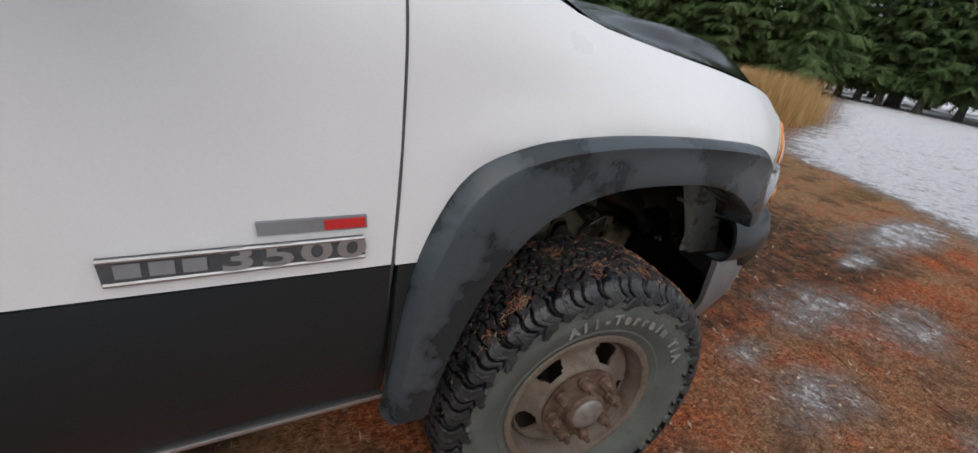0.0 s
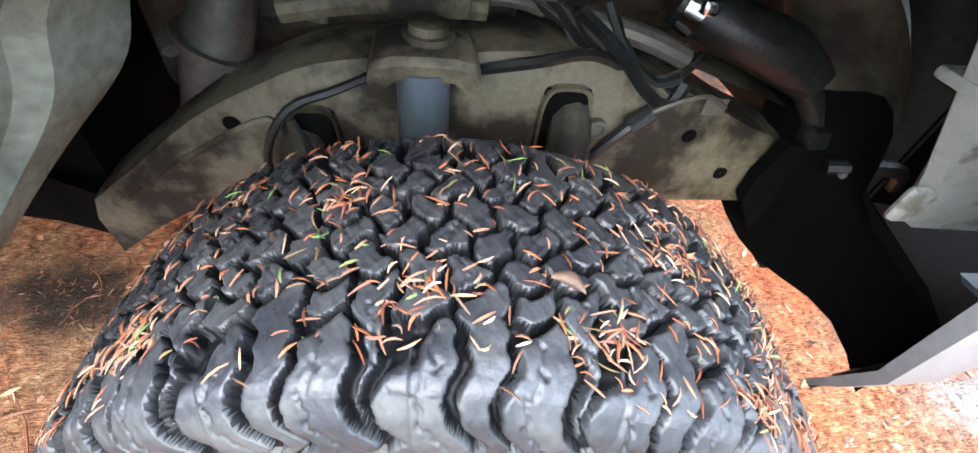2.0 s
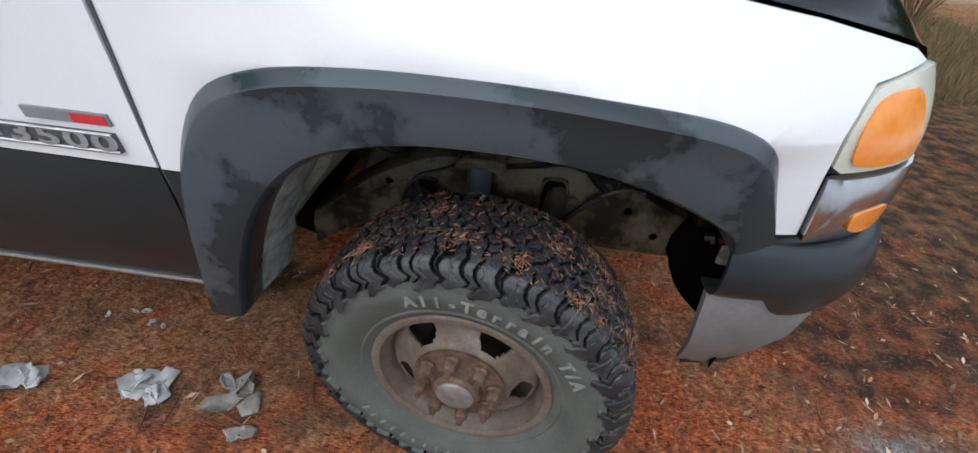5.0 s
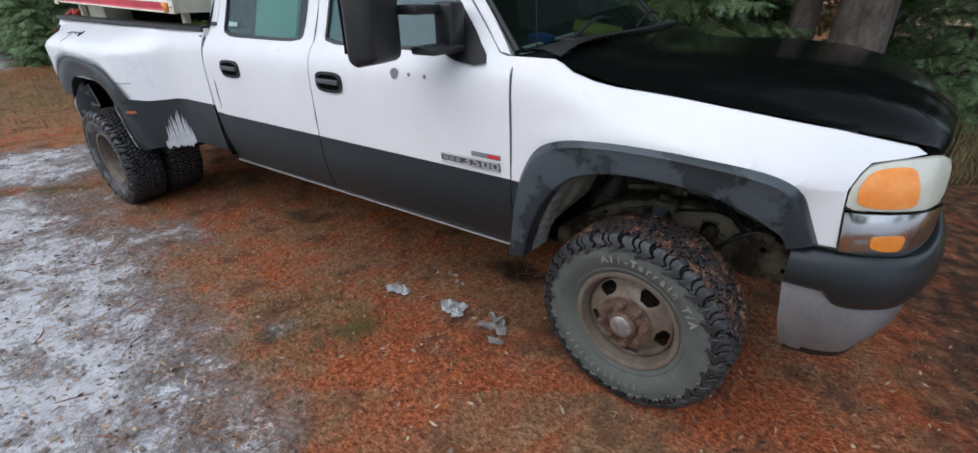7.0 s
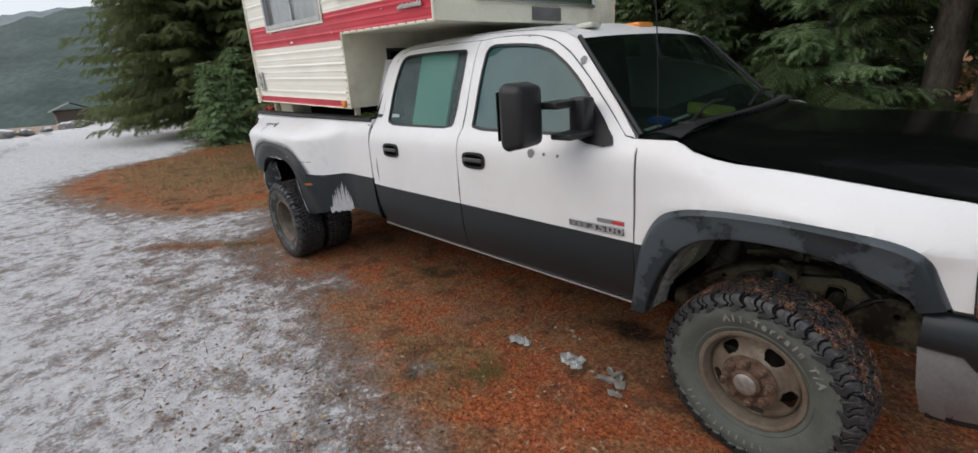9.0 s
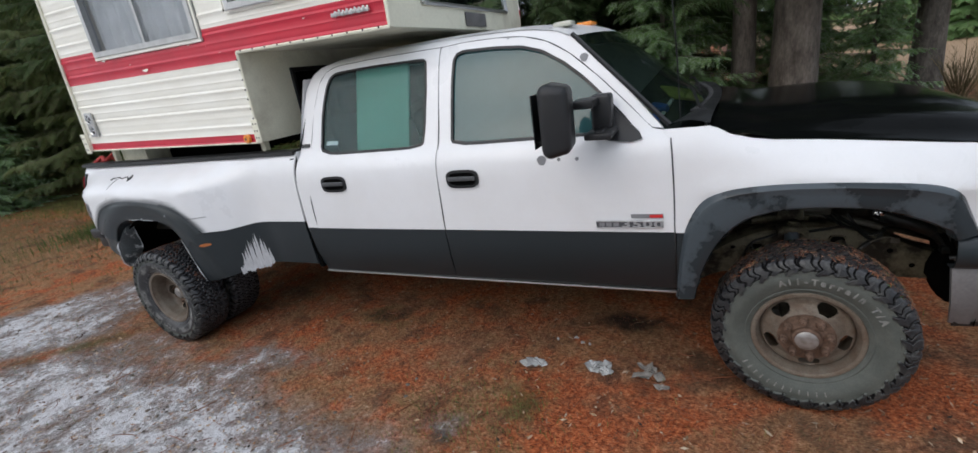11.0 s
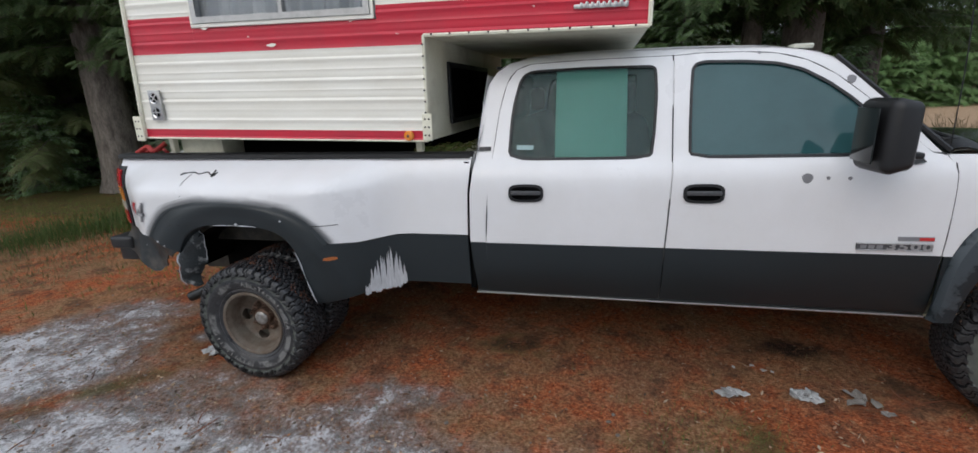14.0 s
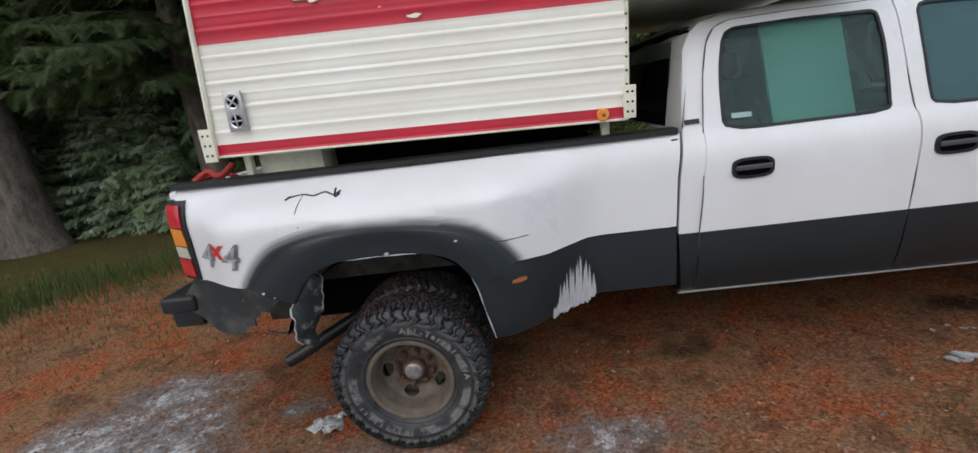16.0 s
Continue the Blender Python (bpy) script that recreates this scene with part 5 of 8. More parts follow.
tread_a, tyre_a = tread_mesh(26, 74), tyre_mesh()


def wheel_thing(front):
    """A wheel at the origin: rim with its tyre, tread, hub, nuts. Returned as a mesh object with parts."""
    wheel = place("wheel", disc(front), M_RIM)
    tagged(wheel, "rusty dusty steel wheel with an all-terrain tyre")
    tb = tyre_a.copy()
    tyre = part("tyre", tb, [M_SIDEWALL, M_TYRE] if front else [M_TYRE, M_TYRE], wheel, "dusty all-terrain tyre" if front else "black all-terrain tyre")
    if not front:
        part("worn_ring", turned([(0.262, -0.1225), (0.285, -0.1312), (0.300, -0.1340)], 72), M_RING, wheel, "worn pale ring on the sidewall")
    under(new("tread", tread_a), wheel, "black chunky tread blocks")
    for bm in ring_text("All-Terrain T/A", 0.287, 112, -0.1325, 0.039, 0.105) + ring_text("IIIIIIIIIIII", 0.287, -72, -0.1325, 0.030, 0.115):
        part("raised_letter", bm, M_LETTER, wheel, "worn white raised lettering")
    y0 = -0.103 if front else 0.040
    part("drum", turned([(0.001, 0.05), (0.165, 0.05), (0.17, 0.11), (0.001, 0.11)], 40), M_GREASE, wheel)
    hubp = [(0.112, 0.0), (0.112, -0.006), (0.066, -0.010), (0.06, -0.014), (0.057, -0.03 if front else -0.05), (0.05, -0.036 if front else -0.058), (0.001, -0.038 if front else -0.06)]
    part("hub", turned([(r, y0 + y) for r, y in hubp], 40), M_HUB, wheel, "rusty hub flange")
    part("hub_cap", turned([(r, y0 + y) for r, y in ((0.046, -0.030 if front else -0.055), (0.045, -0.040 if front else -0.064), (0.038, -0.045 if front else -0.07), (0.02, -0.046 if front else -0.072), (0.0005, -0.047 if front else -0.072))], 32), M_CAP, wheel, "scratched bare hub cap")
    for k in range(8):
        a = 2 * math.pi * (k + 0.25) / 8
        nut = [(0.0195, -0.004), (0.0195, -0.014), (0.016, -0.018), (0.016, -0.036), (0.013, -0.040), (0.0075, -0.041), (0.0075, -0.054), (0.0005, -0.055)]
        part("lug_nut", moved(turned([(r, y0 + y) for r, y in nut], 8), Matrix.Translation((0.088 * math.cos(a), 0, 0.088 * math.sin(a)))), M_HUB, wheel)
    return wheel


STEER = -7.0
HUB_F = (0.036, 0.10, 0.41)
front_wheel = wheel_thing(True)
rear_wheel = wheel_thing(False)
near_rear = Matrix.Translation((-4.255, -0.173, 0.402)) @ Matrix.Rotation(radians(25), 4, "Y")
spots = [
    (front_wheel, Matrix.Translation((0.0, 1.908, 0.41)) @ Matrix.Rotation(math.pi + radians(STEER), 4, "Z")),
    (rear_wheel, Matrix.Translation((-4.255, 2.173, 0.405)) @ Matrix.Rotation(math.pi, 4, "Z")),
    (front_wheel, Matrix.Translation((-4.255, 0.13, 0.405)) @ Matrix.Rotation(math.pi, 4, "Z")),
    (front_wheel, Matrix.Translation((-4.255, 1.87, 0.405))),
]
for src, m in spots:
    under(copy_thing(src, m), truck)
front_wheel.matrix_basis = Matrix.Translation(HUB_F) @ Matrix.Rotation(radians(STEER), 4, "Z")
rear_wheel.matrix_basis = near_rear
under(front_wheel, truck)
for ob in front_wheel.children:
    if ob.data == tread_a:
        ob.data = tread_mesh(84, 224)
under(rear_wheel, truck)

# ---- inside the front wheel arch ----
def splash_panel(flip=False):
    """The panel between the arch and the cab, drawn in towards the engine."""
    inner_y = spline([(0.40, 0.10), (0.5, 0.18), (0.6, 0.31), (0.7, 0.45), (0.8, 0.48), (1.02, 0.47)])
    inner_x = spline([(0.40, -0.60), (0.5, -0.545), (0.6, -0.475), (0.7, -0.385), (0.8, -0.335), (1.02, -0.12)])
    rows = []
    edge = spline([(0.48, -0.455), (0.58, -0.445), (0.66, -0.43), (0.76, -0.40), (0.875, -0.345), (0.975, -0.25), (1.02, -0.13)])
    for z in np.linspace(0.55, 1.0, 28):
        xo = edge(z) + 0.006 * math.sin(43 * z)
        xi, yi = inner_x(z), inner_y(z)
        row = []
        for u in (0, 0.12, 0.25, 0.38, 0.42, 0.55, 0.68, 0.72, 0.85, 1.0):
            k = 0.015 * math.sin(math.pi * u) + 0.026 * (1 if 0.4 < u < 0.7 and 0.62 < z < 0.93 else 0) + 0.006 * math.sin(40 * z) * u
            row.append((xo + (xi - xo) * u - k, 0.04 + (yi - 0.04) * u, z))
        row.append((xi - 0.02, yi + 0.03, z))
        row.append((xi - 0.10, yi + 0.05, z - 0.01))
        rows.append(row)
    bm = rows_mesh(rows)
    return mirror_y(bm) if flip else bm


for flip in (False, True):
    part("arch_liner", splash_panel(flip), M_PRIMER, truck, "muddy grey splash panel")
    fx = lambda bm: mirror_y(bm) if flip else bm
    # frayed liner edge just inside the trim
    rs = random.Random(8)
    fr = []
    for x, z in along(FLARE_IN[:6], 90):
        q = 0.014 * noise.noise(Vector((z * 30, 0, 1))) + rs.uniform(-0.002, 0.002)
        fr.append([(x - 0.012, 0.0, z), (x + 0.002, 0.045, z), (x + 0.010 + 0.6 * q, 0.09, z + 0.3 * q), (x + 0.018 + 1.4 * q, 0.14 + q, z + 0.5 * q), (x + 0.010, 0.17 + q, z)])
    part("frayed_liner", fx(rows_mesh(fr)), M_FRAYED, truck, "pale frayed liner edge")
    # chassis rail arched over the axle
    tops = spline([(-0.60, 0.42), (-0.484, 0.515), (-0.414, 0.571), (-0.31, 0.655), (-0.233, 0.70), (-0.128, 0.745), (0.0, 0.762), (0.15, 0.775), (0.22, 0.774), (0.313, 0.744), (0.40, 0.722), (0.52, 0.67), (0.66, 0.63)])
    rr = []
    for x in np.linspace(-0.50, 0.62, 44):
        z = tops(x)
        dp = 0.115 + 0.10 * step(-0.45, -0.1, x)
        dp = min(dp, z - 0.517) if x > 0.3 else dp
        rr.append([(x, 0.44, z - dp), (x, 0.435, z - 0.03), (x, 0.45, z - 0.004), (x, 0.475, z), (x, 0.55, z), (x, 0.56, z - 0.02), (x, 0.56, z - dp)])
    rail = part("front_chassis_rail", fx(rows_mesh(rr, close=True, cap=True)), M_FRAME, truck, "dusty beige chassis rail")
    for x, z, w, h in ((-0.148, 0.632, 0.030, 0.052), (0.200, 0.672, 0.034, 0.060)):
        # black face on the rail draws the shade inside the pocket
        part("arm_pocket", fx(box(x - w, x + w, 0.425, 0.437, z - h, z + h, 0.01)), M_GAPSHADE, rail)
        hood = [[(x + (w + 0.004) * math.copysign(abs(math.cos(a)) ** 0.5, math.cos(a)), y, z + (h + 0.004) * max(-1.0, 1.25 * math.sin(a) ** 0.6 * 0.8 if a < math.pi else 0) * (1 if 0 < a < math.pi else 0) - (h if a <= 0 or a >= math.pi else 0)) for y in (0.438, 0.424, 0.421, 0.424, 0.438)] for a in np.linspace(0, math.pi, 26)]
        for row in hood:
            for i in (3, 4):
                px, py, pz = row[i]
                row[i] = (x + (px - x) * 0.86, py, z + (pz - z) * 0.9)
        part("pocket_rim", fx(rows_mesh(hood)), M_FRAME, rail, "pressed steel lip round an arm pocket")
    for x, z in ((0.41, 0.657), (0.50, 0.584), (-0.255, 0.655)):
        part("rail_hole", fx(moved(turned([(0.012, -0.004), (0.0005, -0.004)], 14), Matrix.Translation((x, 0.438, z)))), M_GAPSHADE, rail)
    part("rail_bolt", fx(moved(turned([(0.017, 0.0), (0.017, -0.012), (0.012, -0.013), (0.011, -0.005), (0.0005, -0.005)], 16), Matrix.Translation((0.254, 0.436, 0.667)))), M_CAST, rail)
    part("rail_seam", fx(tube([(-0.44, 0.436, 0.515), (-0.30, 0.433, 0.615), (-0.20, 0.432, 0.665), (-0.185, 0.432, 0.60), (-0.18, 0.432, 0.55)], 0.006, 6)), M_FRAME, rail)
    part("rear_rail_stub", fx(rows_mesh([[(x, y, z0), (x, y, z1), (x, y + 0.07, z1), (x, y + 0.07, z0)] for x, y, z0, z1 in ((-0.50, 0.46, 0.40, 0.50), (-0.62, 0.50, 0.40, 0.52), (-0.80, 0.51, 0.43, 0.60))], close=True, cap=True)), M_GAPSHADE, truck)
    # damper in its tower
    tw = []
    for x, zt, zb in ((-0.062, 0.782, 0.745), (-0.055, 0.794, 0.748), (-0.034, 0.800, 0.766), (0.0, 0.801, 0.771), (0.036, 0.800, 0.768), (0.058, 0.795, 0.750), (0.066, 0.783, 0.746)):
        tw.append([(x, 0.362, zb), (x, 0.358, zt - 0.012), (x, 0.364, zt - 0.003), (x, 0.375, zt), (x, 0.45, zt - 0.004), (x, 0.45, zb)])
    part("damper_tower", fx(rows_mesh(tw, close=True, cap=True)), M_FRAME, truck, "dusty damper tower")
    part("damper_mount", fx(moved(join(tube([(0, 0, 0), (0, 0, 0.010)], 0.027, 20), tube([(0, 0, 0.009), (0, 0, 0.014)], 0.031, 20), tube([(0, 0, 0.012), (0, 0, 0.024)], 0.023, 20)), Matrix.Translation((0.006, 0.405, 0.796)))), M_FRAME, truck)
    part("damper", fx(tube([(0.0, 0.385, 0.775), (0.004, 0.36, 0.36)], 0.032, 20)), M_SHOCK, truck, "blue-grey damper")
    part("pump_body", fx(join(tube([(-0.02, 0.50, 0.87), (0.17, 0.49, 0.865)], 0.042, 18), tube([(-0.03, 0.50, 0.87), (-0.015, 0.50, 0.87)], 0.048, 18))), M_CAST, truck)
    part("upper_arm", fx(join(tube([(0.215, 0.46, 0.70), (0.20, 0.38, 0.655), (0.14, 0.25, 0.61), (0.05, 0.18, 0.58)], [0.03, 0.032, 0.03, 0.03], 10), tube([(-0.165, 0.46, 0.64), (-0.15, 0.36, 0.60), (-0.05, 0.22, 0.58), (0.03, 0.18, 0.58)], 0.028, 10))), M_GREASE, truck)
    part("lower_arm", fx(join(tube([(0.25, 0.5, 0.42), (0.1, 0.3, 0.36), (0.0, 0.16, 0.34)], 0.035, 8), tube([(-0.3, 0.5, 0.42), (-0.1, 0.3, 0.36), (0.0, 0.16, 0.34)], 0.035, 8))), M_GREASE, truck)
    part("half_shaft", fx(tube([(0.0, 0.95, 0.45), (0.0, 0.5, 0.43), (0.0, 0.14, 0.41)], 0.03, 10)), M_GREASE, truck)
    part("knuckle", fx(join(tube([(0.0, 0.12, 0.30), (0.0, 0.19, 0.42), (0.02, 0.18, 0.57)], 0.045, 10), box(-0.16, -0.06, 0.10, 0.2, 0.34, 0.48, 0.02))), M_GREASE, truck)
    part("tie_rod", fx(tube([(-0.13, 0.2, 0.40), (-0.2, 0.85, 0.42)], 0.014, 8)), M_GREASE, truck)
    # bracket behind the bumper end and the inner wing ahead of the wheel
    br = []
    for z, x0, x1, y, t in ((0.99, 0.455, 0.63, 0.215, 0.05), (0.90, 0.507, 0.667, 0.22, 0.05), (0.82, 0.553, 0.700, 0.222, 0.05), (0.74, 0.600, 0.735, 0.225, 0.05), (0.69, 0.622, 0.755, 0.228, 0.05), (0.665, 0.634, 0.765, 0.23, 0.05)):
        br.append([(x0, y, z), (x1, y - 0.01, z), (x1 + 0.01, y + 0.0, z), (x1 + 0.01, y + t, z), (x0 + 0.03, y + t, z), (x0 - 0.004, y + 0.02, z)])
    part("wing_bracket", fx(join(rows_mesh(br, close=True, cap=True), box(0.580, 0.64, 0.224, 0.240, 0.678, 0.732, 0.008), tube([(0.605, 0.223, 0.702), (0.605, 0.221, 0.702)], 0.006, 10), box(0.520, 0.695, 0.204, 0.27, 0.853, 0.868, 0.006))), M_BRACKET, truck, "pale grey painted wing bracket")
    iw = []
    for a in np.linspace(radians(-8), radians(66), 22):
        ya = 0.10 + 0.185 * step(radians(13), radians(18), a)
        iw.append([(0.315 + 0.30 * math.cos(a) + 0.02 * math.sin(5 * u), ya + (0.52 - ya) * u, 0.52 + 0.44 * math.sin(a) + 0.02 * math.sin(7 * u)) for u in np.linspace(0, 1, 9)])
    # lower liner is black plastic, painted darker still for shade
    part("inner_wing", fx(rows_mesh(iw[:13])), M_GAPSHADE, truck, "black plastic inner wing liner, darkened further as arch shade")
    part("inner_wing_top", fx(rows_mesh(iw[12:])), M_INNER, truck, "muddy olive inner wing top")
    # shield colour carries the deep shade ahead of the wheel
    part("splash_shield", fx(rows_mesh([[(x0, 0.405, z), (0.78, 0.405, z), (0.78, 0.43, z), (x0, 0.43, z)] for z, x0 in ((0.665, 0.565), (0.60, 0.545), (0.55, 0.545), (0.48, 0.592), (0.41, 0.648), (0.36, 0.69))], close=True, cap=True)), M_GAPSHADE, truck, "black splash shield, darkened further as arch shade")
    # hoses, pipes and the engine side
    part("intake_hose", fx(tube([(0.345, 0.50, 0.833), (0.42, 0.47, 0.812), (0.50, 0.455, 0.788), (0.56, 0.445, 0.765)], [0.034, 0.038, 0.042, 0.041], 20)), M_HOSE, truck, "glossy black hose")
    part("hose_clamp", fx(join(tube([(0.352, 0.497, 0.832), (0.376, 0.487, 0.825)], 0.039, 20), box(0.352, 0.376, 0.443, 0.46, 0.832, 0.852, 0.004))), M_CHROME, truck, "bright hose clamp")
    part("hose_plate", fx(rows_mesh([[(0.355, y, 0.785 + 0.4 * (y - 0.5)), (0.40, y, 0.752), (0.50, y, 0.722), (0.60, y, 0.690)] for y in (0.455, 0.50, 0.56)] + [[(0.36, 0.57, 0.75), (0.40, 0.57, 0.72), (0.50, 0.57, 0.69), (0.60, 0.57, 0.66)]])), M_FRAME, truck, "dusty beige plate under the hose")
    part("lower_duct", fx(join(tube([(0.56, 0.44, 0.75), (0.61, 0.42, 0.69), (0.66, 0.38, 0.63), (0.70, 0.35, 0.55)], [0.024, 0.02, 0.022, 0.022], 12), tube([(0.60, 0.36, 0.66), (0.68, 0.33, 0.68), (0.74, 0.36, 0.62)], 0.012, 8), box(0.58, 0.63, 0.39, 0.43, 0.665, 0.70, 0.008))), M_HOSE, truck)
    for px, pz, pr in ((0.615, 0.66, 0.006), (0.66, 0.64, 0.005), (0.70, 0.60, 0.006), (0.64, 0.585, 0.004)):
        part("duct_bolt", fx(moved(turned([(pr, 0.0), (pr, -0.006), (0.0005, -0.008)], 8), Matrix.Translation((px, 0.345, pz)))), M_ALU, truck)
    part("wire_clip", fx(tube([(0.715, 0.40, 0.76), (0.735, 0.40, 0.755), (0.728, 0.40, 0.74), (0.752, 0.40, 0.73), (0.757, 0.40, 0.722)], 0.004, 6, 24)), M_SHOCK, truck, "bent pale blue clip")
    part("small_hose", fx(tube([(0.22, 0.50, 0.80), (0.30, 0.47, 0.79), (0.37, 0.47, 0.765)], 0.016, 10)), M_CAST, truck)
    part("exhaust_pipe", fx(join(tube([(-0.25, 0.63, 0.86), (-0.275, 0.60, 0.77), (-0.305, 0.585, 0.695), (-0.335, 0.58, 0.62), (-0.375, 0.60, 0.53)], [0.036, 0.040, 0.052, 0.040, 0.036], 16), tube([(-0.302, 0.585, 0.700), (-0.308, 0.585, 0.688)], 0.062, 20), tube([(-0.362, 0.56, 0.712), (-0.350, 0.54, 0.700)], 0.012, 8))), M_CAST, truck)
    part("engine_block", fx(join(box(-0.45, 0.50, 0.66, 0.99, 0.55, 1.1, 0.04, 2), box(-0.35, 0.15, 0.60, 0.70, 0.72, 0.80, 0.03), box(0.10, 0.40, 0.57, 0.70, 0.78, 0.92, 0.03), tube([(-0.4, 0.61, 0.90), (0.1, 0.60, 0.92), (0.45, 0.62, 0.88)], 0.03, 10))), M_GREASE, truck)
    part("heater_pipe", fx(join(tube([(-0.17, 0.46, 0.80), (-0.06, 0.47, 0.815), (0.08, 0.48, 0.81)], 0.016, 8), tube([(-0.12, 0.5, 0.86), (-0.13, 0.48, 0.78)], 0.011, 8), box(-0.06, 0.06, 0.45, 0.56, 0.80, 0.87, 0.015))), M_FRAME, truck)
    for wire in (
        tube([(-0.20, 0.425, 0.52), (-0.21, 0.40, 0.62), (-0.17, 0.40, 0.70), (-0.11, 0.42, 0.72), (-0.04, 0.45, 0.74)], 0.006, 6),
        tube([(-0.17, 0.41, 0.68), (-0.13, 0.39, 0.60), (-0.10, 0.38, 0.55)], 0.005, 6),
        tube([(0.06, 0.44, 0.745), (0.14, 0.42, 0.77), (0.22, 0.44, 0.775), (0.30, 0.46, 0.74), (0.36, 0.45, 0.72)], 0.008, 6),
        tube([(0.20, 0.47, 0.82), (0.26, 0.45, 0.78), (0.31, 0.44, 0.73), (0.35, 0.43, 0.71), (0.37, 0.44, 0.74)], 0.01, 6),
        tube([(0.24, 0.48, 0.83), (0.28, 0.46, 0.77), (0.33, 0.45, 0.735), (0.36, 0.44, 0.75)], 0.008, 6)):
        part("wiring", fx(wire), M_HOSE, truck)
    loom = random.Random(14)
    for k in range(9):
        o = [loom.uniform(-0.016, 0.016) for _ in range(8)]
        part("wiring", fx(tube([(0.10 + o[0], 0.50, 0.845), (0.17 + o[1], 0.49, 0.812 + o[2]), (0.235 + o[3], 0.47, 0.778 + o[4]), (0.305 + o[5], 0.465, 0.735 + o[6]), (0.36, 0.47, 0.728 + o[7]), (0.395 + o[2], 0.49, 0.75 + o[1])], loom.choice((0.003, 0.004, 0.006)), 6)), loom.choice((M_HOSE, M_HOSE, M_GREASE, M_CAST)), truck)
    part("sway_link", fx(join(tube([(0.225, 0.42, 0.59), (0.265, 0.415, 0.645), (0.31, 0.42, 0.695)], 0.009, 8), tube([(0.298, 0.418, 0.682), (0.325, 0.42, 0.705)], 0.014, 8))), M_HOSE, truck)
    part("brake_line", fx(tube([(0.325, 0.42, 0.705), (0.36, 0.415, 0.727), (0.399, 0.42, 0.734), (0.437, 0.425, 0.715)], 0.004, 6)), M_CAST, truck)
    part("line_tab", fx(box(0.405, 0.44, 0.425, 0.43, 0.70, 0.728, 0.002)), M_CAST, truck)
    part("vent_pipe", fx(tube([(-0.155, 0.50, 0.80), (-0.05, 0.49, 0.812), (0.10, 0.49, 0.82), (0.16, 0.50, 0.805)], 0.009, 8)), M_CAST, truck)

# ---- dead needles caught on the front tyre ----
def needle(bm_v, bm_f, at, d, up, length, r, bend):
    """A thin bent three-sided sliver."""
    side = d.cross(up).normalized()
    base = len(bm_v)
    for k in range(4):
        u = k / 3
        c = at + d * (length * (u - 0.5)) + side * (bend * (u - 0.5) ** 2 * 4) + up * (0.0012 * math.sin(u * 3))
        rr = r * (1 - 0.6 * abs(2 * u - 1) ** 3)
        for a in (0, 2.1, 4.2):
            bm_v.append(c + rr * (math.cos(a) * side + math.sin(a) * up))
    for k in range(3):
        for i in range(3):
            j = (i + 1) % 3
            bm_f.append((base + 3 * k + i, base + 3 * k + j, base + 3 * k + 3 + j, base + 3 * k + 3 + i))


def from_lists(name, v, f, material):
    me = bpy.data.meshes.new(name)
    me.from_pydata([tuple(p) for p in v], [], f)
    me.materials.append(material)
    me.update()
    return new(name, me)


def tyre_needles(m, count, seed, a0=25, a1=155, mid=90, spread=34, lift=0.0):
    rnd = random.Random(seed)
    v, f = [], []
    clumps = [(rnd.uniform(a0, a1), rnd.uniform(-0.115, 0.09)) for _ in range(14)]
    while count > 0:
        if rnd.random() < 0.54:
            ca, cv = rnd.choice(clumps)
            a, y = radians(rnd.gauss(ca, 2.2)), rnd.gauss(cv, 0.010)
        else:
            a, y = radians(rnd.gauss(mid, spread)), rnd.uniform(-0.118, 0.118)
        if abs(y) > 0.12 or not radians(8) < a < radians(172):
            continue
        count -= 1
        up = Vector((math.cos(a), 0, math.sin(a)))
        r = TR - 0.010 * abs(y / 0.118) ** 2.4 + rnd.uniform(-0.003, 0.0025)
        t = Vector((-math.sin(a), 0, math.cos(a)))
        th = rnd.uniform(0, math.pi)
        d = (math.cos(th) * t + math.sin(th) * Vector((0, 1, 0)) + rnd.uniform(-0.15, 0.25 + lift) * up).normalized()
        at = up * r + Vector((0, y, 0))
        needle(v, f, m @ at, (m.to_3x3() @ d), (m.to_3x3() @ up), rnd.uniform(0.008, 0.020), rnd.uniform(0.0007, 0.0012), rnd.gauss(0, 0.0011))
    return v, f


v, f = tyre_needles(Matrix.Translation(HUB_F) @ Matrix.Rotation(radians(STEER), 4, "Z"), 980, 4)
v2, f2 = tyre_needles(Matrix.Translation(HUB_F) @ Matrix.Rotation(radians(STEER), 4, "Z"), 520, 24, 12, 60, 36, 16, 0.9)
f = f + [tuple(i + len(v) for i in q) for q in f2]
v = v + v2
tagged(from_lists("tyre_needle_litter", v, f, M_NEEDLE2), "orange and tan dead needles scattered on the front tyre", "needle litter", kind="stuff")
cm = Matrix.Translation(HUB_F) @ Matrix.Rotation(radians(STEER), 4, "Z") @ Matrix.Rotation(-radians(81), 4, "Y") @ Matrix.Translation((0.402, -0.044, 0))
cone = rows_mesh([[(0.0035 * math.sin(math.pi * (0.08 + 0.84 * u)) * math.cos(a) + 0.002 * math.sin(math.pi * u), 0.012 * (u - 0.5) * 2 + 0.0006 * math.sin(9 * a), 0.0055 * math.sin(math.pi * (0.08 + 0.84 * u)) * math.sin(a) + 0.004 * (u - 0.5) ** 2 * 4) for a in (2 * math.pi * k / 10 for k in range(10))] for u in np.linspace(0, 1, 9)], close=True, cap=True)
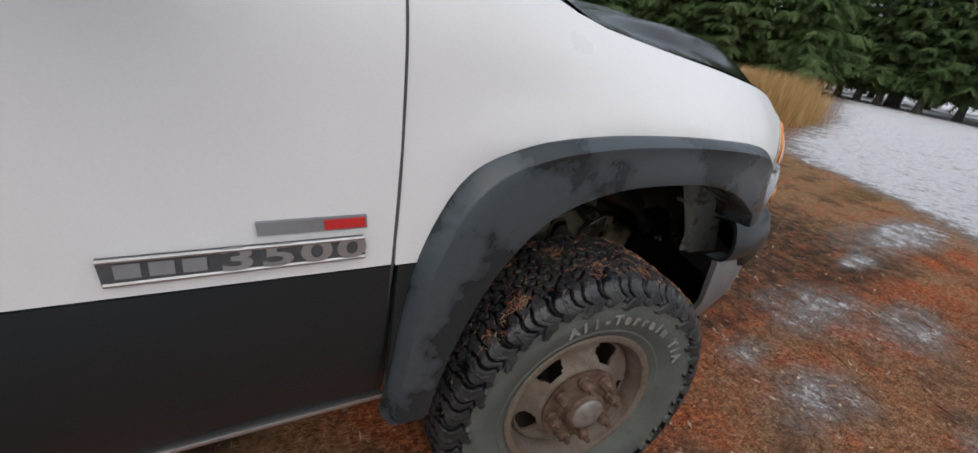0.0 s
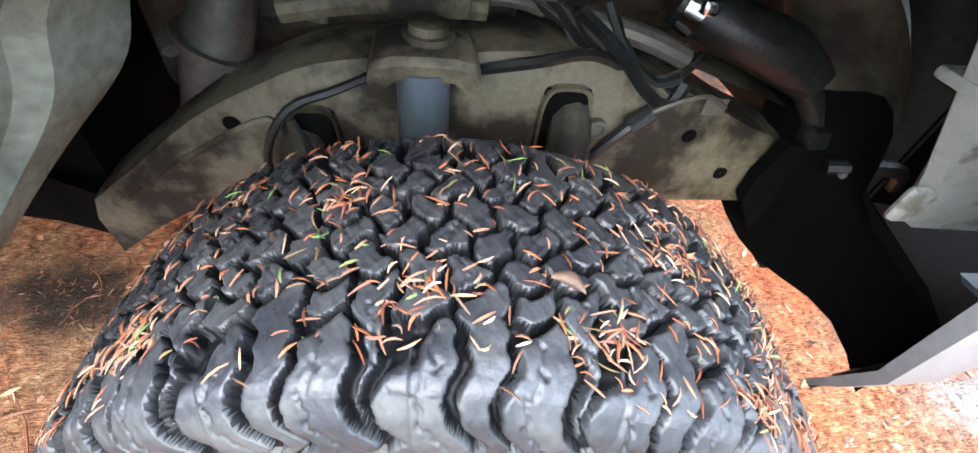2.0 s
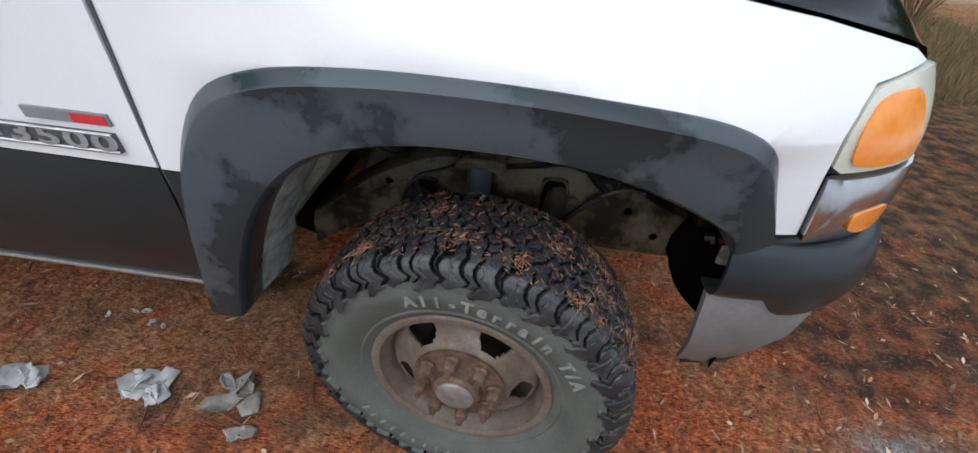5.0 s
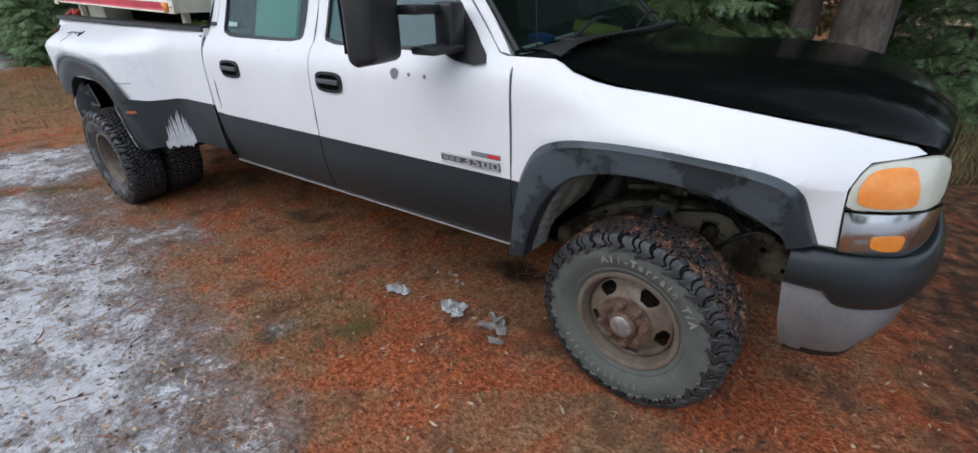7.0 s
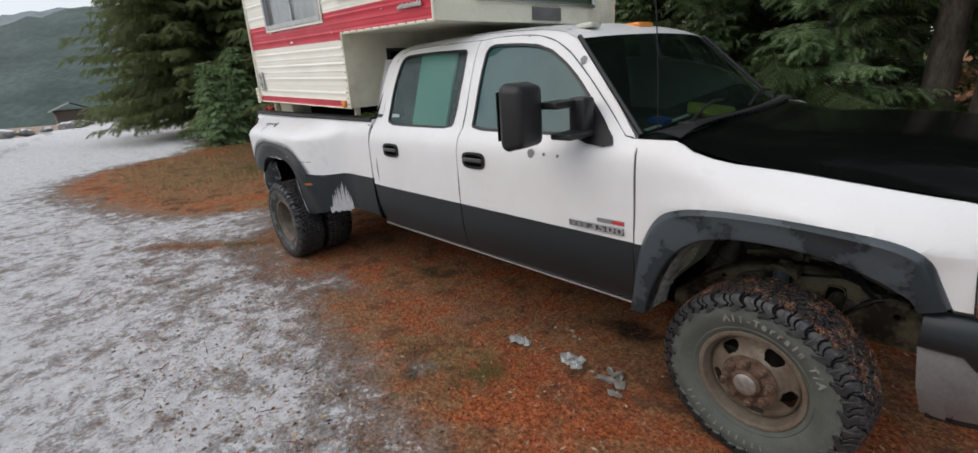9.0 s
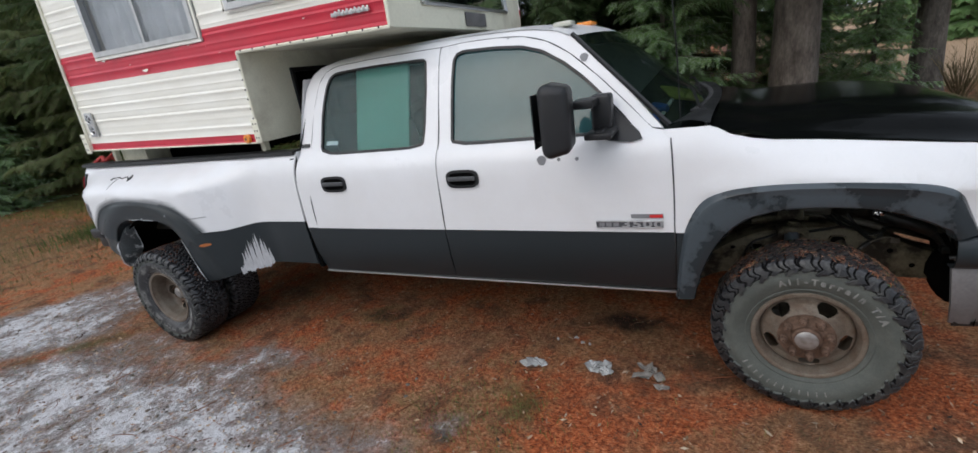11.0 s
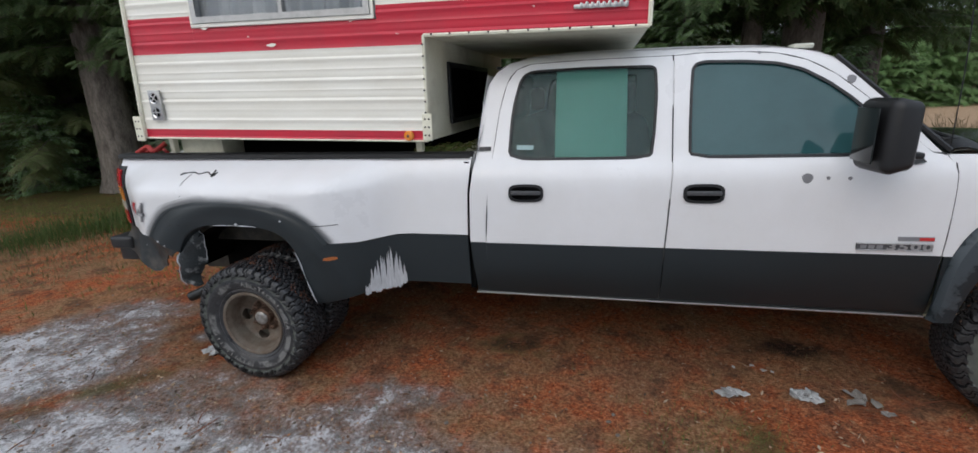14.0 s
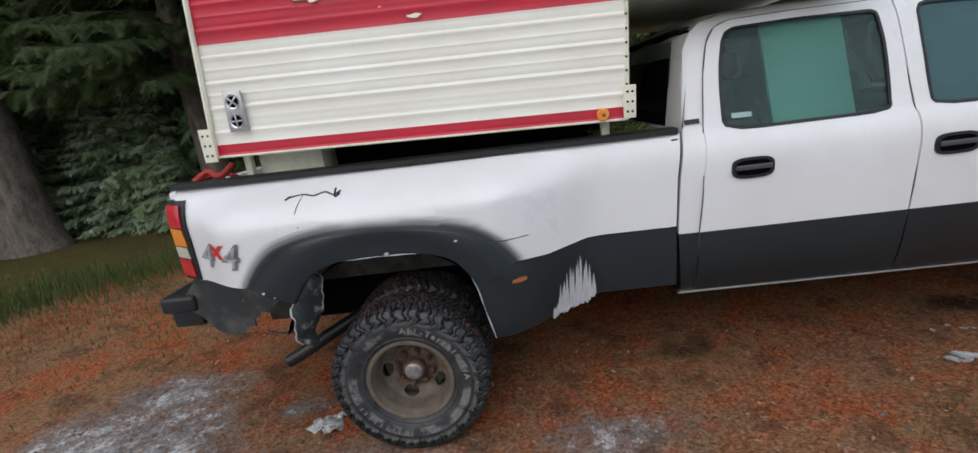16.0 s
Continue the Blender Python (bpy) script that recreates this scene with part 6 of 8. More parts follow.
ob = place("cone_scrap", moved(cone, cm @ Matrix.Rotation(radians(70), 4, "X")), M_HUB)
tagged(ob, "small brown cone scrap lying on the front tyre", "cone")
v, f = tyre_needles(near_rear @ Matrix.Rotation(radians(-25), 4, "Y"), 420, 9)
v2, f2 = tyre_needles(Matrix.Translation((-4.255, 0.13, 0.405)), 500, 10)
f = f + [tuple(i + len(v) for i in q) for q in f2]
tagged(from_lists("rear_tyre_needle_litter", v + v2, f, M_NEEDLE), "brown dead needles on the rear tyres", "needle litter", kind="stuff")

# ---- the slide-in camper, sitting a little nose-down in the bed ----
camper = thing("truck_camper", (-4.1, 1.0, 0.87), "old cream ribbed camper with red stripes in the truck bed", "camper")
CT = radians(2.0)
CY0, CY1 = 0.03, 2.04
CX, CZ = -3.07, 1.503  # the front lower corner of its side


def cp(u, w):
    """From the camper's own length (rearwards) and height to x and z."""
    return (CX - u * math.cos(CT) + w * math.sin(CT), CZ + u * math.sin(CT) + w * math.cos(CT))


def rib(w):
    """The pressed relief of the siding at a height."""
    k = (w - 0.058) / 0.1155
    fr = k - math.floor(k)
    return 0.007 * math.exp(-((fr - 0.5) / 0.10) ** 2) - 0.004 * math.exp(-((fr - 0.62) / 0.05) ** 2) + 0.003 * math.exp(-((fr - 0.02) / 0.05) ** 2)


def rear_u(w):
    return 2.03 - 0.055 * w - 0.02 * max(0, w - 0.8)


def siding(u0, u1, w0, w1, material, name="siding", dw=0.0075, flip=False, parent=None):
    """A stretch of ribbed siding. The ends may be functions of the height."""
    rows = []
    n = max(2, int((w1 - w0) / dw))
    for w in np.linspace(w0, w1, n + 1):
        a = u0(w) if callable(u0) else u0
        b = u1(w) if callable(u1) else u1
        row = []
        for s in np.linspace(0, 1, 9):
            u = a + (b - a) * s
            x, z = cp(u, w)
            row.append((x, CY0 - rib(w) - 0.002 * math.sin(2.1 * u + 3 * w), z))
        rows.append(row)
    bm = rows_mesh(rows)
    for fc in bm.faces:
        if fc.normal.y > 0:
            fc.normal_flip()
    if flip:
        for v in bm.verts:
            v.co.y = CY0 + CY1 - v.co.y
        bmesh.ops.reverse_faces(bm, faces=bm.faces[:])
    return part(name, bm, material, parent or camper)


TOP = 1.72
NOSE = -1.165
under_w = 0.565  # underside of the overhang
for flip in (False, True):
    siding(0.0, rear_u, 0.0, 0.058, M_REDSIDING, "bottom_stripe", flip=flip)
    siding(0.0, rear_u, 0.058, 0.52, M_SIDING, flip=flip)
    siding(0.0, rear_u, 0.52, under_w, M_REDSIDING, "red_stripe", flip=flip)
    siding(NOSE, 0.27, under_w, 0.73, M_REDSIDING, "red_stripe", flip=flip)
    siding(1.50, rear_u, under_w, 0.73, M_REDSIDING, "red_stripe", flip=flip)
    siding(0.27, 1.50, under_w, 0.66, M_REDSIDING, "red_stripe", flip=flip)
    siding(lambda w: NOSE + 0.12 * (w - 0.73), -0.92, 0.73, 1.30, M_SIDING, flip=flip)
    siding(-0.92, 0.02, 0.73, 0.80, M_SIDING, flip=flip)
    siding(0.02, 0.27, 0.73, 1.30, M_SIDING, flip=flip)
    siding(1.50, rear_u, 0.73, 1.30, M_SIDING, flip=flip)
    siding(0.27, 1.50, 1.17, 1.30, M_SIDING, flip=flip)
    siding(-0.92, 0.02, 1.17, 1.30, M_SIDING, flip=flip)
    siding(lambda w: NOSE + 0.12 * (w - 0.73), rear_u, 1.30, 1.45, M_REDSIDING, "upper_stripe", flip=flip)
    siding(lambda w: NOSE + 0.12 * (w - 0.73), rear_u, 1.45, TOP, M_SIDING, flip=flip)

# faces across: nose, underside, front wall of the box, back wall, roof, floor
def across(pts, name, material, n=12, label=""):
    rows = [[(x, y, z) for y in np.linspace(CY0 + 0.002, CY1 - 0.002, n)] for x, z in pts]
    return part(name, rows_mesh(rows), material, camper, label)


nose = across([cp(NOSE, under_w), cp(NOSE - 0.0, 0.66), cp(NOSE + 0.06, 1.1), cp(NOSE + 0.13, TOP)], "nose_wall", M_CREAM, label="dirty cream overhang front")
across([cp(NOSE, under_w), cp(-0.6, under_w), cp(0.0, under_w)], "overhang_underside", M_CREAM, label="dirty cream underside of the overhang")
across([cp(0.0, 0.0), cp(0.0, 0.3), cp(0.0, under_w)], "box_front_wall", M_CREAM, label="dirty cream front wall under the overhang")
across([cp(rear_u(w), w) for w in (0.0, 0.5, 1.0, TOP)], "back_wall", M_CREAM)
across([cp(NOSE + 0.13, TOP), cp(0, TOP + 0.03), cp(rear_u(TOP), TOP)], "roof_sheet", M_CREAM)
across([cp(0.0, 0.0), cp(1.0, 0.0), cp(rear_u(0), 0.0)], "box_floor", M_CREAM)

# corner mouldings with screws
def moulding(pts, r=0.012, name="moulding"):
    return part(name, tube(pts, r, 6, 20), M_CREAM, camper)


def cpt(u, w, y):
    x, z = cp(u, w)
    return (x, y, z)


moulding([cpt(rear_u(w) - 0.004, w, CY0 - 0.008) for w in (0, 0.5, 1.0, TOP)], 0.013, "corner_moulding")
moulding([cpt(0.0, w, CY0 - 0.006) for w in (0.0, 0.2, 0.4, under_w)], 0.010, "corner_moulding")
moulding([cpt(u, under_w, CY0 - 0.006) for u in (0.0, -0.4, -0.8, NOSE)], 0.010, "edge_moulding")
moulding([cpt(NOSE + 0.12 * max(0, w - 0.73), w, CY0 - 0.006) for w in (under_w, 0.8, 1.2, TOP)], 0.011, "corner_moulding")
moulding([cpt(u, 0.0, CY0 - 0.004) for u in (0.0, 0.7, 1.4, rear_u(0))], 0.006, "edge_moulding")
for k in range(11):
    part("screw", moved(turned([(0.006, 0), (0.005, -0.003), (0.0005, -0.004)], 8), Matrix.Translation(cpt(-0.05 - 0.105 * k, under_w + 0.004, CY0 - 0.018))), M_BLACK, camper)
for k in range(8):
    part("screw", moved(turned([(0.006, 0), (0.005, -0.003), (0.0005, -0.004)], 8), Matrix.Translation(cpt(0.004, 0.10 + 0.06 * k, CY0 - 0.016))), M_BLACK, camper)

# windows
def window(u0, u1, w0, w1, split, name, curtain=True):
    """A sliding window: aluminium frame, two panes, a curtain behind."""
    fr = 0.035
    x = lambda u, w, y: cpt(u, w, y)

    def bar(ua, wa, ub, wb, y0, y1):
        rows = [[x(ua, wa, y0), x(ub, wa, y0), x(ub, wb, y0), x(ua, wb, y0)], [x(ua, wa, y1), x(ub, wa, y1), x(ub, wb, y1), x(ua, wb, y1)]]
        return rows_mesh(rows, close=True, cap=True)

    y0, y1 = CY0 - 0.022, CY0 + 0.03
    bars = [bar(u0, w0, u1, w0 + fr, y0, y1), bar(u0, w1 - fr, u1, w1, y0, y1), bar(u0, w0 + fr, u0 + fr, w1 - fr, y0, y1), bar(u1 - fr, w0 + fr, u1, w1 - fr, y0, y1), bar(split - 0.012, w0 + fr, split + 0.012, w1 - fr, y0 + 0.012, y1)]
    win = part(name, join(*bars), M_ALU, camper, "aluminium framed sliding window with curtains")
    part("window_trim", join(bar(u0 - 0.02, w0 - 0.022, u1 + 0.02, w0 - 0.002, CY0 - 0.014, CY0), bar(u0 - 0.02, w0, u0 - 0.002, w1 + 0.02, CY0 - 0.014, CY0), bar(u1 + 0.002, w0, u1 + 0.02, w1 + 0.02, CY0 - 0.014, CY0)), M_SIDING, win)
    for a, b, yy in ((u0 + fr, split, CY0 + 0.002), (split, u1 - fr, CY0 + 0.012)):
        part("pane", bar(a, w0 + fr, b, w1 - fr, yy, yy + 0.003), M_CGLASS, win)
    rows = []
    for w in np.linspace(w0 - 0.02, w1, 10):
        rows.append([x(u0 + (u1 - u0) * s, w, CY0 + 0.08 + 0.014 * math.sin(34 * s + 3 * math.sin(2 * w)) + 0.01 * math.sin(91 * s)) for s in np.linspace(0, 1, 90)])
    part("curtain", rows_mesh(rows), M_CURTAIN, win, "white gathered curtain")
    return win


window(0.30, 1.47, 0.685, 1.15, 0.86, "camper_window")
w2 = window(-0.89, -0.02, 0.805, 1.15, -0.5, "camper_window")
part("window_tray", join(*[tube([cpt(-0.88 + 0.012, 0.80 - 0.0, CY0 - 0.03), cpt(-0.03, 0.80, CY0 - 0.03)], 0.006, 6)]), M_ALU, w2)
# nose window, plaque, box window
part("nose_window", rows_mesh([[(cp(NOSE + 0.005 + 0.06 * s, 0.70 + 0.40 * s)[0] + 0.012, CY0 + 0.35 + (CY1 - CY0 - 0.7) * v, cp(NOSE, 0.70 + 0.40 * s)[1]) for v in np.linspace(0, 1, 5)] for s in np.linspace(0, 1, 4)]), M_WSHIELD, camper, "dark overhang window")
part("nose_window_frame", join(*[tube([(cp(NOSE + 0.004 + 0.06 * a, 0.70 + 0.40 * a)[0] + 0.014, CY0 + 0.35 + (CY1 - CY0 - 0.7) * p, cp(NOSE, 0.70 + 0.40 * a)[1]), (cp(NOSE + 0.004 + 0.06 * b, 0.70 + 0.40 * b)[0] + 0.014, CY0 + 0.35 + (CY1 - CY0 - 0.7) * q, cp(NOSE, 0.70 + 0.40 * b)[1])], 0.014, 6) for a, p, b, q in ((0, 0, 0, 1), (0, 0, 1, 0), (0, 1, 1, 1), (1, 0, 1, 1))]), M_ALU, camper)
px, pz = cp(NOSE, 0.625)
part("plaque", box(px + 0.004, px + 0.014, 0.92, 1.25, pz - 0.045, pz + 0.045, 0.003), M_VALANCE, camper, "dull metal maker's plaque")
bx, _ = cp(0.0, 0.3)
part("box_window_frame", join(box(bx + 0.002, bx + 0.022, 0.41, 0.44, 1.60, 1.93, 0.004), box(bx + 0.002, bx + 0.022, 1.40, 1.43, 1.60, 1.93, 0.004), box(bx + 0.003, bx + 0.021, 0.41, 1.43, 1.925, 1.955, 0.004), box(bx + 0.003, bx + 0.021, 0.41, 1.43, 1.575, 1.605, 0.004)), M_BLACK, camper, "black window frame in the box front")
part("box_window_pane", box(bx + 0.004, bx + 0.009, 0.44, 1.40, 1.60, 1.93, 0.001), M_GAPSHADE, camper)

# fittings on the flank: twin outlet plate, marker lamp, script badge, jack brackets
def plate(u0, u1, w0, w1, y0, y1, name, material, label="", bevel=0.003):
    (xa, za), (xb, zb) = cp(u1, w0), cp(u0, w1)
    mx, mz = cp((u0 + u1) / 2, (w0 + w1) / 2)
    bm = box(-(u1 - u0) / 2, (u1 - u0) / 2, y0, y1, -(w1 - w0) / 2, (w1 - w0) / 2, bevel)
    return part(name, moved(bm, Matrix.Translation((mx, 0, mz)) @ Matrix.Rotation(CT, 4, "Y")), material, camper, label)


vent = plate(1.825, 1.915, 0.115, 0.305, CY0 - 0.024, CY0 - 0.008, "outlet_plate", M_ALU, "bare metal plate with two round outlets")
for w in (0.165, 0.255):
    vx, vz = cp(1.87, w)
    part("outlet_ring", moved(turned([(0.024, -0.024), (0.034, -0.03), (0.036, -0.026), (0.036, -0.02)], 20), Matrix.Translation((vx, CY0, vz))), M_CHROME, vent)
    part("outlet_hole", moved(turned([(0.026, -0.0255), (0.0005, -0.0255)], 18), Matrix.Translation((vx, CY0, vz))), M_GAPSHADE, vent)
    part("outlet_cross", moved(join(box(-0.03, 0.03, -0.030, -0.026, -0.004, 0.004, 0.001), box(-0.004, 0.004, -0.031, -0.027, -0.03, 0.03, 0.001)), Matrix.Translation((vx, CY0, vz)) @ Matrix.Rotation(radians(45 if w > 0.2 else 0), 4, "Y")), M_ALU, vent)
mx, mz = cp(0.115, 0.03)
lamp = part("marker_lamp", moved(turned([(0.030, 0.0), (0.030, -0.012), (0.026, -0.020), (0.012, -0.022), (0.0005, -0.022)], 22), Matrix.Translation((mx, CY0 - 0.004, mz))), M_AMBER, camper, "round amber marker lamp")
part("lamp_centre", moved(turned([(0.009, -0.023), (0.008, -0.026), (0.0005, -0.027)], 12), Matrix.Translation((mx, CY0 - 0.004, mz))), M_HUB, lamp)
for u0, u1, w0, w1 in ((rear_u(0) - 0.02, rear_u(0) + 0.045, -0.02, 0.14), (-0.035, 0.022, 0.005, 0.155)):
    br = plate(u0, u1, w0, w1, CY0 - 0.03, CY0 - 0.018, "jack_bracket", M_CREAM, "perforated painted jack bracket")
    for a in (0.2, 0.5, 0.8):
        for b in (0.3, 0.7):
            x, z = cp(u0 + (u1 - u0) * b, w0 + (w1 - w0) * a)
            part("bolt_hole", moved(turned([(0.006, 0), (0.0005, 0)], 8), Matrix.Translation((x, CY0 - 0.031, z))), M_GAPSHADE, br)
sb = plate(-1.06, -0.80, 0.655, 0.675, CY0 - 0.016, CY0 - 0.008, "script_badge", M_ALU, "small silver script badge, unreadable")
for k in range(9):
    x, z = cp(-1.05 + 0.027 * k, 0.668 + 0.004 * (k % 2))
    part("script_stroke", moved(box(-0.008, 0.008, CY0 - 0.019, CY0 - 0.013, -0.016, 0.014, 0.003), Matrix.Translation((x, 0, z)) @ Matrix.Rotation(0.4, 4, "Y")), M_ALU, sb)
# scuffs on the stripe
random.seed(12)
for u, w, s in ((0.95, 0.548, 0.045), (0.42, 0.655, 0.014), (1.46, 0.69, 0.02), (1.1, 0.60, 0.012), (0.15, 0.58, 0.012), (-0.6, 0.68, 0.01), (1.40, 0.655, 0.025)):
    pts = []
    for i in range(11):
        a = 2 * math.pi * i / 11
        x, z = cp(u + s * math.cos(a) * random.uniform(0.5, 1.1), w + s * 0.25 * math.sin(a) * random.uniform(0.4, 1.1))
        pts.append((x, z))
    part("scuff", sheet(pts, lambda x, z: CY0 - 0.0095, (), 0.2, 0.0), M_SIDING, camper)

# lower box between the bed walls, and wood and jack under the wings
# box coloured near-black as the shade between the bed walls
part("lower_box", box(-5.0, -3.12, 0.36, 1.71, 0.88, 1.56, 0.01), M_GAPSHADE, camper)
part("support_block", box(-4.96, -4.62, 0.16, 0.36, 1.30, 1.575, 0.006), M_CREAM, camper, "cream support panel")
part("front_post", box(-3.18, -3.14, 0.10, 0.14, 1.36, 1.53, 0.003), M_CREAM, camper)
part("rear_post", box(-5.02, -4.985, 0.12, 0.16, 1.36, 1.60, 0.003), M_CREAM, camper)

# clutter in the bed: mossy debris at the front, red strap at the back
moss_v, moss_f = [], []
rnd = random.Random(8)
for i in range(260):
    needle(moss_v, moss_f, Vector((rnd.uniform(-3.2, -2.92), rnd.uniform(0.10, 0.5), 1.40 + 0.05 * rnd.random())), Vector((rnd.uniform(-1, 1), rnd.uniform(-1, 1), rnd.uniform(-0.2, 0.5))).normalized(), Vector((0, 0, 1)), rnd.uniform(0.03, 0.09), 0.004, 0.01)
shelf = place("bed_front_shelf", box(-3.22, -2.92, 0.15, 1.85, 1.35, 1.395, 0.006), M_CREAM)
tagged(shelf, "pale plank across the front of the bed", "plank")
tagged(from_lists("bed_leaf_litter", moss_v, moss_f, M_GRASS), "mossy leaf litter in the front of the bed", "leaf litter", kind="stuff")
strap = place("red_strap", join(tube([(-5.30, 0.10, 1.46), (-5.24, 0.14, 1.50), (-5.17, 0.12, 1.47), (-5.12, 0.18, 1.52)], 0.017, 8), tube([(-5.33, 0.14, 1.455), (-5.22, 0.22, 1.475), (-5.1, 0.16, 1.455)], 0.012, 8)), mat("faded_red_strap", (0.36, 0.03, 0.025), 0.7))
tagged(strap, "crumpled red strap lying on the bed rail", "strap")

# ---- ground: one sheet, needle litter by the truck, thin snow on the track ----
EDGE = spline([(-120, 22), (-60, 11), (-50, 8.5), (-30, 4.3), (-20, 2.4), (-16.2, 1.3), (-15, -0.5), (-13.5, -1.75), (-11.9, -2.0), (-9.5, -1.45), (-8.15, -1.1), (-7.1, -0.5), (-6.4, 0.3), (-5.8, 0.2), (-5.1, -0.35), (-4.2, -0.48), (-3.2, -0.60), (-2.4, -0.76), (-1.7, -0.88), (-1.0, -1.04), (-0.4, -1.5), (0.5, -2.4), (2.0, -2.0), (4.0, -0.8), (5.6, 0.2), (6.7, 1.4), (7.7, 3.3), (10, 4.6), (15.8, 6.6), (50, 22), (120, 50)])


def lump(x, y, s, seed=0.0):
    return noise.noise(Vector((x * s, y * s, seed)))


BANK = spline([(-60, -24), (-30, -29), (-12, -33), (-7, -35.6), (-4.8, -37), (-2.1, -39.6), (1.9, -47), (6, -56), (12, -72), (40, -120)])  # x of the boulder row, by y


def height(x, y):
    far = math.hypot(x + 2, y - 1)
    h = 0.012 * lump(x, y, 2.2) + 0.006 * lump(x, y, 7, 3.0)
    h *= step(0.0, 1.0, far)
    if y > 9:
        h += 0.05 * (y - 9) * step(9, 14, y) * step(-2, 6, x) * 0.3
    if x < -28:
        h -= 0.3 * min(30.0, max(0.0, BANK(y) - 0.8 - x))
    return h + 0.008


def graded(lo, a, b, hi, fine):
    xs = list(np.arange(a, b, fine))
    d, v = fine, a
    while v > lo:
        d *= 1.16
        v -= d
        xs.insert(0, v)
    d, v = fine, xs[-1]
    while v < hi:
        d *= 1.16
        v += d
        xs.append(v)
    return xs


gx, gy = graded(-900, -9.0, 4.5, 900, 0.06), graded(-900, -2.8, 3.2, 900, 0.06)
gv = [(x, y, height(x, y)) for x in gx for y in gy]
ny = len(gy)
gf = [(i * ny + j, (i + 1) * ny + j, (i + 1) * ny + j + 1, i * ny + j + 1) for i in range(len(gx) - 1) for j in range(ny - 1)]
gme = bpy.data.meshes.new("ground")
gme.from_pydata(gv, [], gf)
LAYERS = {n: [] for n in ("snow", "moss", "grit", "dull", "dark", "track")}


def blob(x, y, cx, cy, rx, ry):
    return math.exp(-((x - cx) / rx) ** 2 - ((y - cy) / ry) ** 2)


# wheel tracks pressed into the snow: centre line y(x), and its half width
WAYS = [(-38, 8, spline([(-40, -1.0), (-18.8, -3.54), (-12, -3.7), (-6.5, -3.28), (-3.7, -2.76), (0, -2.9), (9, -3.4)]), 0.17, 0.85), (-38, 8, spline([(-40, -2.6), (-18.8, -5.1), (-12, -5.3), (-6.5, -4.9), (-3.7, -4.4), (0, -4.5), (9, -5)]), 0.17, 0.85),
        (7, 58, spline([(6, -1.6), (9.6, -0.6), (13.7, 2.2), (23.6, 5.0), (28, 8.06), (30.2, 10.7), (60, 24)]), 0.2, 0.5), (7, 58, spline([(6, -0.2), (9.6, 0.9), (13.7, 3.3), (23.6, 8.0), (30.2, 12.9), (60, 27)]), 0.2, 0.35)]
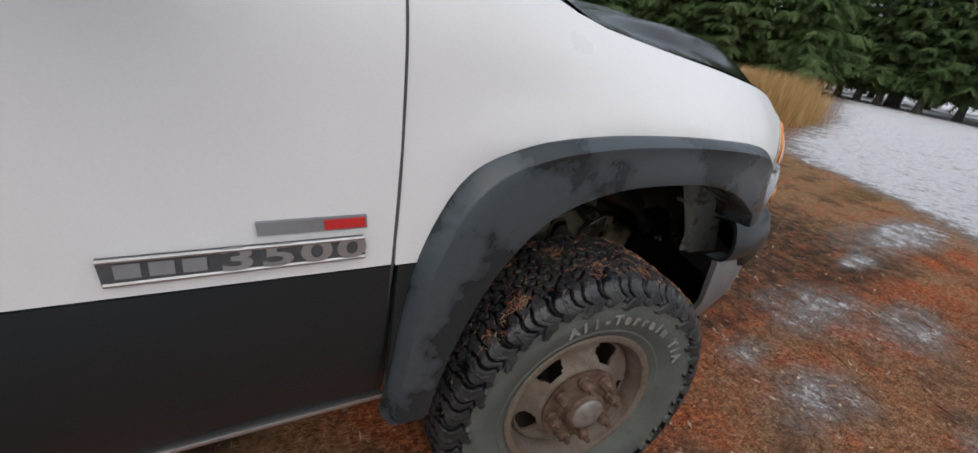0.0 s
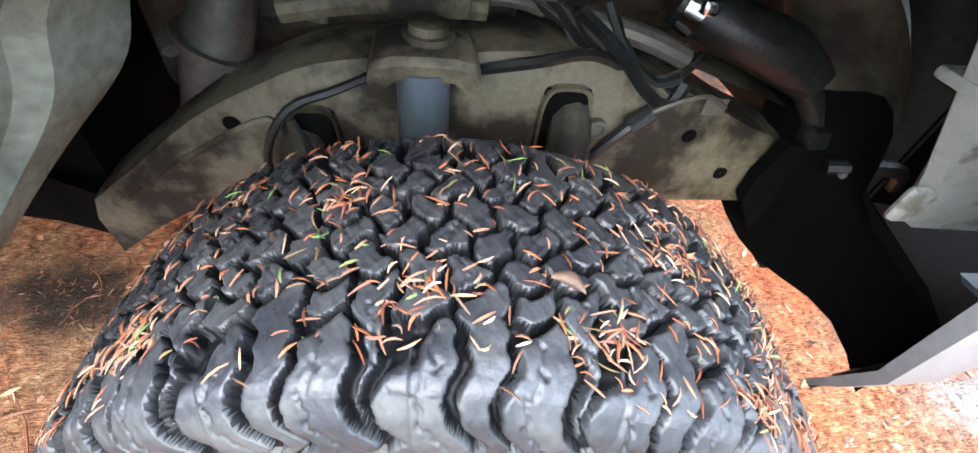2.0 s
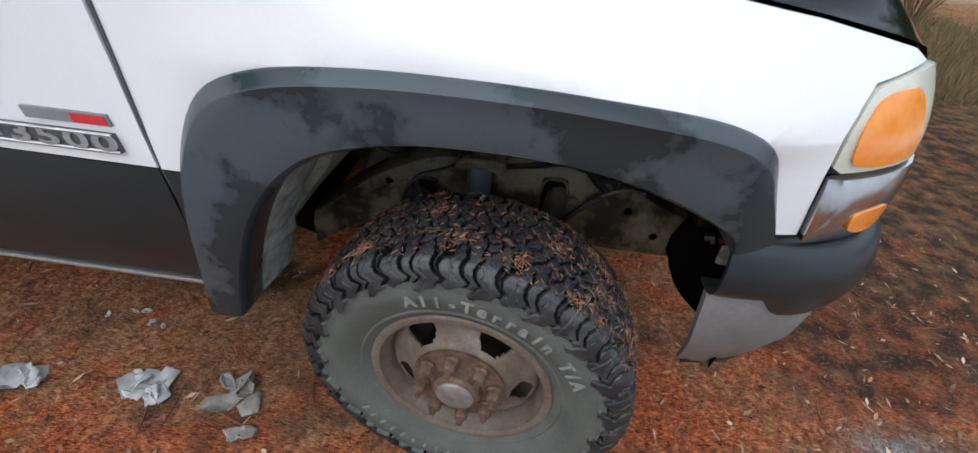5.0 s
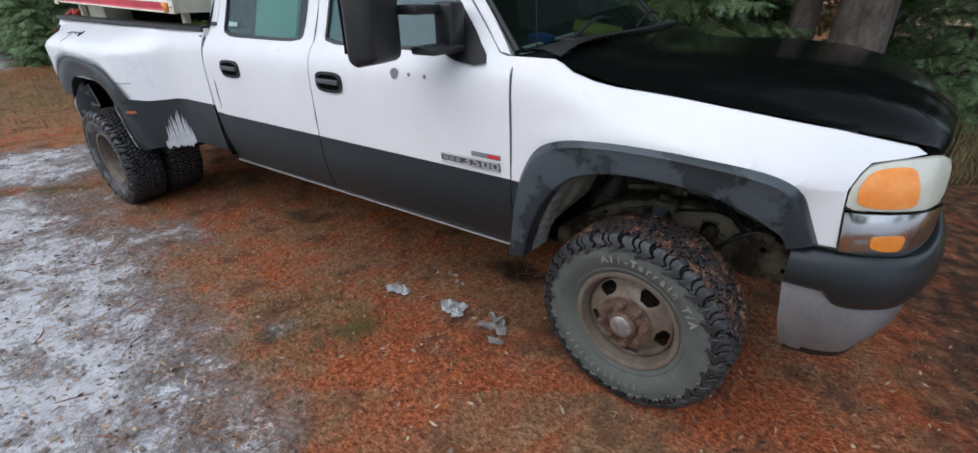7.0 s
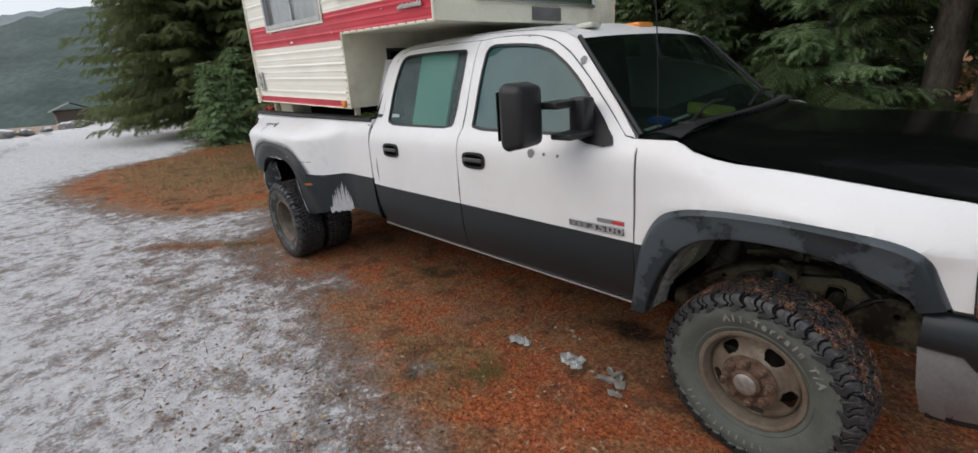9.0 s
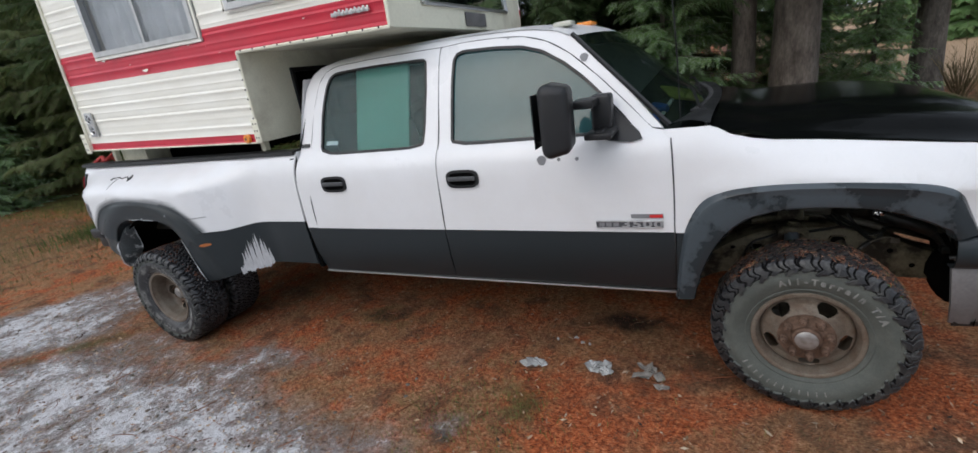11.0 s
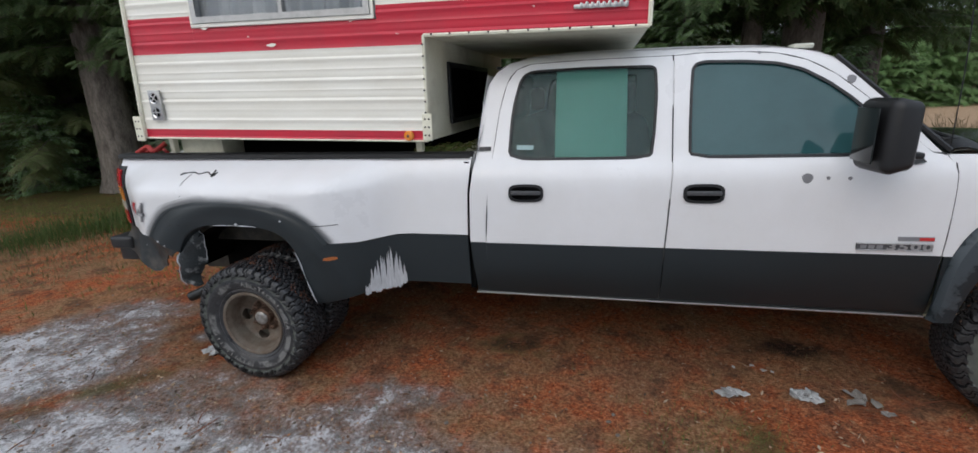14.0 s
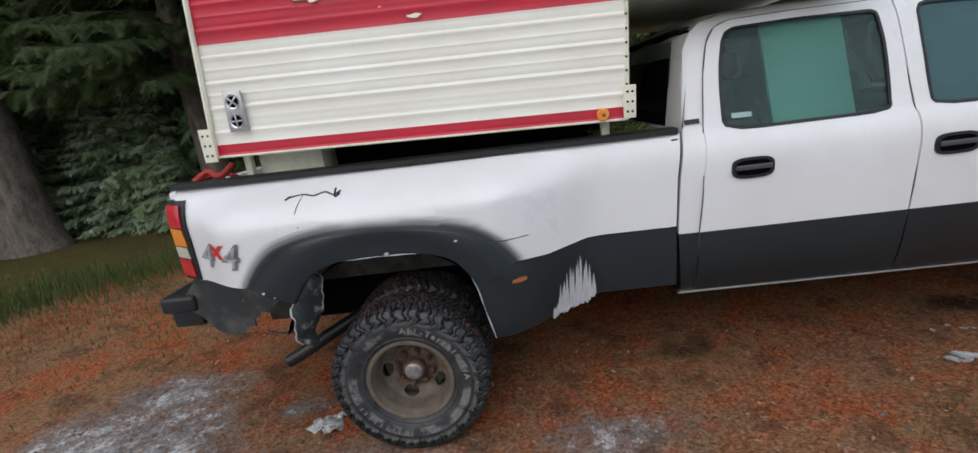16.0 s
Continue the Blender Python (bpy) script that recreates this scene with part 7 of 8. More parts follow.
for x, y, z in gv:
    e = EDGE(max(-119, min(119, x))) + 0.16 * lump(x, y, 1.7, 8.0)
    width = 0.7 if -8 < x < 5 else 1.1
    s = step(e + width * 0.8, e - width * 0.9, y) * (0.70 + 0.22 * step(5, 14, math.hypot(x + 3, y)))
    band = math.exp(-((0.64 * (x + 5.4) - 0.77 * (y + 0.7)) / 0.16) ** 2) * step(-6.4, -5.9, x) * step(-4.7, -5.1, x)
    s *= 1 - 0.65 * band - 0.22 * blob(x, y, -4.8, -1.1, 1.5, 0.7)
    for cx, cy, rx, ry, k in ((2.35, 0.36, 0.55, 0.26, 0.46), (2.75, 0.02, 0.5, 0.24, 0.47), (1.5, -0.08, 0.36, 0.19, 0.45), (1.45, 0.25, 0.22, 0.12, 0.40), (5.0, 0.85, 1.2, 0.28, 0.6), (3.6, 0.65, 0.3, 0.12, 0.5), (1.9, -0.75, 0.5, 0.25, 0.6), (3.3, -0.9, 0.9, 0.4, 0.7),
                              (-3.25, -0.28, 0.5, 0.17, 0.42), (-3.45, -0.48, 0.35, 0.15, 0.44), (-1.62, -0.55, 0.13, 0.10, 0.42), (-6.1, 0.42, 0.5, 0.25, 0.6), (-5.05, 0.14, 0.22, 0.10, 0.42)):
        if abs(x - cx) < 3 * rx and abs(y - cy) < 3 * ry:
            s = max(s, k * blob(x, y, cx, cy, rx, ry))
    if x < -28 and x < BANK(y):
        s *= 0.3
    tr = 0.0
    for x0, x1, way, half, k in WAYS:
        if x0 < x < x1:
            d = abs(y - way(x)) / half
            if d < 1.6:
                tr = max(tr, k * step(1.5, 0.8, d))
    m = 0.75 * step(2.2, 4.0, y) * step(2.0, -3.0, x)
    m = max(m, 0.55 * band, 0.36 * blob(x, y, -12.0, 0.6, 5.0, 2.4), 0.6 * blob(x, y, -1.28, -0.28, 0.17, 0.22), 0.45 * blob(x, y, -1.5, -1.15, 0.3, 0.2), 0.5 * blob(x, y, -2.68, 0.38, 0.3, 0.2), 0.55 * blob(x, y, 5.5, 4.0, 2.5, 2.0), 0.5 * blob(x, y, -5.1, -0.85, 0.5, 0.15), 0.5 * blob(x, y, 6.5, 1.8, 1.5, 0.35))
    if x < -28 and x < BANK(y) - 0.3:
        m = 1.0
    g = step(9, 14, y) * step(1, 6, x) * (1 - 0.4 * step(40, 80, y))
    g = max(g, 0.6 * step(BANK(y) - 1, BANK(y) - 4, x))
    # dull mixed brown-grey beside the snow, ahead of the truck and in spots
    du = max(0.75 * blob(0, y, 0, e, 1, 0.55), 0.75 * step(0.9, 2.2, x) * step(0.2, 1.2, y), 0.6 * blob(x, y, -2.75, 0.35, 0.6, 0.25), 0.7 * blob(x, y, -1.5, -0.3, 0.4, 0.45), 0.5 * blob(x, y, -4.0, 0.5, 1.0, 0.3), 1.0 * blob(x, y, -11.5, 0.5, 4.5, 2.0), 0.5 * blob(x, y, -0.9, -0.9, 0.5, 0.3))
    # darker spots in the litter, and a darker stretch ahead of the truck
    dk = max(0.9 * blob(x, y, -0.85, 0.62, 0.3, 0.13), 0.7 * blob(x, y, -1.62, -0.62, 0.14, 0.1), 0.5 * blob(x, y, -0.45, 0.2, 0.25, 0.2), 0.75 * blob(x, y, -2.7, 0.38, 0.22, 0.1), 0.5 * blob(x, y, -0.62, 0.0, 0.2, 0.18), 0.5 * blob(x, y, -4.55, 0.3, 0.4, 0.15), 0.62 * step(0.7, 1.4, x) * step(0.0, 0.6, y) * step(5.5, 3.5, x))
    for n, val in zip(LAYERS, (s, m, g, du, dk, tr)):
        LAYERS[n].append(val)
for n, vals in LAYERS.items():
    gme.attributes.new(n, "FLOAT", "POINT").data.foreach_set("value", vals)


def ground_material():
    m = bpy.data.materials.new("needle_litter_and_thin_snow")
    m.use_nodes = True
    n, l = m.node_tree.nodes, m.node_tree.links
    b = n["Principled BSDF"]
    tc = n.new("ShaderNodeTexCoord")

    def tex(scale, detail=4, rough=0.6, kind="ShaderNodeTexNoise"):
        t = n.new(kind)
        t.inputs["Scale"].default_value = scale
        if kind == "ShaderNodeTexNoise":
            t.inputs["Detail"].default_value, t.inputs["Roughness"].default_value = detail, rough
        l.new(tc.outputs["Object"], t.inputs["Vector"])
        return t

    def ramp(src, stops):
        r = n.new("ShaderNodeValToRGB")
        e = r.color_ramp.elements
        while len(e) < len(stops):
            e.new(0.5)
        for i, (p, c) in enumerate(stops):
            e[i].position, e[i].color = p, (*c, 1)
        l.new(src, r.inputs[0])
        return r.outputs[0]

    def blend(f, a, c):
        x = n.new("ShaderNodeMix")
        x.data_type = "RGBA"
        l.new(f, x.inputs[0])
        l.new(a, x.inputs[6])
        l.new(c, x.inputs[7])
        return x.outputs[2]

    def math2(op, a, c):
        x = n.new("ShaderNodeMath")
        x.operation = op
        for i, v in enumerate((a, c)):
            if isinstance(v, (int, float)):
                x.inputs[i].default_value = v
            else:
                l.new(v, x.inputs[i])
        return x.outputs[0]

    def attr(name):
        a = n.new("ShaderNodeAttribute")
        a.attribute_name = name
        return a.outputs["Fac"]

    def mapped(v, lo, hi):
        x = n.new("ShaderNodeMapRange")
        x.interpolation_type = "SMOOTHSTEP"
        x.inputs[1].default_value, x.inputs[2].default_value = lo, hi
        l.new(v, x.inputs[0])
        return x.outputs[0]

    big, mid, fine, grain, clod = tex(1.3, 5), tex(6, 5), tex(45, 5, 0.7), tex(210, 3, 0.7), tex(10, 4, 0.55)
    broad, patch = tex(0.9, 3), tex(2.7, 6, 0.7)

    def off(t, k):
        return math2("MULTIPLY", math2("SUBTRACT", t.outputs[0], 0.5), k)

    def strokes(turn, seed):
        """Short strands that all run one way."""
        mp = n.new("ShaderNodeMapping")
        mp.inputs["Location"].default_value = (seed, seed * 2, 0)
        mp.inputs["Rotation"].default_value = (0, 0, radians(turn))
        mp.inputs["Scale"].default_value = (55, 330, 60)
        l.new(tc.outputs["Object"], mp.inputs[0])
        t = n.new("ShaderNodeTexNoise")
        t.inputs["Scale"].default_value, t.inputs["Detail"].default_value, t.inputs["Roughness"].default_value = 1.0, 3, 0.6
        l.new(mp.outputs[0], t.inputs["Vector"])
        return t.outputs[0]

    strand = math2("MAXIMUM", math2("MAXIMUM", strokes(20, 3), strokes(-50, 11)), strokes(85, 27))
    strand = math2("SUBTRACT", strand, 0.09)
    speck = math2("ADD", math2("MULTIPLY", strand, 0.62), math2("MULTIPLY", fine.outputs[0], 0.38))
    speck = math2("ADD", math2("MULTIPLY", math2("SUBTRACT", speck, 0.5), 1.7), 0.5)
    litter = ramp(speck, [(0.34, (0.081, 0.018, 0.009)), (0.45, (0.321, 0.079, 0.028)), (0.56, (0.584, 0.166, 0.061)), (0.75, (0.900, 0.456, 0.237))])
    duff = ramp(speck, [(0.30, (0.067, 0.032, 0.017)), (0.5, (0.303, 0.155, 0.082)), (0.72, (0.634, 0.372, 0.227))])
    tan = ramp(speck, [(0.30, (0.082, 0.044, 0.020)), (0.5, (0.318, 0.176, 0.086)), (0.72, (0.620, 0.414, 0.241))])
    base = blend(mapped(math2("ADD", math2("MULTIPLY", big.outputs[0], 0.75), math2("MULTIPLY", mid.outputs[0], 0.25)), 0.42, 0.62), litter, duff)
    def share(name, terms, lo, hi, base=0.0):
        """How far a layer covers: its own share, broken up by noise only where it lies at all."""
        a = attr(name)
        k = functools.reduce(lambda p, q: math2("ADD", p, q), [off(t, g) for t, g in terms])
        return mapped(math2("ADD", a, math2("MULTIPLY", k, mapped(a, 0.0, 0.35))), lo, hi)

    base = blend(math2("MULTIPLY", mapped(math2("ADD", math2("MULTIPLY", broad.outputs[0], 0.6), math2("MULTIPLY", mid.outputs[0], 0.4)), 0.46, 0.60), 0.75), base, tan)
    base = blend(share("dull", [(mid, 1.6), (clod, 0.9)], 0.25, 0.95), base, tan)
    mossy = ramp(speck, [(0.25, (0.037, 0.037, 0.011)), (0.5, (0.104, 0.095, 0.029)), (0.75, (0.207, 0.171, 0.067))])
    base = blend(share("moss", [(mid, 1.1), (fine, 0.7)], 0.2, 0.75), base, mossy)
    earth = ramp(speck, [(0.3, (0.037, 0.021, 0.013)), (0.6, (0.134, 0.076, 0.049)), (0.75, (0.244, 0.159, 0.110))])
    base = blend(math2("MULTIPLY", mapped(patch.outputs[0], 0.50, 0.64), 0.72), base, earth)
    dark_litter = ramp(speck, [(0.3, (0.015, 0.011, 0.009)), (0.7, (0.073, 0.049, 0.034))])
    base = blend(share("dark", [(clod, 1.2), (fine, 0.8)], 0.2, 0.85), base, dark_litter)
    grit = ramp(fine.outputs[0], [(0.25, (0.20, 0.13, 0.075)), (0.5, (0.40, 0.27, 0.165)), (0.75, (0.54, 0.40, 0.28))])
    base = blend(share("grit", [(mid, 0.6)], 0.3, 0.6), base, grit)
    brown = ramp(fine.outputs[0], [(0.3, (0.06, 0.042, 0.032)), (0.5, (0.19, 0.13, 0.10)), (0.72, (0.36, 0.27, 0.215))])
    gravel = ramp(grain.outputs[0], [(0.3, (0.085, 0.075, 0.067)), (0.7, (0.24, 0.22, 0.205))])
    base = blend(share("snow", [(mid, 0.5)], 0.08, 0.5), base, blend(mapped(clod.outputs[0], 0.38, 0.62), brown, gravel))
    base = blend(share("track", [(mid, 0.3)], 0.1, 0.5), base, gravel)
    ice = tex(2.6, 9, 0.68)
    scuffs = tex(7.5, 6, 0.6)
    snow = ramp(math2("ADD", math2("MULTIPLY", clod.outputs[0], 0.6), math2("MULTIPLY", fine.outputs[0], 0.4)), [(0.36, (0.48, 0.47, 0.48)), (0.47, (0.62, 0.615, 0.63)), (0.58, (0.72, 0.725, 0.745)), (0.72, (0.80, 0.81, 0.83))])
    a_s = attr("snow")
    w = math2("ADD", off(ice, 1.9), math2("ADD", math2("ADD", off(scuffs, 1.5), off(grain, 0.7)), off(fine, 1.1)))
    w = math2("ADD", a_s, math2("MULTIPLY", w, mapped(a_s, 0.0, 0.35)))
    w = math2("SUBTRACT", w, math2("MULTIPLY", attr("track"), 0.36))
    frost = math2("MULTIPLY", math2("MULTIPLY", mapped(w, 0.05, 0.62), 0.44), math2("ADD", 0.45, math2("MULTIPLY", mapped(a_s, 0.30, 0.62), 0.55)))
    cover = math2("MULTIPLY", mapped(w, 0.52, 0.74), 0.93)
    col = blend(cover, blend(frost, base, snow), snow)
    mul = n.new("ShaderNodeVectorMath")
    mul.operation = "SCALE"
    gr = n.new("ShaderNodeMapRange")
    gr.inputs[3].default_value, gr.inputs[4].default_value = 0.65, 1.3
    l.new(grain.outputs[0], gr.inputs[0])
    l.new(col, mul.inputs[0])
    l.new(gr.outputs[0], mul.inputs[3])
    l.new(mul.outputs[0], b.inputs["Base Color"])
    b.inputs["Roughness"].default_value, b.inputs["Specular IOR Level"].default_value = 0.9, 0.12
    bp = n.new("ShaderNodeBump")
    bp.inputs["Strength"].default_value, bp.inputs["Distance"].default_value = 0.8, 0.02
    l.new(math2("ADD", math2("ADD", math2("MULTIPLY", speck, 0.7), math2("MULTIPLY", scuffs.outputs[0], 0.9)), math2("MULTIPLY", grain.outputs[0], 0.35)), bp.inputs["Height"])
    l.new(bp.outputs[0], b.inputs["Normal"])
    return m


gme.materials.append(ground_material())
for p in gme.polygons:
    p.use_smooth = True
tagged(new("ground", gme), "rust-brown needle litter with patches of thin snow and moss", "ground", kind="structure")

# ---- litter on the ground ----
rnd = random.Random(21)
v, f = [], []
count = 0
while count < 60000:
    x, y = rnd.uniform(-6.6, 3.6), rnd.gauss(0.1, 0.9)
    if not -2.6 < y < 2.0:
        continue
    e = EDGE(x)
    if y < e - 0.3 and rnd.random() < 0.93:
        continue
    count += 1
    near = abs(x) < 1.0 and abs(y) < 1.0
    th = rnd.uniform(0, 2 * math.pi)
    L = rnd.uniform(0.010, 0.026)
    d = Vector((math.cos(th), math.sin(th), rnd.uniform(-0.1, 0.25)))
    s = Vector((-d.y, d.x, 0)) * rnd.uniform(0.0012, 0.0022)
    c = Vector((x, y, height(x, y) + rnd.uniform(0.001, 0.006)))
    k = len(v)
    v += [c - d * L / 2 - s * 0.4, c - s + Vector((0, 0, 0.001)), c + d * L / 2, c + s + Vector((0, 0, 0.001))]
    f.append((k, k + 1, k + 2, k + 3))
tagged(from_lists("ground_needle_litter", v, f, M_NEEDLE), "loose dead conifer needles on the ground", "needle litter", kind="stuff")

v, f = [], []
for i in range(9000):
    x, y = rnd.uniform(-6.6, 3.6), rnd.uniform(-2.0, 1.6)
    if y < EDGE(x) + 0.2 and rnd.random() < 0.6:
        continue
    th = rnd.uniform(0, 2 * math.pi)
    d, L = Vector((math.cos(th), math.sin(th), rnd.uniform(-0.05, 0.3))), rnd.uniform(0.015, 0.05)
    q = Vector((-d.y, d.x, rnd.uniform(-0.3, 0.3))) * rnd.choice((0.0015, 0.002, 0.003, 0.007))
    c = Vector((x, y, height(x, y) + rnd.uniform(0.003, 0.010)))
    k = len(v)
    v += [c - d * L / 2, c - q, c + d * L / 2, c + q]
    f.append((k, k + 1, k + 2, k + 3))
for i in range(9000):
    x = rnd.uniform(-9, 2.5)
    y = EDGE(x) - abs(rnd.gauss(0, 1.1))
    th = rnd.uniform(0, 2 * math.pi)
    d, L = Vector((math.cos(th), math.sin(th), rnd.uniform(-0.05, 0.2))), rnd.uniform(0.012, 0.04)
    q = Vector((-d.y, d.x, rnd.uniform(-0.3, 0.3))) * rnd.choice((0.0015, 0.002, 0.004, 0.008))
    c = Vector((x, y, height(x, y) + rnd.uniform(0.003, 0.008)))
    k = len(v)
    v += [c - d * L / 2, c - q, c + d * L / 2, c + q]
    f.append((k, k + 1, k + 2, k + 3))
tagged(from_lists("ground_straw_flecks", v, f, M_FLECK), "tan straw and dark bark flecks on the litter", "plant litter", kind="stuff")
v, f = [], []
for i in range(420):
    x, y = rnd.uniform(-6.5, 3.5), rnd.uniform(-2.2, 1.4)
    th = rnd.uniform(0, 6.28)
    needle(v, f, Vector((x, y, height(x, y) + 0.006)), Vector((math.cos(th), math.sin(th), rnd.uniform(-0.05, 0.1))), Vector((0, 0, 1)), rnd.uniform(0.05, 0.2), rnd.uniform(0.0015, 0.0035), rnd.uniform(-0.02, 0.02))
tagged(from_lists("twigs", v, f, M_NEEDLE), "thin dead twigs lying on the litter", "twigs", kind="stuff")


def pebble_mesh(bm, at, s, r):
    q = bmesh.ops.create_icosphere(bm, subdivisions=1, radius=1.0)
    sx, sy, sz = s * r.uniform(0.7, 1.3), s * r.uniform(0.7, 1.3), s * r.uniform(0.35, 0.7)
    off = r.random() * 50
    for vv in q["verts"]:
        k = 1 + 0.35 * noise.noise(vv.co * 1.6 + Vector((off, 0, 0)))
        vv.co = Vector((vv.co.x * sx * k, vv.co.y * sy * k, vv.co.z * sz * k)) + at


bm = bmesh.new()
for i in range(420):
    x = rnd.uniform(-7.5, 3)
    y = EDGE(x) + rnd.gauss(-0.5, 0.6)
    if y > 1.5 or y < -3:
        continue
    pebble_mesh(bm, Vector((x, y, height(x, y) + 0.002)), rnd.uniform(0.005, 0.018), rnd)
tagged(place("gravel", bm, M_PEBBLE), "small grey stones among litter and snow", "gravel", kind="stuff")

# shards of dirty ice fallen from the truck, lying on the litter
def ice_shards(at, spread, n, size, seed, label):
    r = random.Random(seed)
    for i in range(n):
        x, y = at[0] + r.gauss(0, spread[0]), at[1] + r.gauss(0, spread[1])
        s = size * r.uniform(0.35, 1.0)
        m = r.randint(5, 8)
        ring = [(s * r.uniform(0.55, 1.2) * math.cos(6.283 * k / m), s * r.uniform(0.35, 0.9) * math.sin(6.283 * k / m)) for k in range(m)]
        t = r.uniform(0.003, 0.008)
        lift = [r.uniform(-0.15, 0.45) * s * min(1, 0.05 / s) for _ in range(m)]
        rows = [[(a * k, b * k, t * h + l * k) for (a, b), l in zip(ring, lift)] for k, h in ((0.8, 0.0), (1.0, 0.4), (0.85, 1.0), (0.4, 1.15), (0.05, 1.1))]
        bm = rows_mesh(rows, close=True, cap=True)
        ob = place("ice_shard", bm, M_SLUSH if "slush" in label else M_ICE)
        ob.matrix_basis = Matrix.Translation((x, y, height(x, y) + 0.004)) @ Euler((r.uniform(-0.25, 0.25), r.uniform(-0.25, 0.25), r.uniform(0, 6))).to_matrix().to_4x4()
        tagged(ob, label, "ice", group="ice shards by the truck")


ice_shards((-0.945, 0.07), (0.026, 0.020), 12, 0.07, 1, "white crumpled ice shard on needle litter")
ice_shards((-1.33, 0.06), (0.024, 0.020), 9, 0.058, 2, "small white ice shard on needle litter")
ice_shards((-0.66, 0.10), (0.04, 0.03), 6, 0.06, 3, "flat grey slush flake by the front tyre")
ice_shards((-0.60, -0.02), (0.02, 0.02), 3, 0.05, 7, "flat grey slush flake by the front tyre")
ice_shards((-4.85, -0.05), (0.06, 0.045), 16, 0.065, 4, "grey ice rubble by the rear tyre")
ice_shards((-1.1, 0.36), (0.10, 0.03), 4, 0.025, 6, "white ice crumb under the sill")

# ---- grass ----
def blades(name, spots, material, label, category, h0, h1, lean=0.35, width=0.003):
    v, f = [], []
    for x, y in spots:
        z = height(x, y)
        h = rnd.uniform(h0, h1)
        a = rnd.uniform(0, 6.28)
        d = Vector((math.cos(a), math.sin(a), 0)) * h * rnd.uniform(0.05, lean)
        s = Vector((-math.sin(a), math.cos(a), 0)) * width
        k = len(v)
        p0, p1, p2 = Vector((x, y, z)), Vector((x, y, z + h * 0.6)) + d * 0.4, Vector((x, y, z + h)) + d
        v += [p0 - s, p0 + s, p1 - s * 0.8, p1 + s * 0.8, p2]
        f += [(k, k + 1, k + 3, k + 2), (k + 2, k + 3, k + 4)]
    return tagged(from_lists(name, v, f, material), label, category, kind="stuff")


spots = []
for i in range(150):
    cx, cy = rnd.uniform(9.5, 14.5), rnd.uniform(5.5, 9.5)
    if cy < EDGE(cx) + 0.5:
        cy = EDGE(cx) + rnd.uniform(0.5, 2.5)
    spots += [(cx + rnd.gauss(0, 0.22), cy + rnd.gauss(0, 0.22)) for _ in range(90)]
blades("dry_grass", spots, M_STRAW, "tall dry golden grass by the track", "dry grass", 0.5, 1.35, 0.5, 0.006)
spots = [(rnd.uniform(-16, -6), rnd.gauss(2.6, 0.9)) for _ in range(14000)] + [(rnd.uniform(-18, -8), rnd.uniform(-0.8, 2.5)) for _ in range(6000)]
spots = [(x, y) for x, y in spots if y > EDGE(x) + 0.4]
lobe = [q for q in spots if q[0] < -7.5 and q[1] < 2.6]
blades("lobe_grass", lobe, M_DULL, "flattened tan grass at the edge of the track", "dry grass", 0.02, 0.07, 1.4, 0.004)
spots = [q for q in spots if not (q[0] < -7.5 and q[1] < 2.6)]
blades("mossy_grass", spots, M_GRASS, "short mossy winter grass under the trees", "grass", 0.02, 0.075, 1.2, 0.004)
spots = [(-1.5 + rnd.gauss(0, 0.25), -0.45 + rnd.gauss(0, 0.22)) for _ in range(900)] + [(rnd.uniform(-6, 3), rnd.uniform(-1.6, 1.0)) for _ in range(900)]
blades("sparse_grass", spots, M_GRASS, "sparse dull grass in the litter", "grass", 0.01, 0.045, 1.2, 0.0015)
spots = [(cx + rnd.gauss(0, 0.35), cy + rnd.gauss(0, 0.45)) for cx, cy in ((-9.92, 2.46), (-10.06, 2.14), (-9.65, 2.71), (-10.09, 1.85), (-9.95, 3.07), (-9.17, 3.17), (-8.61, 3.33), (-23.09, 5.02), (-25.47, 6.45)) for _ in range(420)]
blades("green_grass", spots, M_GREEN, "lush green winter grass at the foot of the trees", "grass", 0.06, 0.26, 0.9, 0.004)
spots = [(rnd.uniform(1.5, 7), rnd.uniform(4.0, 8.5)) for _ in range(16000)]
spots = [(x, y) for x, y in spots if y > EDGE(x) + 0.6]
blades("rough_grass", spots, M_DULL, "flattened dull rough grass beside the truck", "dry grass", 0.05, 0.28, 1.3, 0.004)


# ---- leafless twiggy shrubs ----
def twig_shrub(at, h, seed):
    r = random.Random(seed)
    v, f = [], []
    for i in range(60):
        a, u = r.uniform(0, 6.28), r.uniform(0.1, 0.9)
        lean = Vector((math.cos(a), math.sin(a), 0)) * r.uniform(0.15, 0.6)
        d = (Vector((0, 0, 1)) + lean).normalized()
        base = Vector((at[0], at[1], height(*at))) + d * h * 0.35 * u * (i > 12)
        L = h * r.uniform(0.45, 0.95)
        needle(v, f, base + d * L / 2, d, d.orthogonal().normalized(), L, r.uniform(0.003, 0.008), r.uniform(-0.06, 0.06))
        for k in range(3):
            c = base + d * L * r.uniform(0.5, 1.0)
            q = (d + Vector((r.uniform(-1, 1), r.uniform(-1, 1), r.uniform(-0.2, 0.6)))).normalized()
            needle(v, f, c + q * 0.08, q, q.orthogonal().normalized(), r.uniform(0.1, 0.25), 0.003, 0.02)
    tagged(from_lists("twig_shrub", v, f, M_DULL), "leafless brown twiggy shrub in rough grass", "shrub", "leafless shrubs ahead of the truck")


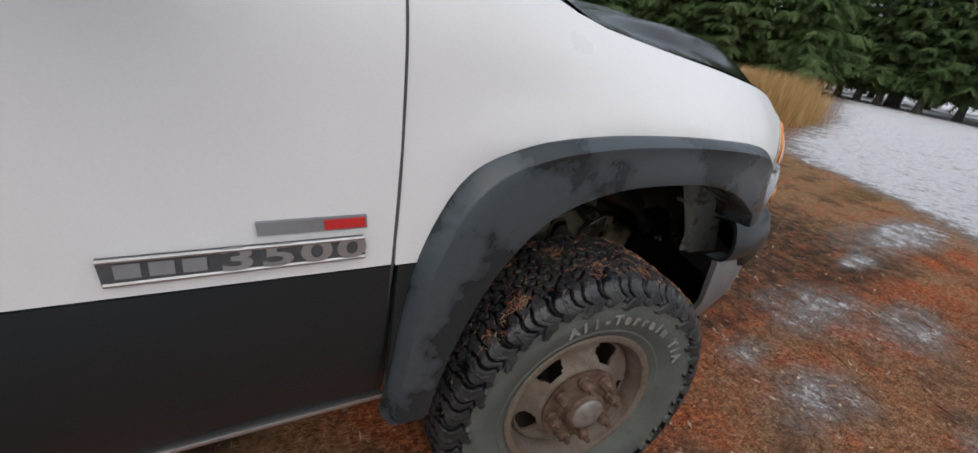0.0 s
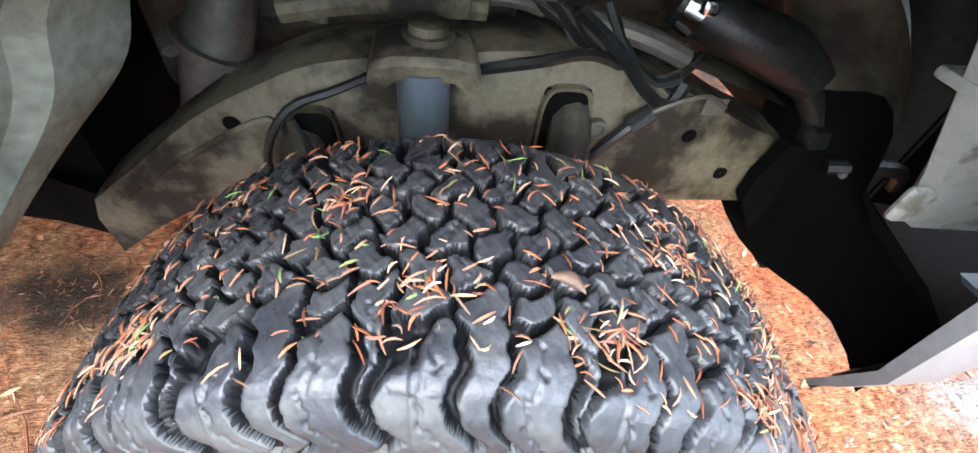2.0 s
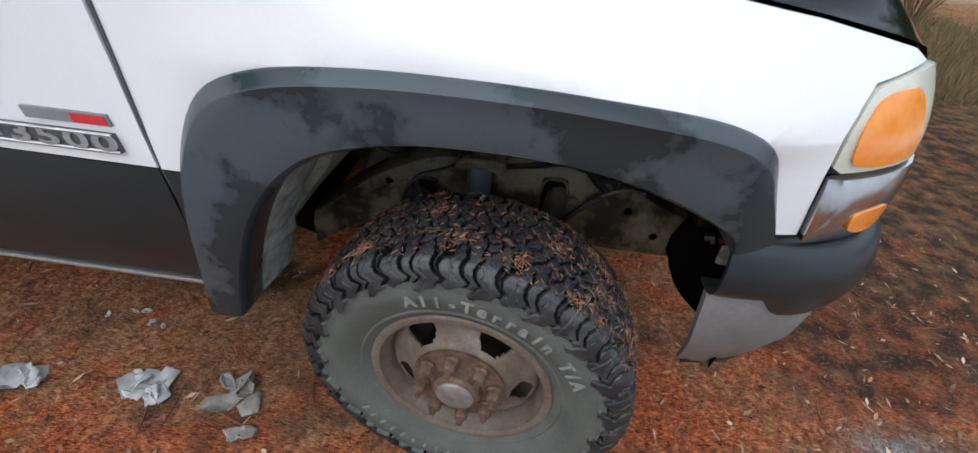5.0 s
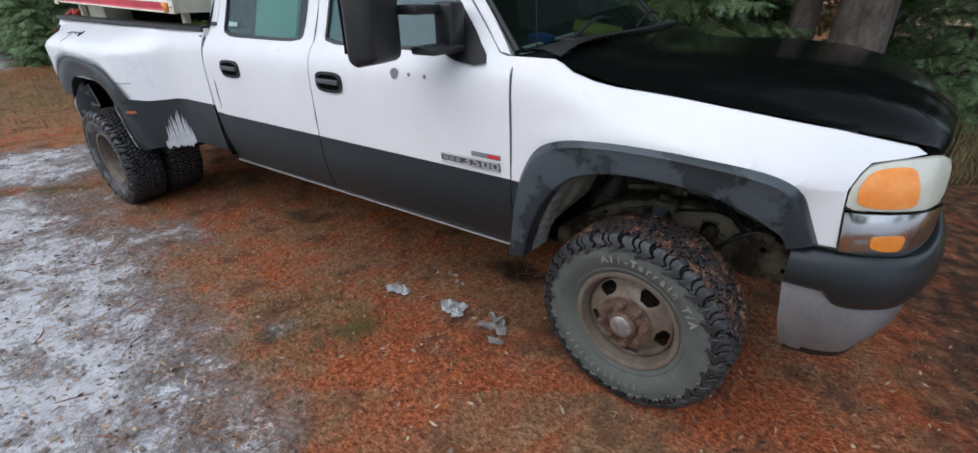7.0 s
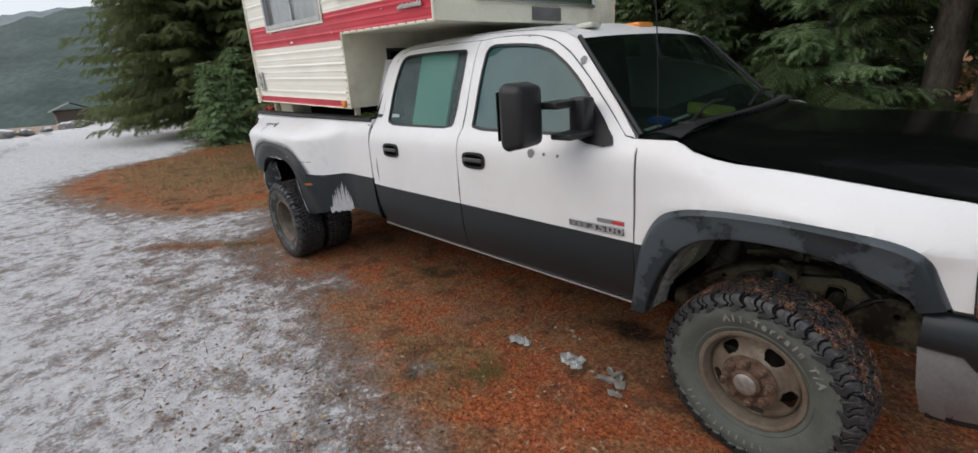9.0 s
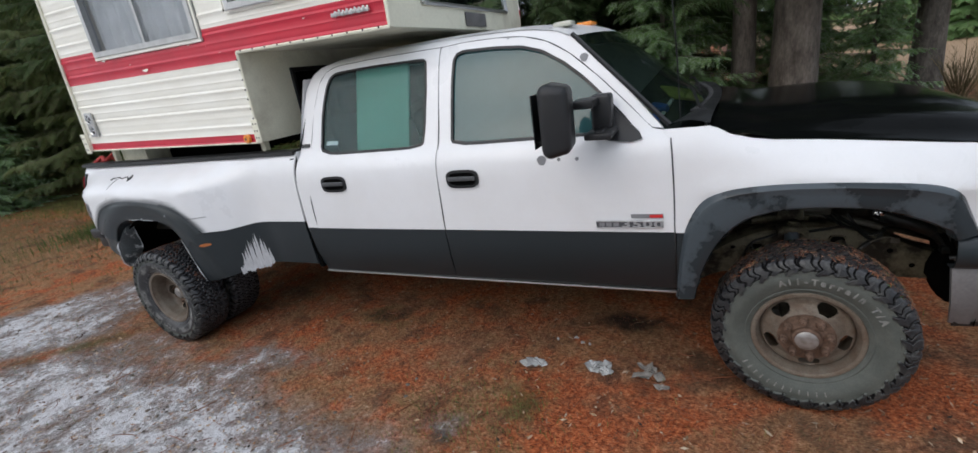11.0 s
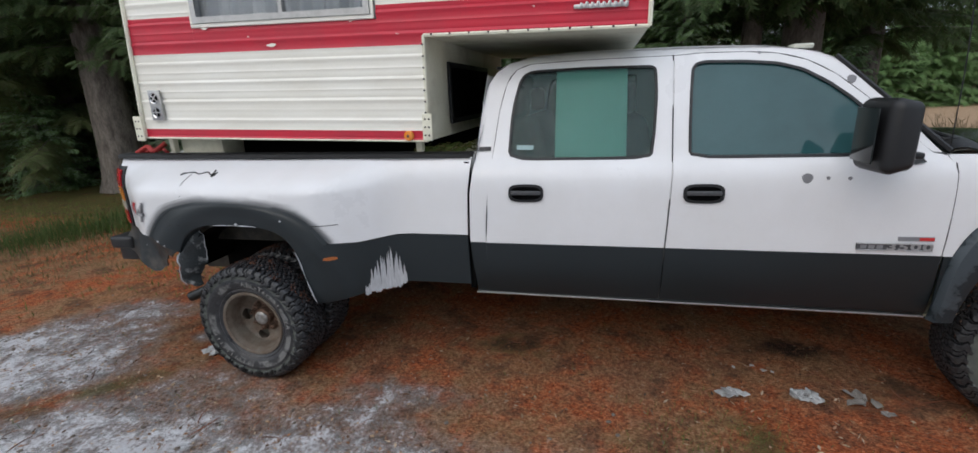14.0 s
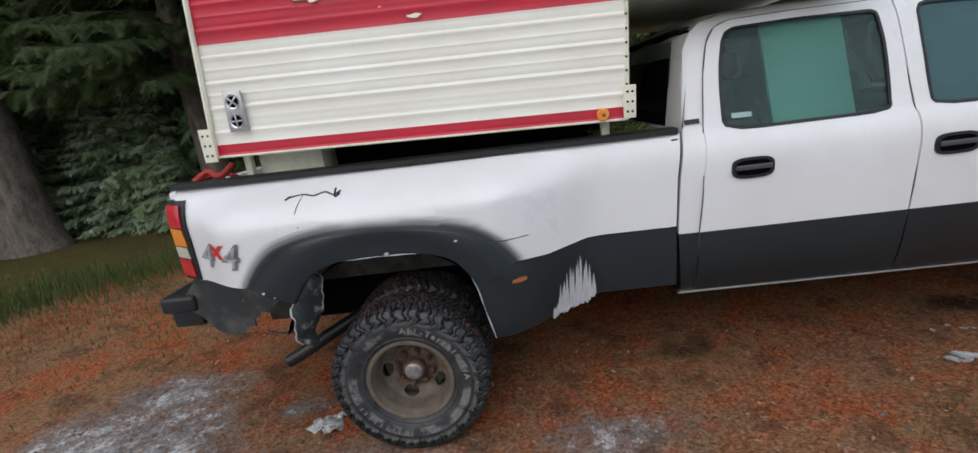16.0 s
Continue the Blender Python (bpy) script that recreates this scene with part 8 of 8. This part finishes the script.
for i, q in enumerate(((3.3, 6.5), (4.0, 7.3), (5.8, 7.5), (3.6, 8.6))):
    twig_shrub(q, 0.9 + 0.15 * (i % 3), 50 + i)


# ---- spruces ----
def frond():
    """A flat spray of needles one metre long, as slivers along a spine."""
    v, f = [], []
    for i in range(9):
        u = i / 9
        w = 0.36 * (1 - 0.8 * u) + 0.05
        for s in (-1, 1):
            k = len(v)
            v += [(u - 0.02, 0, 0), (u + 0.075, 0, 0), (u + 0.10 + 0.5 * w, s * w, -0.10 * w)]
            f.append((k, k + 1, k + 2))
    k = len(v)
    v += [(0.7, -0.05, 0), (0.7, 0.05, 0), (1.05, 0, -0.04)]
    f.append((k, k + 1, k + 2))
    return np.array(v), np.array(f)


FV, FF = frond()


def crown_mesh(name, h, spread, low, seed, whorl, per, gap, size, material, upper=1.0):
    """A crown on its own axis: drooping limbs in whorls, set with sprays. One mesh for sprays, one for limbs."""
    r = np.random.RandomState(seed)
    verts, faces, lv, lf, count, lcount = [], [], [], [], 0, 0
    z = low
    while z < h - 0.2:
        u = (z - low) / (h - low)
        for k in range(per if z < 7 else per - 1):
            a = 2 * math.pi * (k + r.rand()) / per + z * 1.7
            L = spread * (1 - u) ** 0.7 * r.uniform(0.65, 1.15) + 0.2
            droop = 0.30 * (1 - u) + 0.04
            out = np.array([math.cos(a), math.sin(a), 0.0])
            t6 = np.linspace(0, 1, 6)
            line = np.array([0, 0, z + r.uniform(-0.1, 0.1)]) + np.outer(t6 * L, out)
            line[:, 2] += L * (0.12 * t6 - droop * t6**2 * 1.3 + 0.2 * t6**4 * (1 - u))
            rad = 0.006 + 0.014 * L / spread
            for i in range(6):
                rr = rad * (1 - 0.85 * i / 5)
                lv += [line[i] + (rr, 0, 0), line[i] + (-rr / 2, rr * 0.87, 0), line[i] + (-rr / 2, -rr * 0.5, rr * 0.8)]
            for i in range(5):
                for q in range(3):
                    j = (q + 1) % 3
                    lf.append((lcount + 3 * i + q, lcount + 3 * i + j, lcount + 3 * i + 3 + j, lcount + 3 * i + 3 + q))
            lcount += 18
            m = max(4, int(L / gap * (1 if z < 7 else upper)))
            t = 0.08 + 0.92 * (np.arange(m) + r.rand(m)) / m
            p = np.stack([np.interp(t, t6, line[:, c]) for c in range(3)], 1)
            ahead = np.stack([np.interp(t, t6[:-1] + 0.1, np.diff(line, axis=0)[:, c]) for c in range(3)], 1)
            ahead /= np.linalg.norm(ahead, axis=1)[:, None]
            side = np.cross(ahead, (0, 0, 1.0)) * np.where(np.arange(m) % 2, 1, -1)[:, None]
            d = side * r.uniform(0.4, 1.0, (m, 1)) + ahead * r.uniform(0.4, 1.0, (m, 1))
            d[:, 2] += r.uniform(-0.75, 0.05, m)
            d /= np.linalg.norm(d, axis=1)[:, None]
            up = np.array([0, 0, 1.0]) + 0.35 * r.randn(m, 3)
            lat = np.cross(d, up)
            lat /= np.linalg.norm(lat, axis=1)[:, None]
            nor = np.cross(lat, d)
            s = size * (0.55 + 0.75 * (1 - t)) * r.uniform(0.7, 1.25, m) * min(1.0, 0.45 + L / 2.5)
            pts = p[:, None] + s[:, None, None] * (FV[None, :, 0:1] * d[:, None] + FV[None, :, 1:2] * lat[:, None] + FV[None, :, 2:3] * nor[:, None])
            pts[:, :, 2] -= 0.22 * s[:, None] * FV[None, :, 0] ** 2
            verts.append(pts.reshape(-1, 3))
            faces.append((FF[None] + count + len(FV) * np.arange(m)[:, None, None]).reshape(-1, 3))
            count += m * len(FV)
        z += whorl * r.uniform(0.75, 1.25) * (1 if z < 7 else 1.7)
    V, F = np.concatenate(verts), np.concatenate(faces)
    me = bpy.data.meshes.new(name)
    me.vertices.add(len(V))
    me.vertices.foreach_set("co", V.ravel())
    me.loops.add(F.size)
    me.loops.foreach_set("vertex_index", F.ravel())
    me.polygons.add(len(F))
    me.polygons.foreach_set("loop_start", np.arange(0, F.size, 3))
    me.update(calc_edges=True)
    me.materials.append(material)
    lm = bpy.data.meshes.new("branchwork")
    lm.from_pydata([tuple(q) for q in lv], [], lf)
    lm.materials.append(M_BARK)
    return me, lm


TALL = [crown_mesh("crown", 15, 3.0, 2.9, 1, 0.33, 7, 0.060, 0.42, M_FOLIAGE, 0.5), crown_mesh("crown", 15, 3.3, 1.3, 2, 0.33, 7, 0.060, 0.44, M_FOLIAGE, 0.5), crown_mesh("crown", 15, 3.9, 1.0, 5, 0.30, 9, 0.050, 0.50, M_OLIVE, 0.4)]
YOUNG = [crown_mesh("crown", 4.0, 1.35, 0.12, 11, 0.20, 7, 0.055, 0.30, M_FROST), crown_mesh("crown", 4.0, 1.5, 0.12, 12, 0.22, 7, 0.055, 0.32, M_FROST)]
SHRUB = [crown_mesh("crown", 4.0, 1.6, 0.1, 15, 0.24, 7, 0.06, 0.32, M_SHRUB)]
FAR = [crown_mesh("crown", 14, 3.2, 1.6, 21, 0.62, 7, 0.15, 0.95, M_FARLEAF, 0.6), crown_mesh("crown", 14, 2.9, 2.2, 22, 0.62, 7, 0.15, 0.95, M_FARLEAF, 0.6)]


def trunk_mesh(h, radius, seed, ns=22):
    tr = []
    for i in range(16):
        u = (i / 15) ** 1.8
        rad = radius * (1 - 0.93 * u) * (1 + 0.5 * math.exp(-u * h / 0.3))
        tr.append([(rad * math.cos(a) * (1 + 0.12 * math.sin(3 * a + seed) * math.exp(-u * h) + 0.03 * math.sin(7 * a + 9 * u)), rad * math.sin(a) * (1 + 0.04 * math.sin(5 * a + 4 * u)), -0.15 + u * h) for a in (2 * math.pi * k / ns for k in range(ns))])
    return rows_mesh(tr, close=True, cap=True)


def tree(name, at, kind, scale, turn, radius, h, label, group):
    base = (at[0], at[1], height(*at))
    t = thing(name, base, label, "spruce tree", group)
    part("trunk", trunk_mesh(h, radius, turn), M_BARK, t, "rough grey-brown trunk", m=Matrix.Translation(base))
    m = Matrix.Translation(base) @ Matrix.Rotation(turn, 4, "Z") @ Matrix.Diagonal((scale, scale, scale, 1))
    for nm, me in zip(("crown", "branchwork"), kind):
        ob = new(nm, me)
        ob.matrix_basis = m
        under(ob, t)
        if nm == "branchwork":
            tagged(ob, kind="stuff")
    return t


BIG = "large spruce with bare lower trunk and drooping dark boughs"
BUSHY = "bushy young spruce with frost-tipped boughs to the ground"
DIST = "dark spruce standing back at the edge of the woods"
G1, G2, G3 = "spruces round the parking spot", "young spruces under the woods", "spruces at the edge of the woods"
for i, (x, y, k, s, rad) in enumerate(((0.71, 5.6, 0, 1.05, 0.30), (0.11, 5.9, 0, 1.0, 0.17), (-12.9, 5.9, 0, 1.1, 0.44), (-9.5, 6.7, 0, 1.0, 0.27), (-5.0, 6.9, 1, 1.0, 0.28), (-2.2, 7.4, 1, 1.05, 0.3), (-16.5, 7.5, 2, 1.1, 0.34), (-23.5, 4.6, 2, 1.25, 0.34), (-21.8, 3.9, 2, 0.98, 0.3), (3.4, 9.6, 0, 0.9, 0.26))):
    tree("spruce", (x, y), TALL[k], s, 0.9 * i, rad, 15 * s, BIG, G1)
r9 = random.Random(77)
for i, (x, y, h) in enumerate(((-16.9, 2.5, 2.7), (-37.5, 2.9, 3.4), (-17.6, 3.6, 3.2), (-7.0, 8.2, 5.2), (-3.7, 5.6, 3.0), (-1.1, 7.6, 4.6), (-14.8, 8.5, 5.5), (-10.8, 8.4, 6.0), (1.2, 8.4, 4.2), (-6.6, 5.4, 2.6), (-15.2, 5.8, 3.0), (-0.95, 5.4, 3.4), (1.85, 6.7, 2.3), (-2.4, 5.3, 2.7))):
    tree("young_spruce", (x, y), YOUNG[i % 2], h / 4, 1.3 * i, 0.04 + 0.012 * h, h * 0.98, BUSHY, G2)
# these young spruces carry missing skylight in their paler needle colour
for i, (x, y, h) in enumerate(((-12.1, 7.0, 2.6), (-11.1, 7.3, 3.0), (-13.7, 7.1, 2.4), (-10.4, 6.4, 1.6), (-12.9, 8.0, 3.2))):
    tree("young_spruce", (x, y), SHRUB[0], h / 4, 2.1 * i, 0.04 + 0.012 * h, h * 0.98, "frosted young spruce among the trunks, painted paler as if lit", G2)
BUSH = crown_mesh("crown", 4.0, 2.3, 0.1, 17, 0.30, 8, 0.075, 0.42, M_BUSH)
for i, (x, y) in enumerate(((9.2, 24.1), (11.5, 24.9), (13.7, 25.6), (16.0, 26.5), (17.6, 26.1), (14.2, 35.6), (25.5, 46.4), (8.2, 27.0))):
    tree("bush", (x, y), BUSH, 0.9 + 0.14 * (i % 4), 1.7 * i, 0.07, 3.2, "dense green bush along the far bank", "bushes along the far bank")
spots = [(23 + 30 * k / 14 + r9.uniform(-3, 3), 33 - 27 * k / 14 + r9.uniform(-2, 2)) for k in range(15)]
spots += [(34 + r9.uniform(0, 40), -14 + 3.1 * k + r9.uniform(-2, 2)) for k in range(16)]
spots += [(-27 - 3.6 * k + r9.uniform(-1, 1), 9 + 1.1 * k + r9.uniform(0, 3)) for k in range(9)]
spots += [(-30 + 3.3 * k + r9.uniform(-1, 1), 13 + r9.uniform(-1.5, 2.5)) for k in range(10)]
spots += [(-5 + 5.5 * k + r9.uniform(-2, 2), 36 + r9.uniform(-3, 5)) for k in range(9)]
spots += [(-24 + 6 * k + r9.uniform(-2, 2), -27 + r9.uniform(-4, 4)) for k in range(9)]
spots += [(38 + r9.uniform(0, 5), 5.5 + 2.2 * k + r9.uniform(-0.8, 0.8)) for k in range(12)] + [(50 + r9.uniform(0, 6), 2 + 3.4 * k + r9.uniform(-1, 1)) for k in range(12)] + [(31 + r9.uniform(-2, 2), 17 + 3.2 * k) for k in range(6)]
# unseen low row on the open side, added to darken window reflections
low = [(-22 + 3.4 * k + r9.uniform(-1, 1), -21 + r9.uniform(-1.5, 1.5)) for k in range(13)]
for i, (x, y) in enumerate(spots + low):
    tree("far_spruce", (x, y), FAR[i % 2], r9.uniform(0.75, 1.15) * (1 if (x, y) in spots else 0.55), 0.7 * i, 0.24, 13, DIST, G3)

# round-crowned tree by the boulders
RC = crown_mesh("crown", 4.4, 1.9, 1.0, 41, 0.24, 9, 0.07, 0.42, M_ROUND)
ROUND = "round-crowned green tree beyond the boulders"
tree("round_tree", (-27.5, -6.4), RC, 1.0, 0.4, 0.16, 3.6, ROUND, "")

# boulders along the track
for k in range(26):
    y = -14 + 21 * (k / 25) + r9.uniform(-0.25, 0.25)
    x = BANK(y) + r9.uniform(-0.4, 0.4)
    bm = bmesh.new()
    q = bmesh.ops.create_icosphere(bm, subdivisions=3, radius=1.0)
    s = r9.uniform(0.28, 0.55)
    off = r9.random() * 80
    for vv in bm.verts:
        kk = 1 + 0.4 * noise.noise(vv.co * 1.1 + Vector((off, 0, 0))) + 0.1 * noise.noise(vv.co * 4 + Vector((off, 0, 0)))
        vv.co = Vector((vv.co.x * s * 1.2 * kk + x, vv.co.y * s * kk + y, vv.co.z * s * 0.6 * kk + height(x, y) + 0.12))
    rock = place("boulder", bm, [M_STONE, M_SNOW])
    for p in rock.data.polygons:
        if p.normal.z > 0.8:
            p.material_index = 1
    tagged(rock, "grey boulder capped with snow beside the track", "boulder", "row of boulders by the track")

# a cabin far down the track
cabin = thing("cabin", (-62, 1.0, 0), "small weathered cabin with a grey roof, far off", "cabin")
part("wall", box(-65, -59, -0.3, 2.3, -4.0, 0.95, 0.02), mat("weathered_boards", (0.11, 0.09, 0.075), 0.9), cabin)
part("roof", rows_mesh([[(-65.4, -0.7, 0.86), (-65.4, 1.0, 1.62), (-65.4, 2.7, 0.86)], [(-58.6, -0.7, 0.86), (-58.6, 1.0, 1.62), (-58.6, 2.7, 0.86)]]), mat("mossy_grey_roof", (0.16, 0.16, 0.15), 0.9), cabin)

# wooded ridges in the distance, the farther one painted paler and bluer as haze
M_HILL = mat("near_wooded_slope", (0.055, 0.085, 0.075), 0.95, col2=(0.035, 0.055, 0.05), scale=0.02, fine=0.25, mix=1, grain=0.3)
M_HILL2 = mat("far_slope_painted_haze", (0.20, 0.23, 0.25), 0.95, col2=(0.15, 0.18, 0.19), scale=0.01, fine=0.1, mix=1, grain=0.15)


def ridge(name, d0, d1, table, material, rough, label):
    top = spline(table)
    rows = []
    for u in np.linspace(0, 1, 20):
        row = []
        for az in np.linspace(table[0][0], table[-1][0], 150):
            d = d0 + (d1 - d0) * u
            x, y = d * math.cos(radians(az)), d * math.sin(radians(az))
            crest = d1 * math.tan(radians(top(az))) + rough * noise.noise(Vector((az * 1.3, 0, 1))) + 0.5 * rough * noise.noise(Vector((az * 6, 0, 4)))
            row.append((x, y, -20 + (20 + crest) * u**0.8 + (1 - u) * 6 * noise.noise(Vector((x * 0.02, y * 0.02, 2)))))
        rows.append(row)
    tagged(place(name, rows_mesh(rows), material), label, "mountain", kind="structure")


ridge("mountainside", 300, 620, [(120, 5), (150, 8.5), (165, 9), (172, 8.3), (175.7, 7.7), (179.4, 6.7), (182, 5.6), (184.8, 4.0), (187, 2.8), (190, 1.6), (200, 1.0), (225, 1.8), (260, 2.5)], M_HILL, 6, "dark wooded mountainside in winter haze")
ridge("far_ridge", 900, 1400, [(150, 6), (172, 8), (179.3, 7.2), (181, 6.3), (182.5, 5.8), (184.2, 5.8), (186, 5.4), (188, 4.5), (192, 3.0), (205, 2.0), (240, 3.0)], M_HILL2, 6, "far ridge under low cloud, haze painted into its pale colour")
